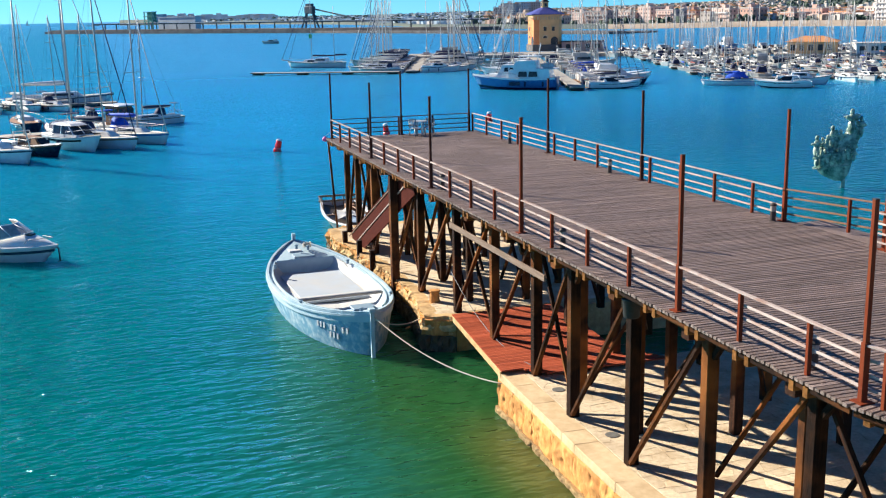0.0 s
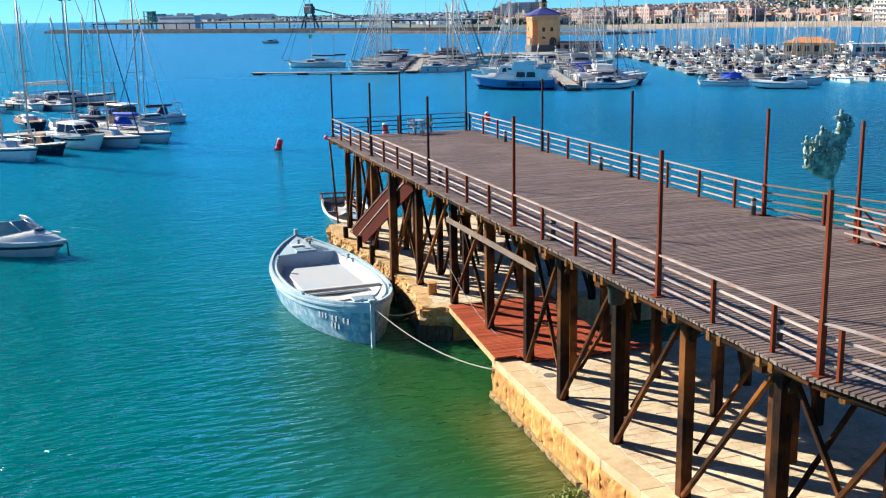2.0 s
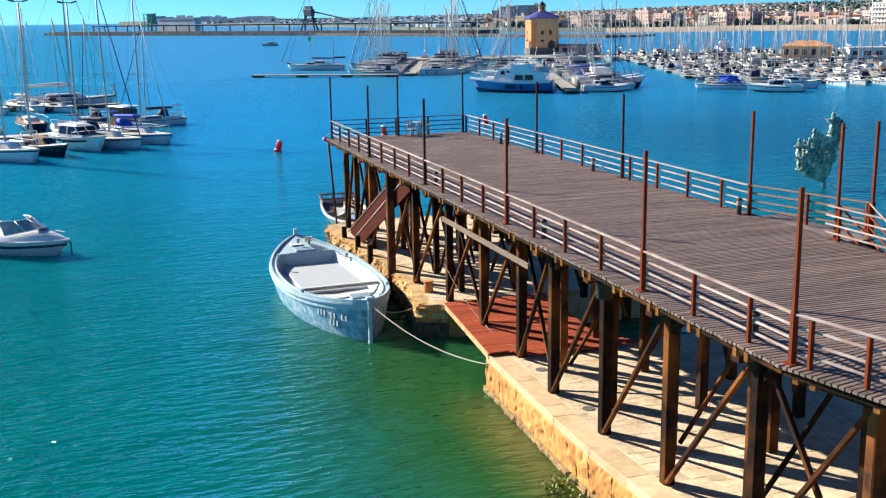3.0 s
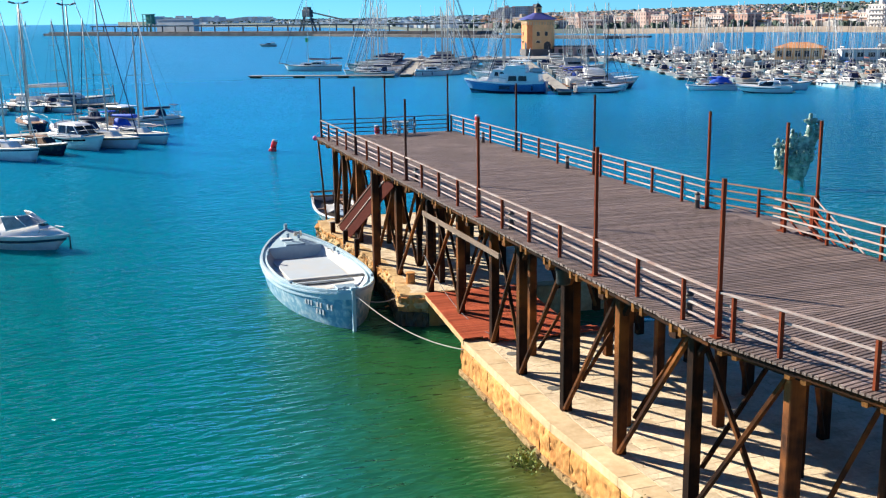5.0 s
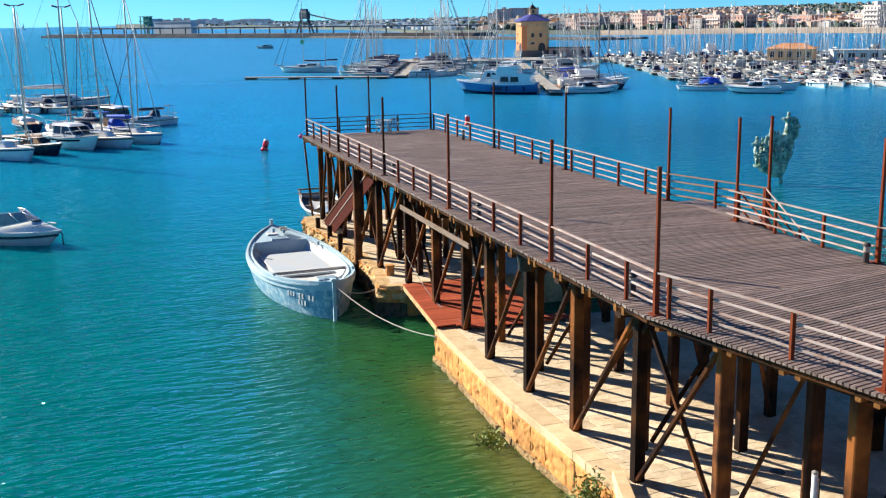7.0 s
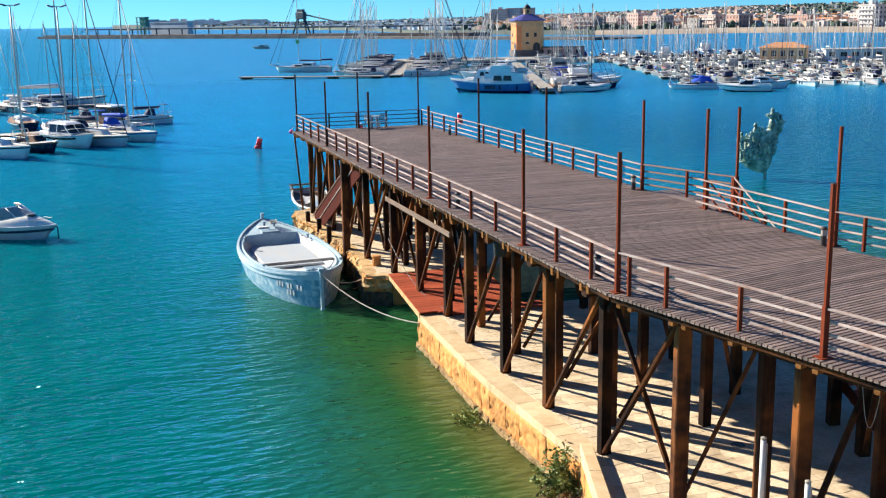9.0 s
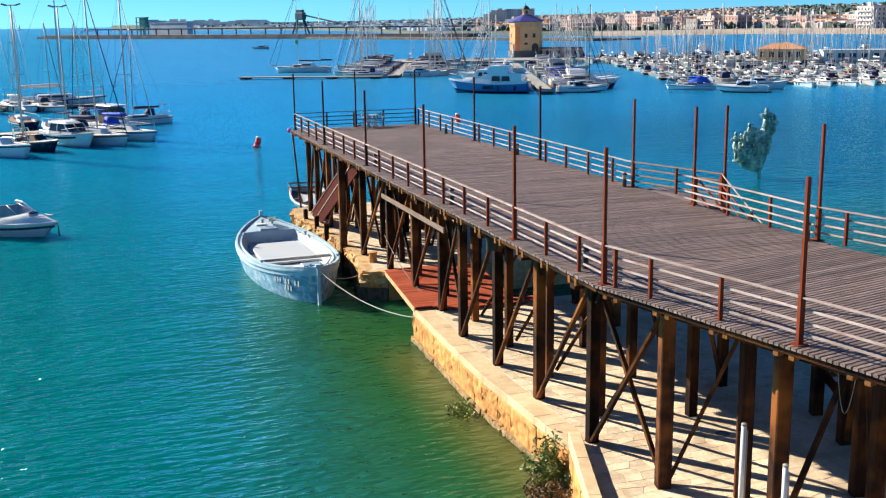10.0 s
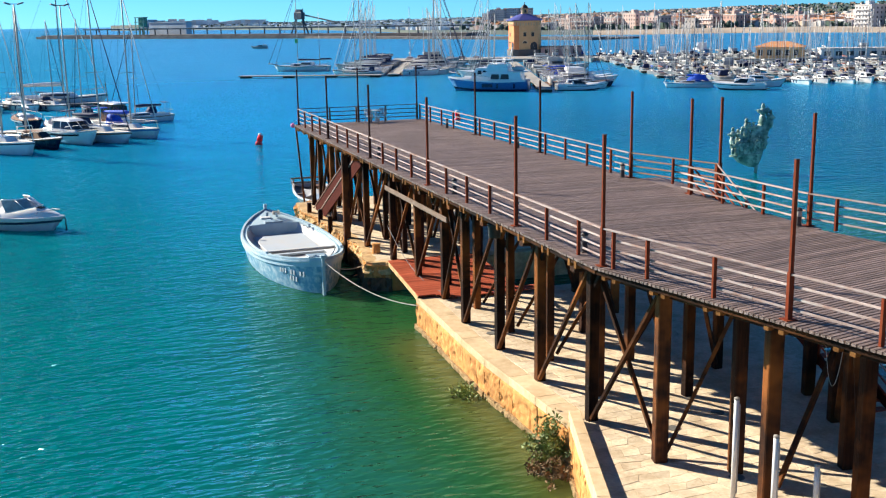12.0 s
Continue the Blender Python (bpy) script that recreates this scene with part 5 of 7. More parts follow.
# ---- bronze ship-shaped monument ----
def monument():
    """One plain mesh: a ship's prow of lumpy forms with upright shapes along its rail, on a post."""
    bm = bmesh.new()
    rnd = random.Random(5)

    def lump(p, r, sc=(1, 1, 1)):
        g = bmesh.ops.create_icosphere(bm, subdivisions=2, radius=r)["verts"]
        for v in g:
            v.co = Vector((v.co.x * sc[0], v.co.y * sc[1], v.co.z * sc[2])) * (1 + 0.18 * noise.noise(v.co * 5 + Vector(p))) + Vector(p)

    def column(p, h):
        r = h / 4.5
        lump((p[0], p[1], p[2] + h * 0.25), r * 0.85, (0.9, 0.8, 1.6))
        lump((p[0] + rnd.uniform(-0.05, 0.05), p[1], p[2] + h * 0.60), r * 0.75, (1, 0.75, 1.25))
        lump((p[0], p[1], p[2] + h * 0.88), r * 0.45, (1, 1, 1.2))
        for s in (1, -1):
            lump((p[0] + s * r * 0.8, p[1] - 0.08, p[2] + h * rnd.uniform(0.45, 0.75)), r * 0.3, (1.5, 1, rnd.uniform(0.8, 2.2)))

    # hull body: narrow at the keel, flaring to a raked prow
    rings = []
    for z, x0, x1, w in ((0.5, -0.2, 0.55, 0.10), (0.9, -1.0, 0.78, 0.30), (1.4, -1.5, 0.95, 0.42), (1.9, -1.5, 1.05, 0.42), (2.5, -1.0, 1.2, 0.28), (3.2, 0.2, 1.35, 0.24), (3.8, 0.6, 1.4, 0.16)):
        rings.append([bm.verts.new((x0 + (x1 - x0) * (0.5 - 0.5 * math.cos(k * math.pi / 8)), w * math.sin(k * math.pi / 8) * s, z + 0.05 * rnd.uniform(-1, 1)))
                      for s in (1, -1) for k in (range(9) if s == 1 else range(7, 0, -1))])
    for a, b in zip(rings, rings[1:]):
        for k in range(16):
            bm.faces.new((a[k], a[(k + 1) % 16], b[(k + 1) % 16], b[k]))
    bm.faces.new(rings[0][::-1])
    bm.faces.new(rings[-1])
    # large upright shapes in tiers, rising towards the prow
    for i in range(9):
        x = -1.5 + 2.8 * i / 8
        crest = 2.1 + 1.25 * (i / 8) ** 1.2
        column((x + rnd.uniform(-0.12, 0.12), -0.12 + rnd.uniform(-0.15, 0.25), crest + rnd.uniform(-0.25, 0.15)), rnd.uniform(1.0, 1.45))
        if i < 8:
            column((x + 0.15, -0.42, 1.35 + 0.7 * i / 8 + rnd.uniform(-0.1, 0.2)), rnd.uniform(0.8, 1.15))
            column((x + 0.15, 0.42, 1.35 + 0.7 * i / 8 + rnd.uniform(-0.1, 0.2)), rnd.uniform(0.8, 1.15))
    for x, z, h in ((-0.4, 2.75, 1.5), (0.85, 3.75, 1.65), (1.45, 3.55, 1.35)):
        column((x, -0.05, z), h)
    # reaching limbs, and a band along the side
    lump((0.55, -0.1, 4.85), 0.11, (2.6, 0.8, 0.8))
    lump((1.15, -0.1, 4.95), 0.1, (2.4, 0.8, 1.0))
    for k in range(14):
        for s in (1, -1):
            lump((-1.5 + 0.17 * k, s * 0.36, 1.3 + 0.02 * k), 0.1, (1.4, 1.2, 0.6))
    v = box(bm, -0.12, 0.12, -0.12, 0.12, -1.5, 0.6)
    bmesh.ops.translate(bm, vec=(0.5, 0, 0), verts=v)
    return solid("monument", bm, M["bronze"], "green bronze ship-shaped monument rising from the water", "statue", m=pose(38.3, 53.3, -0.02, 0, 0, -36) @ Matrix.Diagonal((1, 1, 1.05, 1)), smooth=False)


monument()


# ---- harbour: left pontoon ----
def pontoon(a, b, w, name="pontoon", label="low floating pontoon on dark floats", z=0.55):
    a, b = Vector((*a, 0)), Vector((*b, 0))
    d = (b - a).normalized()
    L = (b - a).length
    ob = thing(name, label, "pontoon", Matrix.Translation(a) @ Matrix((d, Vector((-d.y, d.x, 0)), Vector((0, 0, 1)))).transposed().to_4x4(), kind="structure")
    part("walkway", rounded(0, L, -w / 2, w / 2, z - 0.22, z, 0.03, 1), M["concrete"], ob)
    n = max(2, int(L / 8))
    for k in range(n):
        x = 0.4 + (L - 3) * k / max(n - 1, 1)
        part("float", rounded(x, x + 2.2, -w / 2 + 0.1, w / 2 - 0.1, -0.4, z - 0.23, 0.05, 1), M["rubber"], ob)
    part("fender_strip", rounded(0, L, -w / 2 - 0.05, -w / 2 - 0.005, z - 0.18, z - 0.06, 0.01, 1), M["teak"], ob)
    return ob


pontoon((-32, 113.0), (-9.5, 117.5), 2.6)
pontoon((-34, 158), (-9, 160), 2.6)
pontoon((21.4, 231.0), (51.2, 215.2), 2.4, label="low pale pontoon with dark floats, empty at its end")

B1 = sailboat(10.5, "gel_white", "white_cloth", 15.0, None, "navy", "white sailing yacht with a furled sail, moored bow out")
B2 = sailboat(12.0, "gel_white", "navy_cloth", 16.5, "navy_cloth", "navy", "white sailing yacht with a navy sprayhood")
B3 = sailboat(9.0, "gel_white", "blue_cloth", 13.0, "blue_cloth", "blue_hull", "white sailing yacht with a bright blue sail cover")
B4 = sailboat(11.0, "navy", "white_cloth", 15.0, None, "gel_white", "dark-hulled sailing yacht with teak deck", "black_mast")
B5 = sailboat(9.5, "gel_white", "navy_cloth", 13.5, "navy_cloth", "teak", "white sailing yacht with a dark sprayhood", "alu", 0.03)
P1 = motorboat(8.5, "gel_white", False, "navy", "white motor cruiser with a dark rubbing strake", tall=1.1)
P2 = motorboat(11.0, "gel_white", True, "gel_white", "white motor yacht with a flybridge")
P3 = motorboat(7.0, "gel_white", False, "teak", "small white motorboat with a canvas canopy", canvas="white_cloth")
P4 = motorboat(13.5, "blue_hull", True, "gel_white", "blue-hulled motor yacht with a white wheelhouse and flybridge", tall=1.15)
P5 = motorboat(7.5, "gel_white", False, "navy", "small white motorboat with a navy canopy", canvas="navy_cloth")
P6 = motorboat(6.5, "navy", False, "teak", "small dark-hulled motorboat with a teak wheelhouse", cabin="teak")
F1 = sailboat(10.5, "gel_grey", "white_cloth", 15.0, None, "navy", "white sailing yacht moored in the marina", lite=True, white="gel_grey")
F2 = sailboat(12.0, "gel_grey", "navy_cloth", 16.5, "navy_cloth", "navy", "white sailing yacht with navy canvas in the marina", lite=True, white="gel_grey")
F3 = sailboat(9.0, "gel_grey", "blue_cloth", 12.5, None, "navy", "white sailing yacht with blue sail cover in the marina", lite=True, white="gel_grey")
F4 = sailboat(9.5, "navy", "white_cloth", 13.0, None, "navy", "dark-hulled sailing yacht in the marina", lite=True, white="gel_grey")
F5 = motorboat(8.0, "gel_grey", False, "navy", "white motorboat in the marina", tall=1.1, lite=True, white="gel_grey")
F6 = motorboat(11.0, "gel_grey", True, "gel_grey", "white flybridge motor yacht in the marina", lite=True, white="gel_grey")
F7 = motorboat(6.5, "gel_grey", False, "teak", "small white motorboat with canvas canopy in the marina", canvas="white_cloth", lite=True, white="gel_grey")


def ketch():
    """A large two-masted yacht with dark sail covers."""
    ob = sailboat(14.5, "gel_white", "navy_cloth", 20.0, None, "rubber", "large white two-masted yacht with dark sail covers")
    tube("mizzen_mast", [(2.6, 0, 1.4), (2.5, 0, 15.0)], 0.09, M["alu"], ob, "", 8, 0.7)
    tube("mizzen_boom", [(2.5, 0, 2.9), (-0.8, 0, 3.0)], 0.06, M["alu"], ob)
    part("mizzen_cover", lathe([(0.05, 0), (0.2, 0.2), (0.2, 2.6), (0.06, 3.0)], 8), M["navy_cloth"], ob, "", aim((2.4, 0, 3.15), (-0.6, 0, 3.2)), smooth=True)
    tube("bowsprit", [(13.8, 0, 1.65), (16.4, 0, 2.0)], 0.09, M["teak"], ob)
    tube("jib_stay", [(16.3, 0, 2.0), (8.6, 0, 19.4)], 0.06, M["navy_cloth"], ob)
    part("deckhouse", tapered(4.2, 7.6, 1.5, 1.3, 1.3, 2.4, 0.5, 0.2, 0.15), M["gel_white"], ob)
    for s in (1, -1):
        part("deckhouse_window", side_window(s, 4.6, 7.2, 1.42, 1.75, 2.15), M["glass"], ob)
    part("pennant", boxed(8.2, 9.0, -0.01, 0.01, 7.2, 8.2), M["green_flag"], ob, "green pennant")
    return ob


def trawler():
    """A blue-hulled motor yacht: long white saloon, raised wheelhouse forward, flying bridge on top."""
    L, B = 14.0, 4.4
    ob = thing("motor_yacht", "blue-hulled motor yacht with white saloon, wheelhouse and flybridge", "motor yacht")
    rings = hull_loft(L, B, 1.75, transom=0.92, bow_rise=0.42, stern_rise=0.1, rake=0.2, full=0.5)
    part("hull", hull_bm(rings), M["blue_hull"], ob, smooth=True)
    part("deck", deck_bm(rings, 0.1, 0.35, 0.05), M["cream"], ob)
    bm, foot = bmesh.new(), bmesh.new()
    for s in (1, -1):
        rows = [[bm.verts.new((r[-1].x, s * max(r[-1].y - o, 0.0), r[-1].z + z)) for o, z in ((-0.05, -0.16), (-0.05, 0.1), (0.1, 0.1), (0.1, -0.16))] for r in rings]
        low = [[foot.verts.new((r[j].x, s * (r[j].y + 0.02), r[j].z)) for j in (1, 2)] for r in rings]
        for a, b in zip(rows, rows[1:]):
            for k in range(4):
                bm.faces.new((a[k], a[(k + 1) % 4], b[(k + 1) % 4], b[k]))
        for a, b in zip(low, low[1:]):
            foot.faces.new((a[0], b[0], b[1], a[1]))
    part("bulwark_cap", bm, M["gel_white"], ob)
    part("boot_top", foot, M["navy"], ob)
    house = part("saloon", tapered(0.9, 8.4, 1.85, 1.7, 1.5, 3.35, 0.6, 0.1, 0.12), M["gel_white"], ob)
    wheel = part("wheelhouse", tapered(6.2, 10.6, 1.6, 1.2, 1.6, 4.1, 1.5, 0.3, 0.2), M["gel_white"], ob)
    part("trunk_cabin", tapered(9.4, 12.4, 1.2, 0.7, 1.7, 2.6, 0.9, 0.1, 0.15), M["gel_white"], ob)
    for s in (1, -1):
        for x0, x1 in ((3.0, 4.55), (4.75, 6.3)):
            part("window", side_window(s, x0, x1, 1.8, 2.15, 3.0, 0.04), M["glass"], house)
        for x0, x1 in ((7.0, 7.9), (8.0, 8.8)):
            part("window", side_window(s, x0, x1, 1.44, 3.0, 3.65, 0.05), M["glass"], wheel)
        part("name_panel", boxed(5.9, 7.8, s * 2.19 - 0.02, s * 2.19 + 0.02, 0.75, 1.3), M["navy"], ob)
        tube("bow_rail", [(6.5, s * 2.1, 1.9), (6.6, s * 2.1, 2.6), (11.5, s * 1.4, 3.0), (14.4, 0, 3.4)], 0.03, M["steel"], ob)
        tube("flybridge_rail", [(1.2, s * 1.6, 3.4), (1.2, s * 1.6, 4.2), (4.2, s * 1.6, 4.25)], 0.03, M["steel"], ob)
    part("windscreen", tapered(9.05, 9.35, 1.05, 1.0, 3.0, 3.8, 0.35, -0.25, 0.05), M["glass"], wheel)
    part("bridge", tapered(3.2, 7.6, 1.6, 1.4, 3.35, 4.75, 0.9, 0.2, -0.02), M["gel_white"], ob)
    part("bridge_roof", rounded(2.8, 6.4, -1.5, 1.5, 5.4, 5.52, 0.05, 1), M["gel_white"], ob)
    for x in (3.1, 6.0):
        for s in (1, -1):
            tube("stanchion", [(x, s * 1.35, 4.6), (x, s * 1.35, 5.42)], 0.05, M["gel_white"], ob)
    part("overhang", rounded(0.0, 3.4, -1.95, 1.95, 3.36, 3.48, 0.03, 1), M["gel_white"], ob)
    tube("radar_mast", [(3.2, 0, 5.5), (2.8, 0, 7.6)], 0.07, M["gel_white"], ob)
    part("radar_dome", lathe([(0.1, 0), (0.35, 0.06), (0.35, 0.2), (0.1, 0.3)], 10), M["gel_white"], ob, "", pose(3.9, 0, 5.55))
    part("dinghy", lathe([(0.1, 0), (0.4, 0.4), (0.45, 1.6), (0.2, 2.4)], 10), M["grey_cover"], ob, "", aim((0.4, 0.2, 3.85), (2.7, 0.2, 3.9)), smooth=True)
    for x in (2.0, 5.0):
        part("fender", lathe([(0.03, 0), (0.16, 0.1), (0.16, 0.75), (0.03, 0.85)], 7), M["navy"], ob, "", pose(x, 2.32, 0.55), smooth=True)
    return ob


def sport_cruiser(label):
    """A low sleek cruiser: long camber of foredeck, raked dark screen, arch over the cockpit, dark hull line."""
    L, B, F = 10.5, 3.3, 1.25
    ob = thing("motorboat", label, "motorboat")
    rings = hull_loft(L, B, F, transom=0.9, bow_rise=0.28, rake=0.34, full=0.42, ns=18)
    part("hull", hull_bm(rings), M["gel_white"], ob, smooth=True)
    part("deck", deck_bm(rings, 0.06, 0.02, 0.42, 6), M["gel_white"], ob, smooth=True)
    part("cockpit", deck_bm(rings, 0.3, 0.5, 0.0, 0, 8), M["teak"], ob)
    line, foot = bmesh.new(), bmesh.new()
    for s in (1, -1):
        rows = [[line.verts.new((r[5].x, s * (r[5].y + 0.02), r[5].z - d)) for d in (-0.09, 0.07)] for r in rings[4:]]
        low = [[foot.verts.new((r[j].x, s * (r[j].y + 0.015), r[j].z)) for j in (1, 2)] for r in rings]
        for bmx, rr in ((line, rows), (foot, low)):
            for a, b in zip(rr, rr[1:]):
                bmx.faces.new((a[0], b[0], b[1], a[1]))
    part("hull_line", line, M["navy"], ob, "dark line along the topsides")
    part("boot_top", foot, M["navy"], ob)
    cabin = part("cabin", tapered(3.3, 7.6, 1.3, 0.9, F - 0.05, F + 0.75, 1.9, 0.1, 0.2), M["gel_white"], ob)
    part("windscreen", tapered(3.9, 6.7, 1.18, 0.95, F + 0.3, F + 1.12, 1.5, -0.2, 0.22), M["glass"], cabin, "raked dark windscreen", smooth=False)
    part("hardtop", tapered(2.2, 5.0, 1.12, 0.9, F + 1.12, F + 1.28, 0.5, 0.3, 0.1), M["gel_white"], ob)
    for s in (1, -1):
        tube("arch", [(1.9, s * 1.35, F), (2.6, s * 1.15, F + 1.2)], 0.09, M["gel_white"], ob)
        tube("bow_rail", [(5.6, s * 1.25, F + 0.2), (5.9, s * 1.2, F + 0.7), (9.0, s * 0.6, F + 0.95), (10.9, 0, F + 1.0)], 0.025, M["steel"], ob, "", 5)
        part("coaming", rounded(0.2, 3.6, s * 1.38 - 0.12, s * 1.38 + 0.12, F - 0.1, F + 0.3, 0.05, 1), M["gel_white"], ob)
        for k in range(3):
            part("porthole", boxed(5.2 + 0.8 * k, 5.55 + 0.8 * k, s * (1.52 - 0.12 * k) - 0.02, s * (1.52 - 0.12 * k) + 0.02, 0.92, 1.06), M["glass"], ob)
    part("sunbed", rounded(0.3, 1.8, -1.1, 1.1, F - 0.3, F - 0.02, 0.06, 1), M["cream"], ob)
    part("swim_platform", rounded(-0.7, 0.0, -1.3, 1.3, 0.2, 0.3, 0.03, 1), M["teak"], ob)
    return ob


def hardtop_cruiser():
    """A cabin cruiser with large dark windows all round under a white roof, dark foredeck and dark sheer band."""
    L, B, F = 8.8, 3.1, 1.3
    ob = thing("motorboat", "white cabin cruiser with dark windows all round and white roof", "motorboat")
    rings = hull_loft(L, B, F, transom=0.9, bow_rise=0.32, rake=0.3, full=0.45)
    part("hull", hull_bm(rings), M["gel_white"], ob, smooth=True)
    part("deck", deck_bm(rings, 0.05, 0.02, 0.22), M["rubber"], ob, "dark foredeck", smooth=True)
    band, rim = bmesh.new(), bmesh.new()
    for s in (1, -1):
        rows = [[band.verts.new((r[5].x, s * (r[5].y + 0.02), r[5].z + d)) for d in (0.08, -0.14)] for r in rings[2:12]]
        edge = [[rim.verts.new((r[-1].x, s * max(r[-1].y - o, 0.0), r[-1].z + z)) for o, z in ((-0.05, -0.08), (-0.05, 0.06), (0.14, 0.06), (0.14, -0.08))] for r in rings]
        for a, b in zip(rows, rows[1:]):
            band.faces.new((a[0], b[0], b[1], a[1]))
        for a, b in zip(edge, edge[1:]):
            for k in range(4):
                rim.faces.new((a[k], a[(k + 1) % 4], b[(k + 1) % 4], b[k]))
    part("hull_window", band, M["glass"], ob, "dark window band in the topsides")
    part("gunwale", rim, M["gel_white"], ob)
    house = part("house", tapered(2.0, 6.6, 1.3, 1.0, F, F + 0.42, 0.3, 0.0, 0.04), M["gel_white"], ob)
    part("glazing", tapered(2.1, 6.3, 1.24, 0.95, F + 0.4, F + 1.25, 1.25, 0.05, 0.16), M["glass"], house)
    part("roof", tapered(1.7, 5.35, 1.2, 0.95, F + 1.22, F + 1.42, 0.5, 0.1, 0.08), M["gel_white"], ob)
    for s in (1, -1):
        for x0, x1, dx in ((2.1, 2.15, 0.05), (3.7, 3.72, 0.0), (6.25, 5.1, 0.0)):
            bar("pillar", (x0, s * 1.23, F + 0.4), (x1 + dx, s * 1.1, F + 1.25), 0.08, 0.06, M["gel_white"], ob)
        tube("bow_rail", [(4.6, s * 1.35, F + 0.1), (4.8, s * 1.3, F + 0.65), (7.4, s * 0.7, F + 0.95), (9.2, 0, F + 1.0)], 0.025, M["steel"], ob, "", 5)
        part("coaming", rounded(0.1, 2.1, s * 1.28 - 0.1, s * 1.28 + 0.1, F - 0.05, F + 0.35, 0.05, 1), M["gel_white"], ob)
    tube("windscreen_bar", [(6.25, 0, F + 0.42), (5.05, 0, F + 1.27)], 0.04, M["gel_white"], ob, "", 5)
    part("cockpit", boxed(0.15, 1.9, -1.15, 1.15, F - 0.02, F + 0.05), M["teak"], ob)
    tube("aerial", [(2.2, 0.5, F + 1.4), (1.9, 0.5, F + 3.2)], 0.015, M["gel_white"], ob, "", 4)
    for k in (0.2, 0.42):
        part("fender", lathe([(0.03, 0), (0.14, 0.08), (0.14, 0.6), (0.03, 0.68)], 7), M["navy_cloth"], ob, "", pose(L * k, -B * 0.5 - 0.1, F * 0.3), smooth=True)
    return ob


def wheelhouse_boat():
    """A white launch with a tall varnished wheelhouse under a pale roof."""
    L, B, F = 8.0, 2.8, 1.1
    ob = thing("motorboat", "white launch with a tall varnished wooden wheelhouse", "motorboat")
    rings = hull_loft(L, B, F, transom=0.8, bow_rise=0.35, rake=0.18)
    part("hull", hull_bm(rings), M["gel_white"], ob, smooth=True)
    part("deck", deck_bm(rings, 0.06, 0.1, 0.08), M["cream"], ob)
    house = part("wheelhouse", tapered(2.2, 4.8, 1.05, 0.95, F - 0.05, F + 2.0, 0.25, 0.05, 0.06), M["teak"], ob)
    part("roof", rounded(1.8, 5.1, -1.15, 1.15, F + 1.98, F + 2.12, 0.05, 1), M["gel_white"], ob)
    for s in (1, -1):
        for k in range(3):
            part("window", side_window(s, 2.35 + 0.78 * k, 3.05 + 0.78 * k, 1.03 - 0.02 * k, F + 1.0, F + 1.75, 0.02), M["glass"], house)
        tube("rail", [(1.9, s * 1.2, F), (1.9, s * 1.2, F + 0.7), (0.2, s * 1.0, F + 0.7)], 0.025, M["steel"], ob, "", 5)
    for y in (-0.48, 0.48):
        part("front_window", boxed(4.72, 4.78, y - 0.4, y + 0.4, F + 1.0, F + 1.75), M["glass"], house)
    part("trunk", tapered(4.7, 6.4, 0.8, 0.5, F, F + 0.5, 0.4, 0.0, 0.1), M["gel_white"], ob)
    tube("mast", [(2.3, 0, F + 2.1), (2.1, 0, F + 4.4)], 0.05, M["teak"], ob)
    return ob


K1, K2 = ketch(), trawler()
P7, P8 = wheelhouse_boat(), hardtop_cruiser()
P9 = sport_cruiser("sleek white sport cruiser with raked dark windscreen")
F8 = sailboat(10.0, "gel_grey", "navy_cloth", 14.0, "navy_cloth", "navy", "grey-white sailing yacht with dark blue canvas in the marina", lite=True, white="gel_grey")
F9 = motorboat(7.5, "blue_hull", False, "teak", "small blue-hulled motorboat with dark canopy in the marina", canvas="navy_cloth", lite=True, white="gel_grey")
G1 = sailboat(9.5, "gel_grey", "red_cloth", 13.0, None, "navy", "white sailing yacht with faded red canvas in the marina", lite=True, white="gel_grey")
G2 = motorboat(8.0, "gel_grey", False, "teak", "white motorboat with a brown wooden cabin in the marina", cabin="teak", lite=True, white="gel_grey")
GROUP = "boats in the harbour"
FLEET = [B1, B2, B3, B4, B5, P1, P2, P3, P4, P5, P6, F1, F2, F3, F4, F5, F6, F7, F8, F9, P7, P8, P9, G1, G2]
for b in FLEET:
    tagged(b, group=GROUP)


def berth(kind, x, y, heading, s=1.0):
    """A copy with its stern at x, y and its bow along the heading (degrees from +x, to the left)."""
    ob = copy_thing(kind, pose(x, y, 0, 0, 0, heading))
    ob.scale = (s, s, s)
    return ob


def berth_bow(kind, L, bx, by, heading, s=1.0):
    h = radians(heading)
    return berth(kind, bx - L * s * math.cos(h), by - L * s * math.sin(h), heading, s)


# bows towards the open water of the basin
berth_bow(B1, 10.5, -17.8, 92.8, -54, 1.2)
berth_bow(P6, 6.5, -15.4, 96.8, -55, 1.25)
berth_bow(P8, 8.8, -11.9, 99.2, -60, 0.98)
berth_bow(P7, 8.0, -6.9, 112.0, -58, 1.05)
berth_bow(B5, 9.5, -8.3, 99.6, -54, 1.25)
berth_bow(B3, 9.0, -5.1, 102.9, -54, 1.25)
berth_bow(B2, 12.0, -22.0, 97.0, -54, 1.05)
berth(B5, -1.9, 127.6, 205, 0.95)
berth_bow(P5, 7.5, -13.8, 108.2, -70)
berth_bow(B4, 11.0, -24.0, 103.0, -72)
berth_bow(B1, 10.5, -9.6, 163.0, 3, 1.45)
berth_bow(B1, 10.5, -19.5, 152.0, -60)
berth_bow(B5, 9.5, -15.5, 150.0, -62)
berth_bow(B1, 10.5, -24.5, 150.5, -62)
berth_bow(P3, 7.0, -17.5, 121.5, 110)
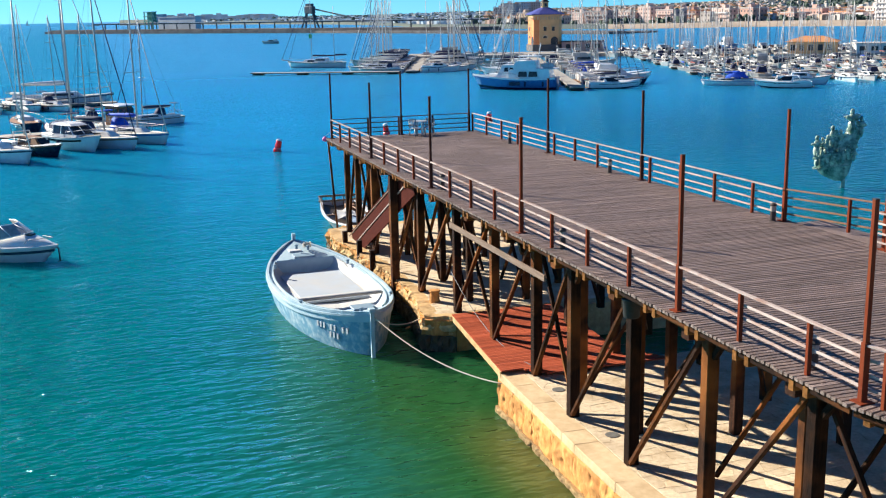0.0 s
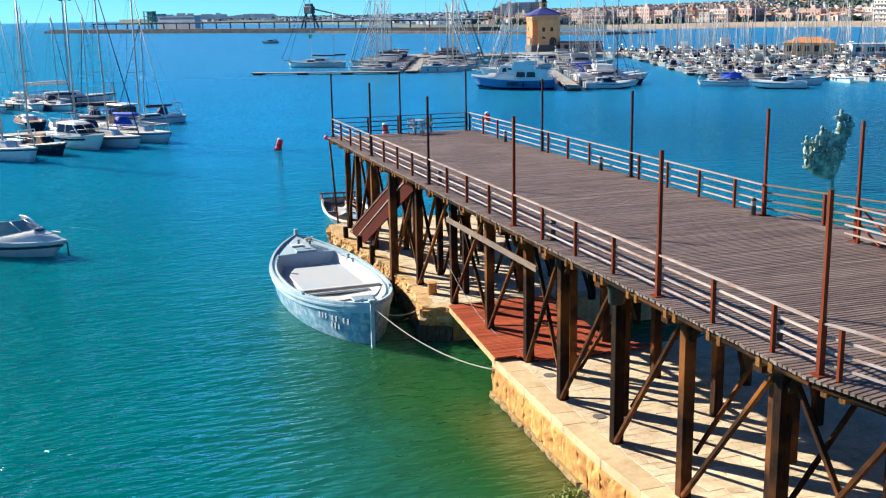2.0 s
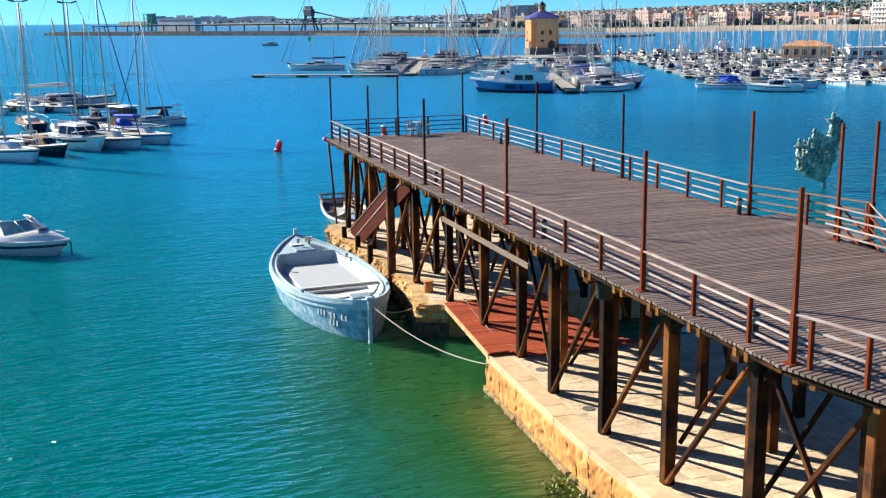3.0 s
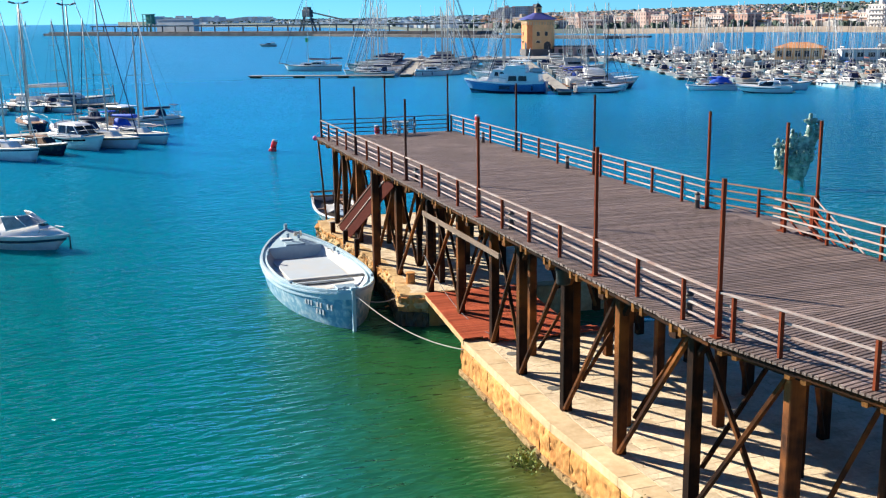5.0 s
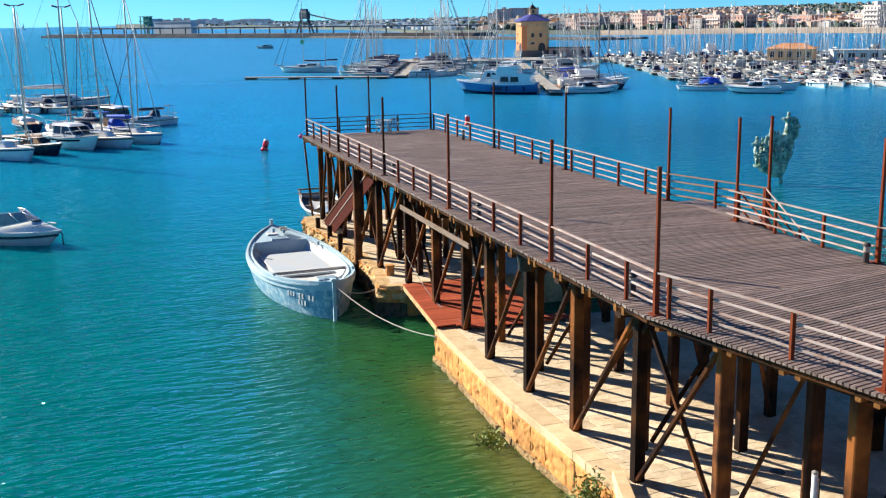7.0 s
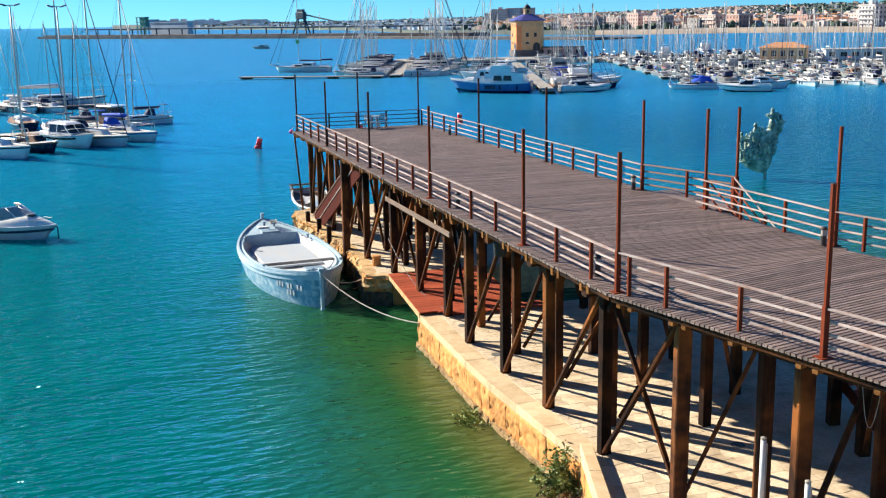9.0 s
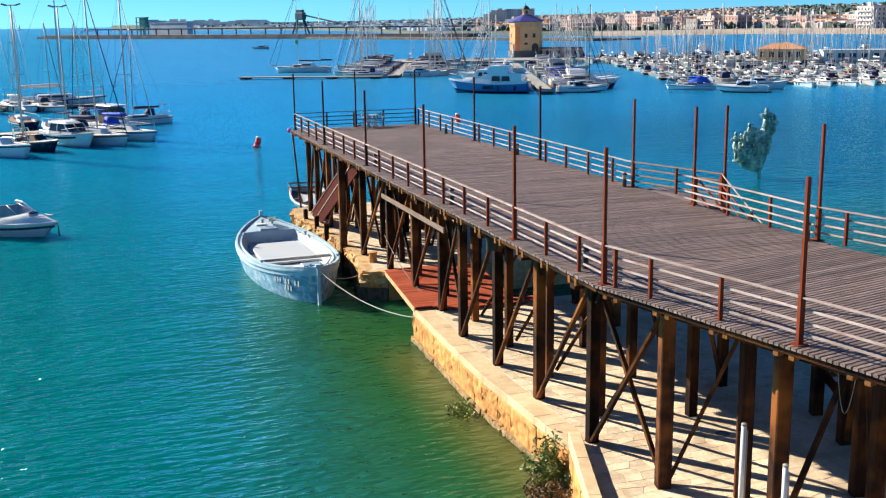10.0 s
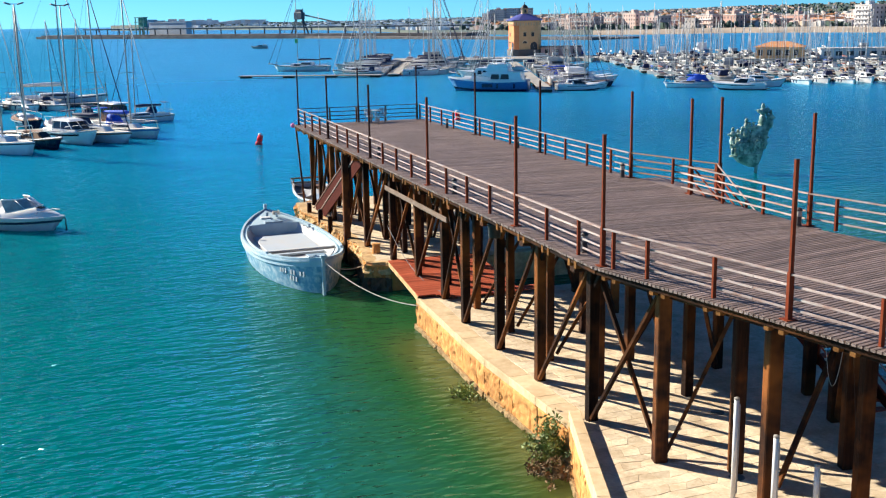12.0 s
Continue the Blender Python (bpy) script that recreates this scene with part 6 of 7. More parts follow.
berth_bow(B5, 9.5, -14.2, 131.5, 105)
berth_bow(B4, 11.0, -21.5, 134.0, 102)
berth_bow(B1, 10.5, -27.5, 133.0, 102)
berth_bow(B5, 9.5, -29.0, 170.0, 95)
# the near runabout
def runabout():
    """A cuddy boat: domed white foredeck, wrap-round screen in a pale frame, crumpled cover aft, navy sheer band."""
    L, B, F = 6.6, 2.7, 0.82
    ob = thing("motorboat", "white runabout with navy band, clear windscreen and crumpled pale cover", "motorboat", pose(-19.75, 53.75, 0, 0, 0, -38))
    rings = hull_loft(L, B, F, transom=0.9, bow_rise=0.18, rake=0.3, full=0.46, ns=20, nu=8)
    part("hull", hull_bm(rings), M["gel_white"], ob, smooth=True)
    bm, cap = bmesh.new(), bmesh.new()
    for s in (1, -1):
        rows = [[bm.verts.new((r[6].x, s * (r[6].y + 0.03), r[6].z - d)) for d in (-0.05, 0.10)] for r in rings]
        edge = [[cap.verts.new((r[-1].x, s * max(r[-1].y - o, 0.0), r[-1].z + z)) for o, z in ((-0.05, -0.03), (-0.05, 0.05), (0.12, 0.07), (0.12, -0.03))] for r in rings]
        for a, b in zip(rows, rows[1:]):
            bm.faces.new((a[0], b[0], b[1], a[1]))
        for a, b in zip(edge, edge[1:]):
            for k in range(4):
                cap.faces.new((a[k], a[(k + 1) % 4], b[(k + 1) % 4], b[k]))
    part("hull_band", bm, M["navy"], ob, "navy band below the sheer")
    part("gunwale", cap, M["gel_white"], ob)
    # foredeck: rises in a smooth dome from the gunwale
    dome = bmesh.new()
    rows = []
    for i, r in enumerate(rings[8:]):
        t = r[-1]
        rise = 0.80 * (1 - (i / 12) ** 2.6)
        rows.append([dome.verts.new((t.x, max(t.y - 0.06, 0.004) * k, t.z + rise * (1 - abs(k) ** 2.6))) for k in (-1, -0.85, -0.6, -0.3, 0, 0.3, 0.6, 0.85, 1)])
    for a, b in zip(rows, rows[1:]):
        for k in range(8):
            dome.faces.new((a[k], a[k + 1], b[k + 1], b[k]))
    deck = part("foredeck", dome, M["gel_white"], ob, "domed white foredeck", smooth=True)
    part("deck_hatch", rounded(5.0, 5.4, -0.22, 0.22, 1.42, 1.52, 0.03, 1), M["glass"], deck)
    # wrap-round screen
    pane, base, top = bmesh.new(), [], []
    for k in range(13):
        a = math.pi * (k / 12 - 0.5)
        base.append(Vector((3.4 + 1.75 * math.cos(a), 1.12 * math.sin(a), 1.22 + 0.34 * math.cos(a))))
        top.append(Vector((3.0 + 1.15 * math.cos(a), 1.0 * math.sin(a), 2.0)))
    lo, hi = [pane.verts.new(p) for p in base], [pane.verts.new(p) for p in top]
    for k in range(12):
        pane.faces.new((lo[k], lo[k + 1], hi[k + 1], hi[k]))
    screen = part("windscreen", pane, M["screen"], ob, "smoky wrap-round windscreen", smooth=True)
    tube("screen_frame", top, 0.035, M["gel_white"], screen)
    tube("screen_foot", base, 0.035, M["gel_white"], screen)
    for k in (3, 6, 9):
        tube("screen_bar", [base[k], top[k]], 0.028, M["gel_white"], screen)
    bm = bmesh.new()
    g = [[bm.verts.new((0.2 + 0.28 * i, -1.1 + 0.2 * j, 1.05 + 0.75 * math.sin(math.pi * (i + 1) / 13) * (1 - ((j - 5.5) / 6.4) ** 2) + 0.12 * noise.noise(Vector((i * 0.9, j * 0.8, 4))))) for j in range(12)] for i in range(10)]
    for r0, r1 in zip(g, g[1:]):
        for j in range(11):
            bm.faces.new((r0[j], r0[j + 1], r1[j + 1], r1[j]))
    part("tarpaulin", bm, M["grey_cover"], ob, "crumpled grey-beige cover", smooth=True)
    tube("folded_bimini", [(0.2, -1.0, 1.75), (1.2, -0.95, 1.9), (2.2, -0.85, 2.0)], 0.10, M["rubber"], ob, "folded black canopy")
    tube("bimini_frame", [(0.5, -1.15, 1.15), (0.9, -1.1, 2.2), (0.2, -0.6, 2.6)], 0.025, M["wire"], ob)
    tube("bow_rail", [(5.3, -0.7, 1.0), (5.5, -0.65, 1.3), (6.7, 0, 1.4), (5.5, 0.65, 1.3), (5.3, 0.7, 1.0)], 0.02, M["steel"], ob)
    tube("anchor", [(6.7, 0, 1.0), (7.0, 0.02, 0.8), (7.0, 0.05, 0.1)], 0.05, M["wire"], ob)
    part("outboard", rounded(-0.5, -0.05, -0.22, 0.22, 0.1, 1.2, 0.08, 1), M["rubber"], ob)
    return ob


runabout()
berth_bow(P5, 7.5, -18.9, 48.0, -27, 0.8)


def floodlight_mast(x, y, h):
    ob = thing("floodlight_mast", "tall harbour mast with two floodlights", "lamp", pose(x, y, 0.4, 0, 0, 15), "harbour light masts")
    tube("pole", [(0, 0, 0), (0, 0, h)], 0.13, M["alu"], ob, "", 8, 0.6)
    tube("crossbar", [(-0.7, 0, h), (0.7, 0, h)], 0.05, M["wire"], ob, "", 6)
    for s in (-1, 1):
        part("floodlight", rounded(s * 0.75 - 0.35, s * 0.75 + 0.35, -0.3, 0.3, h - 0.02, h + 0.14, 0.03, 1), M["wire"], ob, "", Matrix.Translation((s * 0.75, 0, h)) @ Matrix.Rotation(s * -0.3, 4, "Y") @ Matrix.Translation((-s * 0.75, 0, -h)))


floodlight_mast(-14.6, 116.2, 14.6)
floodlight_mast(-19.6, 115.2, 14.8)


# ---- main marina ----
D_UP = Vector((0.33, 0.944, 0))      # along the piers
D_ACROSS = Vector((0.944, -0.33, 0))  # along the rows
rnd = random.Random(21)
ANG_UP = math.degrees(math.atan2(D_UP.y, D_UP.x))
ANG_AC = math.degrees(math.atan2(D_ACROSS.y, D_ACROSS.x))
NEAR = [B1, B1, B5, B2, B1, B5, P1, P2, P3, P5, P1, P3, B3, P2, B5, B4]
MIX = [F1, F2, F1, F3, F1, F5, F8, F6, F7, F1, F2, F5, F4, F7, F8, F9, F1, F8, G1, G2, F4]

# the white pier with boats on both sides, towards the tower
pontoon((62.3, 148.5), (100.5, 258.0), 2.3, label="pale concrete pier lined with moored boats", z=0.7)
K2.matrix_world = pose(61.2, 154.0, 0, 0, 0, 145)
tagged(K2, group=GROUP)
berth_bow(P9, 10.5, 73.4, 149.3, -22, 0.76)
for k in range(24):
    base = Vector((62.3, 148.5, 0)) + D_UP * (9 + 4.2 * k)
    for s in (1, -1):
        kind = rnd.choice(NEAR if k < 11 else MIX)
        p = base + D_ACROSS * s * 2.3
        berth(kind, p.x, p.y, ANG_AC + (0 if s > 0 else 180) + rnd.uniform(-5, 5), rnd.uniform(0.85, 1.15))

# the rows on the landward side, each on its own pontoon
for r in range(7):
    s = Vector((88.0, 150.5, 0)) + D_UP * (8 + 20.0 * r) + D_ACROSS * 2
    e = s + D_ACROSS * (92 - 2 * r)
    pontoon((s.x, s.y), (e.x, e.y), 2.2, label="floating pontoon between rows of moored boats")
    n = 23
    for k in range(n):
        q = s.lerp(e, (k + 0.5) / n)
        for side in (-1, 1):
            if rnd.random() < 0.07 or (r == 0 and side < 0 and k < 5):
                continue
            kind = rnd.choice(NEAR if r == 0 and side < 0 else MIX)
            p = q + D_UP * side * 1.5
            if abs((p - Vector((175, 219, 0))).dot(Vector((0.826, -0.563, 0)))) < 30 and abs((p - Vector((175, 219, 0))).dot(Vector((0.563, 0.826, 0)))) < 15:
                continue    # the office's quay lies here
            berth(kind, p.x, p.y, ANG_UP + (0 if side > 0 else 180) + rnd.uniform(-4, 4), rnd.uniform(0.68, 0.95))
# the front line: a covered sailboat, a motor yacht and a blue launch lying alongside
front = berth_bow(B3, 9.0, 85.6, 149.2, 148, 0.95)
bm = bmesh.new()
g = [[bm.verts.new((1.0 + 0.36 * i, -1.2 + 0.24 * j, 1.2 + (1.3 * math.sin(math.pi * (i + 0.6) / 12.5) + 0.3 * noise.noise(Vector((i * 0.7, j * 0.7, 1)))) * (1 - ((j - 5) / 5.6) ** 2))) for j in range(11)] for i in range(12)]
for r0, r1 in zip(g, g[1:]):
    for j in range(10):
        bm.faces.new((r0[j], r0[j + 1], r1[j + 1], r1[j]))
part("boat_cover", bm, M["blue_cloth"], front, "crumpled bright blue boat cover", smooth=True)
berth(P9, 96.6, 134.6, 148, 0.8)
berth_bow(P1, 8.5, 103.8, 139.6, -32, 1.0)

# middle group behind the empty pontoon
K1.matrix_world = pose(47.2, 252.0, 0, 0, 0, 151)
tagged(K1, group=GROUP)
pontoon((54.0, 216.0), (77.0, 283.0), 2.8, label="floating pontoon crowded with sailing yachts")
for k in range(19):
    base = Vector((54.0, 216.0, 0)) + D_UP * (3 + 3.6 * k)
    for s in (1, -1):
        kind = rnd.choice([B1, B2, B5, B1, B5, B4, B1, P1] if k < 4 else [F1, F2, F1, F2, F1, F4, F6])
        p = base + D_ACROSS * s * 1.9
        berth(kind, p.x, p.y, ANG_AC + (0 if s > 0 else 180) + rnd.uniform(-6, 6), rnd.uniform(0.95, 1.25))
for k in range(6):
    base = Vector((80.0, 290.0, 0)) + D_ACROSS * (4 * k)
    berth(rnd.choice([F1, F2, F1, F6]), base.x, base.y, ANG_UP + rnd.uniform(-3, 3), rnd.uniform(0.95, 1.15))

# craft under way on the open water
berth(F7, 72.0, 504.0, 160, 1.2)
yacht = thing("sailing_dinghy", "small white sailing boat under sail far out at sea", "sailboat", pose(-188, 3200, 0, 0, 0, 20))
part("hull", hull_bm(hull_loft(12, 3.6, 1.2)), M["gel_white"], yacht, smooth=True)
tube("mast", [(6, 0, 1), (6, 0, 17)], 0.12, M["alu"], yacht)
part("sail", prism([(5.8, 2.0), (0.3, 2.2), (5.8, 16.5)], -0.03, 0.03), M["white_cloth"], yacht, "", Matrix.Rotation(math.pi / 2, 4, "X"))

# the mole that carries the tower
mole_a = Vector((72.0, 283.0, 0))
mole_b = mole_a + D_ACROSS * 190
bm = boxed(0, 190, 0, 20, -2, 0.9)
mm = along((mole_a.x, mole_a.y), (mole_b.x, mole_b.y))
solid("mole", bm, M["concrete"], "concrete mole across the marina", "mole", "structure", m=mm)
for k in range(30):
    p = mole_a + D_ACROSS * (48 + 4.6 * k)
    kind = rnd.choice([F5, F6, F7, F1, F1, F7])
    berth(kind, p.x, p.y, ANG_UP + 180 + rnd.uniform(-3, 3), rnd.uniform(0.8, 1.1))

for k, b in enumerate(FLEET):
    p = mole_a + D_ACROSS * (46 + 6.3 * k) + D_UP * 22
    b.matrix_world = pose(p.x, p.y, 0, 0, 0, ANG_UP)


def tower():
    ob = thing("harbour_tower", "square orange and sand tower with chamfered corners and blue roof", "tower", Matrix.Translation((119, 294, 0.9)) @ pose(0, 0, 0, 0, 0, -6))
    h, c = 4.35, 1.3
    pts = [(h, -h + c), (h, h - c), (h - c, h), (-h + c, h), (-h, h - c), (-h, -h + c), (-h + c, -h), (h - c, -h)]
    for k in range(8):
        a, b = Vector((*pts[k], 0)), Vector((*pts[(k + 1) % 8], 0))
        w = (b - a).length
        m = along((a.x, a.y), (b.x, b.y))
        wall = part("wall", boxed(0, w, 0, 0.35, 0, 10.9), M["orange_wall" if k in (3, 4, 5) else "sand_wall"], ob, "", m)
        part("frieze", boxed(0, w, -0.12, 0.0, 10.2, 10.7), M["sand_wall"], wall)
        n = 7 if w > 3 else 2
        for q in range(n):
            x = w * (q + 0.5) / n
            part("crenel", boxed(x - 0.22, x + 0.22, -0.16, 0, 9.3, 10.2), M["coping"], wall)
        if w < 3:
            continue
        for x in (w * 0.3,) if k != 6 else (w * 0.3, w * 0.72):
            part("window", boxed(x - 0.45, x + 0.45, -0.03, 0.02, 6.0, 7.2), M["dark_hole"], wall)
            part("window_hood", boxed(x - 0.65, x + 0.65, -0.2, 0.0, 7.2, 7.4), M["coping"], wall)
        arch = [(0.95 * math.cos(math.pi * j / 8), 0.95 * math.sin(math.pi * j / 8)) for j in range(9)]
        ring = arch + [(x * 0.72, y * 0.72) for x, y in arch[::-1]]
        part("niche", prism(arch, -0.03, 0.03), M["dark_hole"], wall, "", Matrix.Translation((w * 0.3, -0.01, 3.9)) @ Matrix.Rotation(math.pi / 2, 4, "X"))
        part("niche_arch", prism(ring, -0.02, 0.14), M["coping"], wall, "", Matrix.Translation((w * 0.3, -0.02, 3.9)) @ Matrix.Rotation(math.pi / 2, 4, "X"))
        part("doorway", prism([(-1.1, -1.6)] + [(-1.1 * math.cos(math.pi * j / 8), 1.1 * math.sin(math.pi * j / 8)) for j in range(9)] + [(1.1, -1.6)], -0.03, 0.03), M["dark_hole"], wall, "",
             Matrix.Translation((w * 0.78, -0.02, 3.2)) @ Matrix.Rotation(math.pi / 2, 4, "X"))
    part("plinth", prism([(x * 1.1, y * 1.1) for x, y in pts], 0, 2.0), M["rock"], ob)
    bm = bmesh.new()
    lo = [bm.verts.new((x * 1.17, y * 1.17, 10.8)) for x, y in pts]
    mid = [bm.verts.new((x * 1.17, y * 1.17, 11.0)) for x, y in pts]
    hi = [bm.verts.new((x * 0.26, y * 0.26, 12.9)) for x, y in pts]
    bm.faces.new(lo[::-1])
    bm.faces.new(hi)
    for p, q in ((lo, mid), (mid, hi)):
        for k in range(8):
            bm.faces.new((p[k], p[(k + 1) % 8], q[(k + 1) % 8], q[k]))
    part("roof", bm, M["blue_roof"], ob)
    lant = part("lantern", prism([(x * 0.22, y * 0.22) for x, y in pts], 12.9, 14.5), M["sand_wall"], ob)
    part("lantern_roof", lathe([(1.5, 14.5), (1.25, 14.7), (0.7, 15.4), (0.15, 15.8), (0.05, 16.5)], 8), M["rubber"], lant)
    for k in range(4):
        part("lantern_window", boxed(0.93, 1.0, -0.35, 0.35, 13.2, 14.2), M["dark_hole"], lant, "", Matrix.Rotation(k * math.pi / 2, 4, "Z"))
    return ob


tower()
annex = thing("harbour_annex", "low brown stone building beside the harbour tower", "building", along((122.0, 288.0), (134.0, 283.0)) @ pose(0, 0, 0.9))
part("wall", boxed(0, 12.5, 0, 6, 0, 2.6), M["wall_brick"], annex)
part("roof", boxed(-0.3, 12.8, -0.3, 6.3, 2.6, 2.9), M["rock"], annex)
for k in range(4):
    part("window", boxed(1.2 + 2.9 * k, 2.6 + 2.9 * k, -0.03, 0.02, 0.8, 2.0), M["dark_hole"], annex)


def low_building():
    ob = thing("harbour_office", "low orange building with a terracotta hipped roof", "building", along((157.0, 226.0), (167.5, 216.0)) @ pose(0, 0, 0.9))
    part("wall", boxed(0, 11.6, 0, 7, 0, 3.0), M["sand_wall"], ob)
    bm = bmesh.new()
    lo = [bm.verts.new(p) for p in ((-0.8, -0.8, 3.0), (12.4, -0.8, 3.0), (12.4, 7.8, 3.0), (-0.8, 7.8, 3.0))]
    hi = [bm.verts.new(p) for p in ((3.4, 3.5, 4.4), (8.2, 3.5, 4.4))]
    for f in ((lo[0], lo[1], hi[1], hi[0]), (lo[1], lo[2], hi[1]), (lo[2], lo[3], hi[0], hi[1]), (lo[3], lo[0], hi[0])):
        bm.faces.new(f)
    bm.faces.new(lo[::-1])
    part("roof", bm, M["tile_roof"], ob)
    for k in range(5):
        part("window", boxed(0.7 + 2.25 * k, 1.9 + 2.25 * k, -0.03, 0.02, 0.8, 2.3), M["dark_hole"], ob)
    return ob


low_building()
hut = thing("harbour_shed", "long white harbour shed on the mole", "building", along((169.5, 215.2), (190.0, 203.5)) @ pose(0, 0, 0.9))
part("wall", boxed(0, 17, 0, 6, 0, 2.4), M["wall_white"], hut)
part("roof", boxed(-0.3, 17.3, -0.3, 6.3, 2.4, 2.65), M["wall_cream"], hut)
for k in range(6):
    part("window", boxed(0.8 + 2.8 * k, 2.4 + 2.8 * k, -0.03, 0.02, 0.7, 1.8), M["dark_hole"], hut)

solid("office_quay", boxed(-3, 42, -3, 11, -2, 0.9), M["concrete"], "concrete quay under the harbour office", "quay", "structure", m=along((157.0, 226.0), (190.0, 203.5)))

# ---- salt-loading breakwater ----
bw_a, bw_b = Vector((-56, 1092, 0)), Vector((190, 715, 0))
ln = (bw_b - bw_a).length + 70
bm_m = along((bw_a.x, bw_a.y), (bw_b.x, bw_b.y))
solid("breakwater", boxed(0, ln, 0, 26, -2, 2.2), M["rock"], "long dark stone breakwater", "breakwater", "structure", m=bm_m)
solid("breakwater_parapet", boxed(6, ln, 2, 24, 2.2, 3.4), M["rock"], "brown parapet wall along the breakwater", "breakwater", "structure", m=bm_m)
gal = thing("conveyor_gallery", "long dark conveyor gallery on thin trestles above the breakwater", "conveyor", bm_m)
part("gallery", boxed(66, ln, 9, 10.6, 7.7, 8.7), M["grey_steel"], gal)
part("gallery_roof", boxed(65, ln, 8.8, 10.8, 8.7, 9.0), M["shed_grey"], gal)
for k in range(24):
    part("trestle", boxed(68 + 17.5 * k, 68.5 + 17.5 * k, 9.2, 10.2, 3.4, 7.7), M["grey_steel"], gal)
shed = thing("loading_tower", "green open-framed transfer tower on the breakwater", "building", bm_m)
for x in (150.5, 156.2, 162.0):
    for y in (6, 9.5):
        part("post", boxed(x, x + 0.7, y, y + 0.7, 3.4, 18.2), M["green_steel"], shed)
for z in (10.0, 14.0, 18.0):
    part("floor", boxed(150, 163.2, 5.6, 10.6, z, z + 0.6), M["green_steel"], shed)
part("panel", boxed(151, 162.2, 9.0, 9.4, 10.6, 18.0), M["green_steel"], shed)
ware = thing("warehouse", "long low grey warehouse behind the breakwater, paled for haze", "building", bm_m)
part("wall", boxed(142, 194, 27, 33, 0, 13.2), M["shed_grey"], ware)
part("roof", boxed(141.5, 194.5, 26.6, 33.4, 13.2, 13.8), M["shed_grey"], ware)
loader = thing("ship_loader", "dark steel ship loader with a long boom on the breakwater", "crane", bm_m)
lx = 349
for sx, x1 in ((-3.5, 1.2), (11.0, 6.4)):
    for y in (8, 12):
        bar("leg", (lx + sx, y, 3.4), (lx + x1, 10, 17.0), 1.0, 1.0, M["grey_steel"], loader)
part("platform", boxed(lx - 2.2, lx + 9.8, 8, 12, 9.5, 10.4), M["grey_steel"], loader)
part("house", rounded(lx - 0.6, lx + 8.2, 8, 12, 14.0, 19.5, 0.5, 1), M["grey_steel"], loader)
part("cap", boxed(lx + 0.6, lx + 6.6, 8.6, 11.4, 19.5, 21.5), M["grey_steel"], loader)
bar("boom", (lx + 5, 10, 18.0), (lx + 46, 10, 11.0), 0.9, 1.0, M["grey_steel"], loader)
low_mole = along((166, 725), (238, 538))
solid("inner_breakwater", boxed(-60, 230, 0, 14, -2, 1.5), M["rock"], "low inner breakwater of dark stone", "breakwater", "structure", m=low_mole)
solid("inner_quay", boxed(-60, 230, 14, 40, -2, 1.0), M["rock"], "brown stone strip behind the breakwater", "quay", "structure", m=low_mole)

# ---- far shore and town ----


def land_height(x, y):
    """Ground that climbs slowly inland."""
    d = math.hypot(x + 11, y + 10)
    az = math.degrees(math.atan2(x + 11, y + 10))
    base = 1.2 + max(0.0, (d - 700)) * (0.0028 + 0.0045 * max(0.0, min(1.0, (az - 14) / 14)))
    hill = 15 * math.exp(-((az - 40) / 9.0) ** 2) * max(0, min(1, (d - 1400) / 1400))
    return base + hill + 3 * noise.noise(Vector((x * 0.004, y * 0.004, 0))) * min(1, d / 2000)


bm = bmesh.new()
rows = []
for i in range(60):
    az = radians(1.3 + 63 * i / 59)
    # distance at which the coast begins on this bearing
    deg = math.degrees(az)
    start = np.interp(deg, (-3.5, 0, 6, 12, 17, 22, 26, 30, 34, 38, 42, 50, 65), (2900, 2400, 2000, 1500, 960, 800, 745, 740, 755, 735, 700, 620, 520))
    row = []
    for j in range(26):
        d = start * (1 + 0.0) + (3600 - start) * (j / 25) ** 1.7
        x, y = -11 + d * math.sin(az), -10 + d * math.cos(az)
        row.append(bm.verts.new((x, y, -1.0 if j == 0 else (0.8 if j == 1 else land_height(x, y)))))
    rows.append(row)
for a, b in zip(rows, rows[1:]):
    for j in range(25):
        bm.faces.new((a[j], a[j + 1], b[j + 1], b[j]))
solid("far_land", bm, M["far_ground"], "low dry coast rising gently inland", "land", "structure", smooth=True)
bm = bmesh.new()
rows = []
for i in range(40):
    az = 26.5 + 35 * i / 39
    start = np.interp(az, (22, 26, 30, 34, 38, 42, 50, 65), (800, 745, 740, 755, 735, 700, 620, 520))
    rows.append([bm.verts.new((-11 + d * math.sin(radians(az)), -10 + d * math.cos(radians(az)), z)) for d, z in [(start - 12, -0.4)] + [(start + q, land_height(-11 + (start + q) * math.sin(radians(az)), -10 + (start + q) * math.cos(radians(az))) + 0.5) for q in (6, 25, 45, 70)]])
for a, b in zip(rows, rows[1:]):
    for j in range(4):
        bm.faces.new((a[j], a[j + 1], b[j + 1], b[j]))
solid("beach", bm, M["sand"], "strip of pale beach sand along the far shore", "beach", "structure", smooth=True)

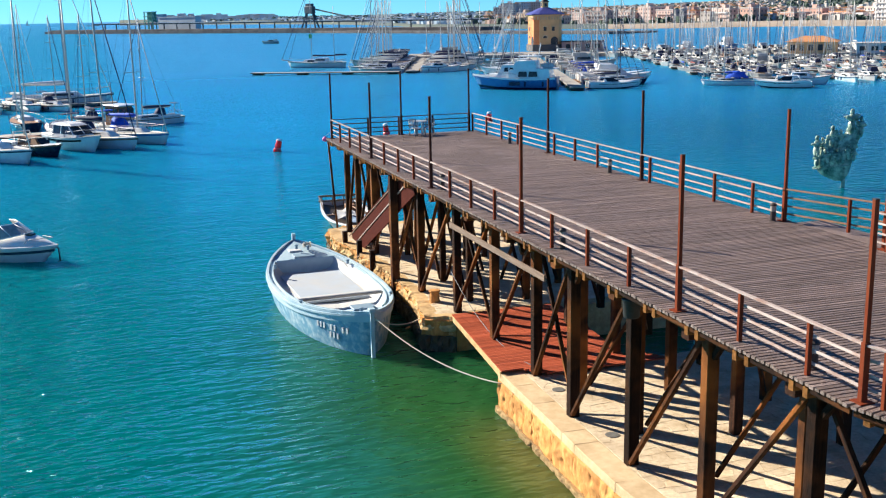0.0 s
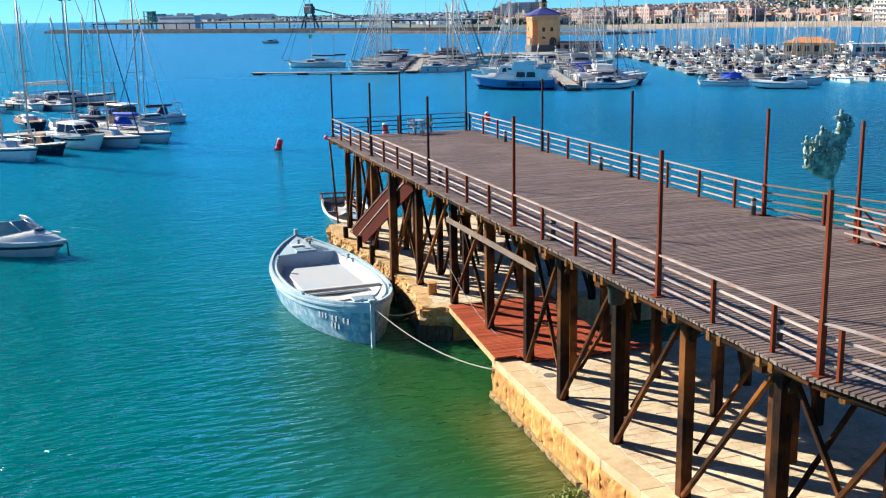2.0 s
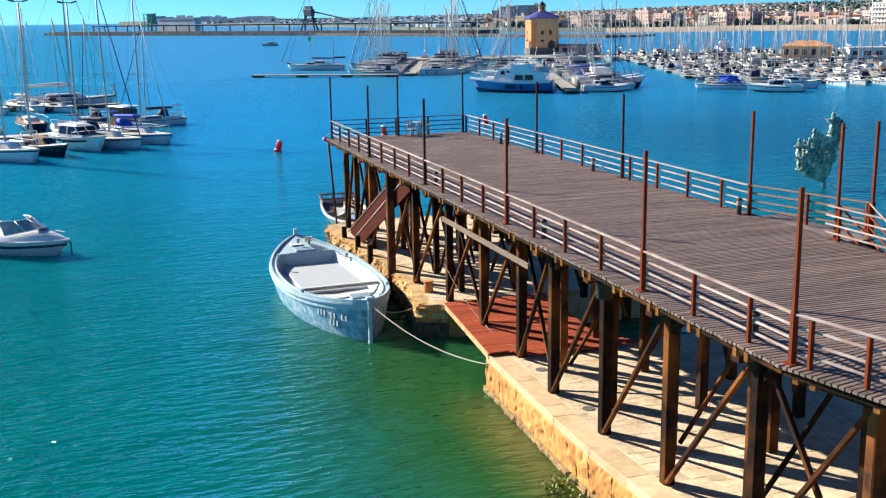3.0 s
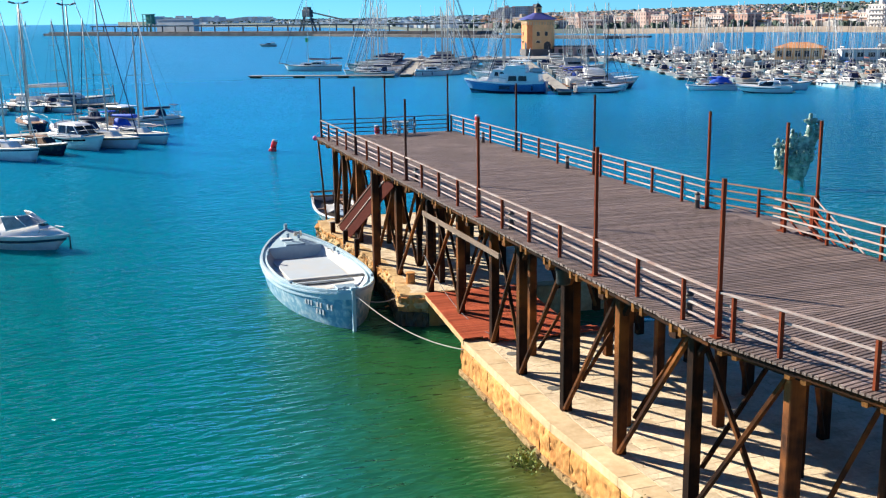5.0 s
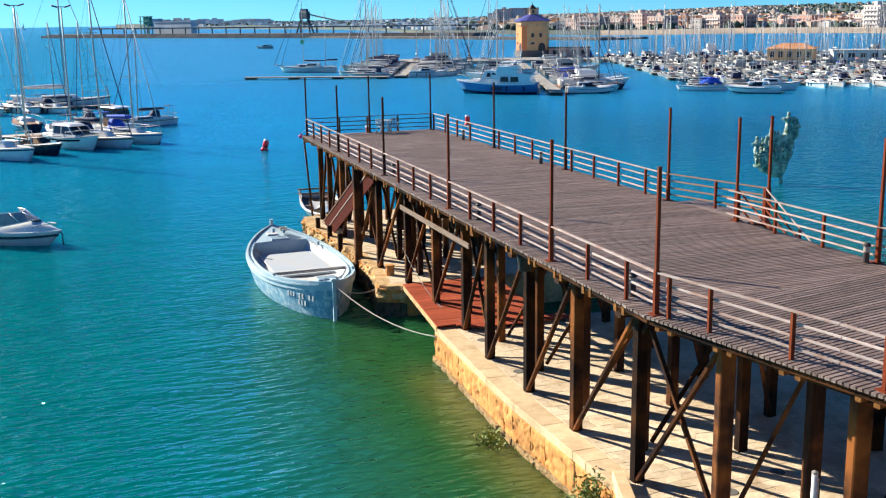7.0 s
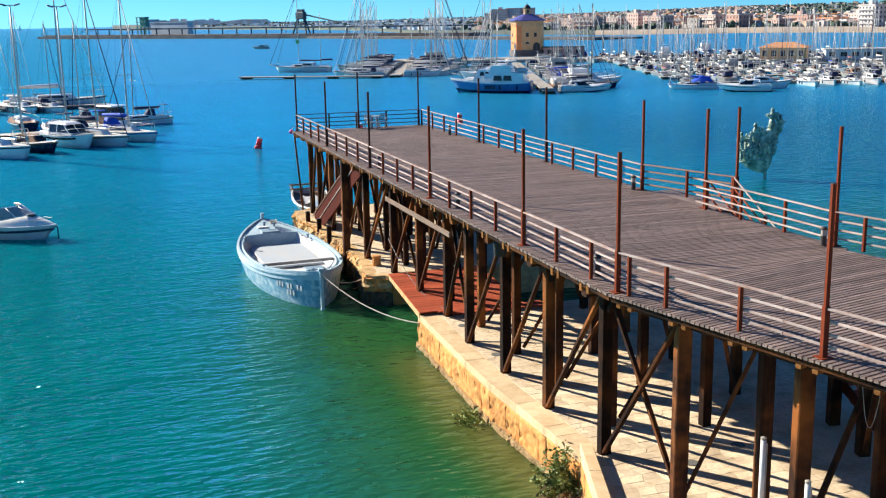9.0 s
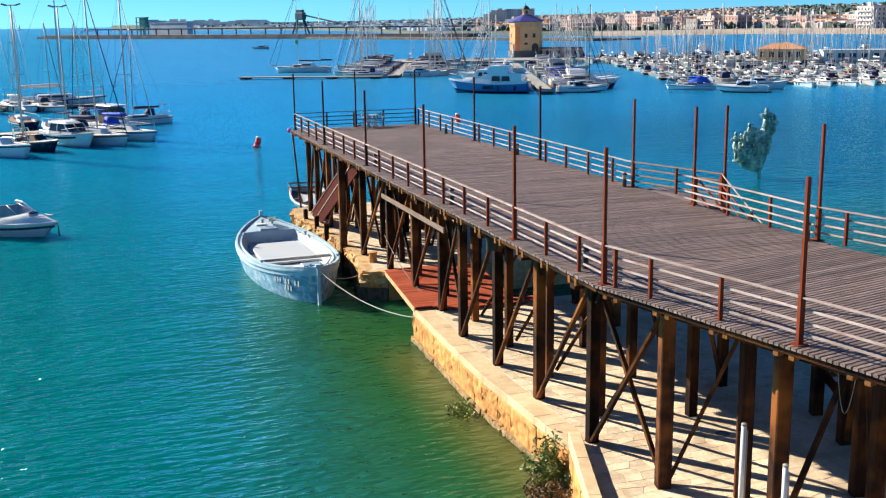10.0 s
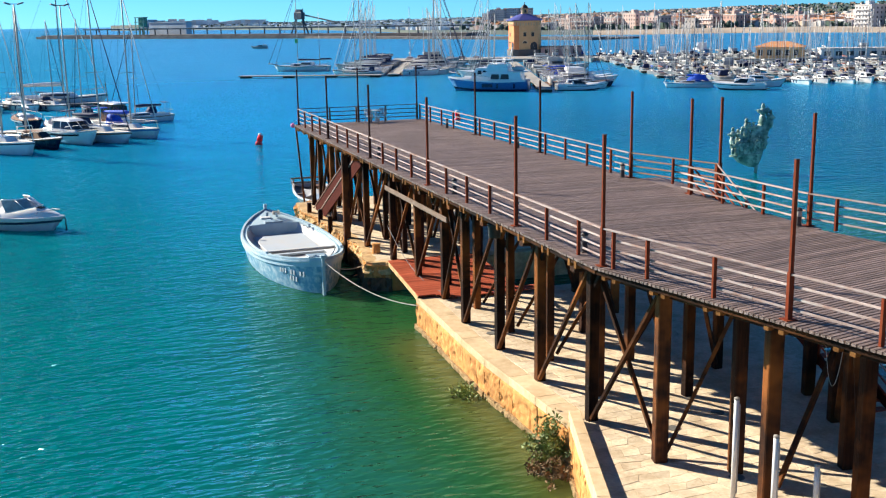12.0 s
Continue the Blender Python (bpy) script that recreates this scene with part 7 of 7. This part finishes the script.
def block(az, d, w, h, material, depth=14.0, turn=0.0, windows=True, label="", name="apartment_building"):
    """An apartment house: wall, roof parapet, balcony bands and window openings on the side to the water."""
    x, y = -11 + d * math.sin(radians(az)), -10 + d * math.cos(radians(az))
    z = max(1.5, land_height(x, y) - 0.5)
    ob = thing(name, label, "building", pose(x, y, z, 0, 0, -az + turn), "buildings along the far shore")
    part("wall", boxed(-w / 2, w / 2, 0, depth, -2, h), M[material], ob)
    part("roof", boxed(-w / 2 - 0.3, w / 2 + 0.3, -0.3, depth + 0.3, h, h + 0.7), M["tile_roof"] if rnd.random() < 0.15 else M["wall_cream"], ob)
    if windows and rnd.random() < 0.7:
        part("stairhead", boxed(-w * 0.1, w * 0.1, 3, 8, h + 0.7, h + 3.2), M[material], ob)
    floors = max(1, int(h / 2.9))
    if windows:
        n, nd = max(3, int(w / 3.0)), max(2, int(depth / 3.4))
        deep = rnd.random() < 0.6
        bm = bmesh.new()
        for f in range(floors):
            zz = 0.7 + f * (h / floors)
            for k in range(n):
                x = -w / 2 + w * (k + 0.5) / n
                box(bm, x - 0.62, x + 0.62, -0.04, 0.05, zz, zz + 1.5)
            for k in range(nd):
                yy = depth * (k + 0.5) / nd
                for sx in (-1, 1):
                    box(bm, sx * w / 2 - 0.05, sx * w / 2 + 0.05, yy - 0.6, yy + 0.6, zz, zz + 1.4)
            if f and deep:
                part("balcony", boxed(-w / 2 + 0.5, w / 2 - 0.5, -1.2, -0.05, zz - 0.75, zz + 0.2), M["wall_white"] if rnd.random() < 0.4 else M[material], ob)
        tagged(part("glazing", bm, M["far_window"], ob), kind="stuff")
    return ob


names = {"wall_white": "white", "wall_cream": "cream", "wall_salmon": "salmon", "wall_ochre": "ochre", "wall_brick": "brick-red", "wall_hazed": "grey"}
az = 22.0
while az < 45:
    d = float(np.interp(az, (22, 26, 30, 34, 38, 42, 50), (900, 880, 860, 850, 825, 790, 720))) + rnd.uniform(0, 40)
    w = rnd.uniform(11, 24)
    h = rnd.choice((6, 7.5, 8.5, 9, 9.5, 10))
    if 23.8 < az < 31:
        h = rnd.choice((9, 10, 11.5, 12.5, 13))
    mt = rnd.choice(["wall_salmon", "wall_salmon", "wall_ochre", "wall_white", "wall_brick", "wall_cream", "wall_salmon"])
    block(az, d, w, h, mt, turn=rnd.uniform(-58, -34), windows=True, label=names[mt] + " apartment building facing the beach")
    az += math.degrees((w * 0.86 + rnd.uniform(0, 3)) / d)
block(39.9, 775, 15, 15, "wall_white", turn=-46, label="tall white apartment building on the far shore")
block(41.4, 772, 15, 16, "wall_salmon", turn=-40, label="tall salmon apartment building on the far shore")
for a, h, w, mt in ((21.3, 18, 22, "wall_white"), (22.0, 19, 20, "wall_hazed"), (22.75, 19, 14, "wall_cream"), (20.8, 13, 16, "wall_cream")):
    block(a, 1500, w, h, mt, turn=-25, label=names[mt] + " tower block behind the harbour, haze in its colour")
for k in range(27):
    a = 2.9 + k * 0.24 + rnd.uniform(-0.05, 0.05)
    mt = rnd.choice(["wall_hazed", "wall_hazed", "wall_hazed", "wall_white"])
    block(a, 2300 + rnd.uniform(-60, 60), rnd.uniform(9, 20), rnd.uniform(11, 17) * (1 if k < 15 else 0.75), mt, windows=False, label=names[mt] + " distant tower block on the coast, haze in its colour")

# the crowd of small houses behind, and dark trees among them
HOUSES = {k: bmesh.new() for k in ("wall_white", "wall_cream", "wall_salmon", "wall_ochre", "wall_hazed", "tile_roof")}
for k in range(11000):
    az = rnd.uniform(3.0, 46)
    near = float(np.interp(az, (3, 6, 12, 17, 22, 26, 30, 34, 38, 42, 50), (2350, 2100, 1600, 1050, 950, 930, 900, 860, 820, 780, 730)))
    d = near + (3000 - near) * rnd.random() ** 1.5
    x, y = -11 + d * math.sin(radians(az)), -10 + d * math.cos(radians(az))
    z = land_height(x, y)
    if az > 33 and d > 1500 and rnd.random() < min(0.93, (az - 33) * 0.25):
        continue    # the bare hill behind the town
    w, dp, h = rnd.uniform(3, 8), rnd.uniform(4, 7), rnd.uniform(2.4, 5.2)
    if az < 22:
        h *= 0.8
    m = pose(x, y, z - 1, 0, 0, -az + rnd.uniform(-65, -15))
    box(HOUSES[rnd.choice(["wall_white", "wall_cream", "wall_cream", "wall_salmon", "wall_ochre", "wall_salmon"] if az > 20 else ["wall_hazed", "wall_white", "wall_hazed"])], -w / 2, w / 2, 0, dp, 0, h + 1, m)
    if az > 20 and rnd.random() < 0.1:
        box(HOUSES["tile_roof"], -w / 2 - 0.4, w / 2 + 0.4, -0.4, dp + 0.4, h + 1, h + 1.8, m)
for key, bm in HOUSES.items():
    solid("town_houses" if key != "tile_roof" else "town_roofs", bm, M[key], "dense small houses of the town on the slope", "town", "stuff")
bm = bmesh.new()
for k in range(2600):
    az = rnd.uniform(3.0, 46)
    near = float(np.interp(az, (3, 6, 12, 17, 22, 26, 30, 34, 38, 42, 50), (2350, 2100, 1600, 1050, 905, 865, 835, 825, 800, 765, 690)))
    d = near + (3300 - near) * rnd.random() ** 1.3
    x, y = -11 + d * math.sin(radians(az)), -10 + d * math.cos(radians(az))
    z = land_height(x, y)
    r = rnd.uniform(1.6, 4.2)
    for q in range(3):
        c = Vector((x + rnd.uniform(-r, r), y + rnd.uniform(-r, r), z + r * rnd.uniform(0.4, 1.0)))
        if k < 260:
            bmesh.ops.create_icosphere(bm, subdivisions=1, radius=r * rnd.uniform(0.5, 0.9), matrix=Matrix.Translation(c))
        else:
            box(bm, c.x - r * 0.5, c.x + r * 0.5, c.y - r * 0.5, c.y + r * 0.5, c.z - r * 0.5, c.z + r * 0.3)
solid("town_trees", bm, M["far_green"], "dark trees among the town's houses", "trees", "stuff")


# ---- details on the quay ----
def metal_mast(x, y, top, label):
    ob = thing("white_mast", label, "mast", pose(x, y, QUAY))
    tube("tube", [(0, 0, 0), (0, 0, top - QUAY)], 0.06, M["pvc"], ob, "", 10)
    part("cap", lathe([(0.065, top - QUAY - 0.03), (0.065, top - QUAY + 0.02), (0.02, top - QUAY + 0.04)], 10), M["concrete"], ob)
    part("side_track", boxed(0.06, 0.1, -0.02, 0.02, 0.1, top - QUAY - 0.15), M["steel"], ob)


metal_mast(1.66, -0.05, 3.86, "slim white metal mast standing on the quay")
metal_mast(1.68, -1.58, 3.5, "slim white metal mast with a side track on the quay")
metal_mast(2.88, -1.5, 2.6, "short white metal mast on the quay")
for x, y in ((1.15, 14.75), (1.23, 18.55), (2.6, 4.3), (2.4, 0.9), (4.4, 4.9)):
    ob = thing("manhole_cover", "round iron cover set in the paving", "manhole cover", pose(x, y, QUAY))
    part("rim", lathe([(0.20, 0.0), (0.20, 0.012), (0.17, 0.014)], 16), M["iron"], ob)
    part("lid", lathe([(0.165, 0.0), (0.165, 0.010), (0.05, 0.012)], 16), M["iron"], ob)
bucket = thing("hanging_drum", "dark plastic drum hung under the deck's edge", "drum", pose(0.3, 12.2, 5.5))
part("drum", lathe([(0.18, 0), (0.2, 0.04), (0.22, 0.42), (0.24, 0.44), (0.24, 0.48)], 14), M["rubber"], bucket, smooth=True)
tube("hanger", [(-0.2, 0, 0.42), (0, 0, 0.62), (0.2, 0, 0.42)], 0.012, M["wire"], bucket)
solid("wall_plate", boxed(-0.06, 0.06, -0.02, 0.02, -0.1, 0.1), M["iron"], "small rusty mooring plate on the coping", "plate", m=pose(-0.06, 13.05, 1.2, 0, 0, -88))


def shrub(x, y, z, n, spread, leaf, dry, label, seed):
    """Thin twigs with many small leaves."""
    r = random.Random(seed)
    ob = thing("shrub", label, "shrub", pose(x, y, z))
    twigs, leaves, dead = bmesh.new(), bmesh.new(), bmesh.new()
    for k in range(n):
        a, e = r.uniform(0, 2 * math.pi), r.uniform(0.15, 1.4)
        tip = Vector((math.cos(a) * math.cos(e) * spread[0], math.sin(a) * math.cos(e) * spread[1], math.sin(e) * spread[2])) * r.uniform(0.45, 1.1)
        start = Vector((r.uniform(-0.2, 0.2) * spread[0], r.uniform(-0.4, 0.4) * spread[1], 0))
        side = tip.cross(Vector((0, 0, 1))).normalized() * 0.008
        v = [twigs.verts.new(p) for p in (start - side, start + side, start + tip + side * 0.4, start + tip - side * 0.4)]
        twigs.faces.new(v)
        for q in range(leaf):
            f = r.uniform(0.35, 1.05)
            c = start + tip * f + Vector((r.gauss(0, 0.05), r.gauss(0, 0.05), r.gauss(0, 0.05)))
            d = Vector((r.uniform(-1, 1), r.uniform(-1, 1), r.uniform(-0.4, 1))).normalized() * r.uniform(0.05, 0.095)
            s = d.cross(Vector((r.uniform(-1, 1), r.uniform(-1, 1), r.uniform(-1, 1)))).normalized() * d.length * 0.38
            bmx = dead if (c.z < dry) else leaves
            bmx.faces.new([bmx.verts.new(p) for p in (c - d, c + s, c + d, c - s)])
    for nm, b, mt in (("twigs", twigs, "dry_leaf"), ("leaves", leaves, "leaf"), ("dry_growth", dead, "dry_leaf")):
        tagged(part(nm, b, M[mt], ob), kind="stuff")


shrub(-0.28, 6.1, 0.15, 60, (0.75, 0.9, 1.35), 34, 0.1, "green shrub growing from the foot of the quay wall", 4)
shrub(-0.75, 5.3, 0.05, 40, (0.8, 0.9, 0.55), 20, 0.5, "brown dry growth at the foot of the quay wall", 7)
shrub(-0.75, 12.4, 0.0, 26, (0.7, 1.0, 0.35), 16, 0.03, "low green weeds at the foot of the quay wall", 9)

pink = thing("pink_float", "small pink float hung at the pier's corner", "float", pose(-0.3, 45.4, 6.35))
part("ball", lathe([(0.03, -0.14), (0.12, -0.08), (0.15, 0.0), (0.12, 0.08), (0.03, 0.14)], 12), M["pink"], pink, smooth=True)
tube("cord", [(0, 0, 0.12), (0.2, -0.2, 0.35)], 0.01, M["rope"], pink)

# ---- paving, pieces laid one by one ----
rnd = random.Random(8)
STEP = 0.46


def paving_corner(i, j):
    """A joint's crossing: shared by four stones, shifted at random so that no two stones are alike."""
    r = random.Random(i * 7919 + j * 104729)
    return Vector((0.16 * STEP * 2 * (r.random() - 0.5) + STEP * (i + 0.5 * (j % 2) * 0.6), STEP * j * 0.82 + 0.30 * STEP * (r.random() - 0.5), 0))


def quay_edge(y):
    if y < 22:
        return float(np.interp(y, (-18, -8, 0.5, 5.8, 7.2, 12, 14.5, 20.85), (-6, -3.6, -1.55, 0.20, 0.12, -0.05, 0.0, 0.22))) + (0.64 if y > 5.8 else 0.30)
    return float(np.interp(y, (27.9, 31, 35.5, 40.5, 43.5, 46), (-0.2, 0.35, 0.42, 0.1, -0.3, -0.1))) + 0.42


def paving_stone(bm, quad, z):
    c = sum(quad, Vector()) / 4
    ring = [c + (q - c) * 0.985 for q in quad]
    top = [c + (q - c) * 0.955 for q in quad]
    lo = [bm.verts.new((p.x, p.y, QUAY - 0.03)) for p in ring]
    mid = [bm.verts.new((p.x, p.y, QUAY + z - 0.006)) for p in ring]
    hi = [bm.verts.new((p.x, p.y, QUAY + z)) for p in top]
    for a, b in ((lo, mid), (mid, hi)):
        for i in range(4):
            bm.faces.new((a[i], a[(i + 1) % 4], b[(i + 1) % 4], b[i]))
    bm.faces.new(hi)


rest = bmesh.new()
single = 0
for j in range(-24, 124):
    for i in range(-8, 21):
        quad = [paving_corner(i, j), paving_corner(i + 1, j), paving_corner(i + 1, j + 1), paving_corner(i, j + 1)]
        c = sum(quad, Vector()) / 4
        ymin, ymax = min(q.y for q in quad), max(q.y for q in quad)
        if c.y > 46.2 or (ymax > 20.45 and ymin < 27.6) or c.x > 9.5:
            continue
        edge = quay_edge(c.y)
        if c.x < edge - 0.15:
            continue
        for q in quad:
            q.x = max(q.x, edge)
        if max(q.x for q in quad) - min(q.x for q in quad) < 0.12:
            continue
        z = rnd.uniform(-0.007, 0.003)
        if single < 300 and c.x < 4.6 and 0.5 < c.y < 13.5:
            bm = bmesh.new()
            paving_stone(bm, quad, z)
            part("slab", bm, M["paving"], quay)
            single += 1
        else:
            paving_stone(rest, quad, z)
solid("paving", rest, M["paving"], "worn pale paving stones of the quay", "paving", "stuff")

# ---- deck planks, laid one by one ----
PITCH = 0.145
rnd = random.Random(14)
rest = bmesh.new()
n = 0
y = 3.73
while y < Y1:
    x0, x1 = -0.28 + rnd.uniform(-0.015, 0.015), 8.16
    # planks next to the bend are cut off by it
    z = DECK - 0.03 + rnd.uniform(-0.004, 0.003)
    cut = [(y + e - 3.675) / 0.2277 for e in (-0.054, 0.054)]
    if min(cut) < 8.16:
        bm = bmesh.new()
        ends = [(x0, y - 0.054), (max(x0, min(8.16, cut[0])), y - 0.054), (max(x0, min(8.16, cut[1])), y + 0.054), (x0, y + 0.054)]
        lo, hi = ([bm.verts.new((p - x0, q - y, h)) for p, q in ends] for h in (-0.03, 0.03))
        bm.faces.new(hi)
        for i in range(4):
            bm.faces.new((lo[i], lo[(i + 1) % 4], hi[(i + 1) % 4], hi[i]))
        me = finish(bm, "plank", M["deck"])
        me.transform(Matrix.Rotation(-math.pi / 2, 4, "Y"))
        part("plank", me, None, pier, "", Matrix.Translation((x0, y, z)) @ Matrix.Rotation(math.pi / 2, 4, "Y"))
    elif n < 185:
        part("plank", bar_mesh(round(x1 - x0, 2), 0.06, 0.108, M["deck"]), None, pier, "", aim((x0, y, z), (x1, y, z), (0, 1, 0)))
    else:
        box(rest, x0, x1, y - 0.054, y + 0.054, z - 0.03, z + 0.03)
    n += 1
    y += PITCH
k = 0
while k < 108:
    d = 0.06 + PITCH * k
    a = Vector((0, 3.67, 0)) + BEND * d - SIDE * 0.28
    length = 8.45
    z = DECK - 0.03 + rnd.uniform(-0.004, 0.003)
    b = a + SIDE * length
    part("plank", bar_mesh(length, 0.06, 0.108, M["deck"]), None, pier, "", aim((a.x, a.y, z), (b.x, b.y, z), (-BEND.x, -BEND.y, 0)))
    k += 1
solid("deck_planks", rest, M["deck"], "weathered grey-brown deck planks at the pier's seaward end", "deck", "stuff")
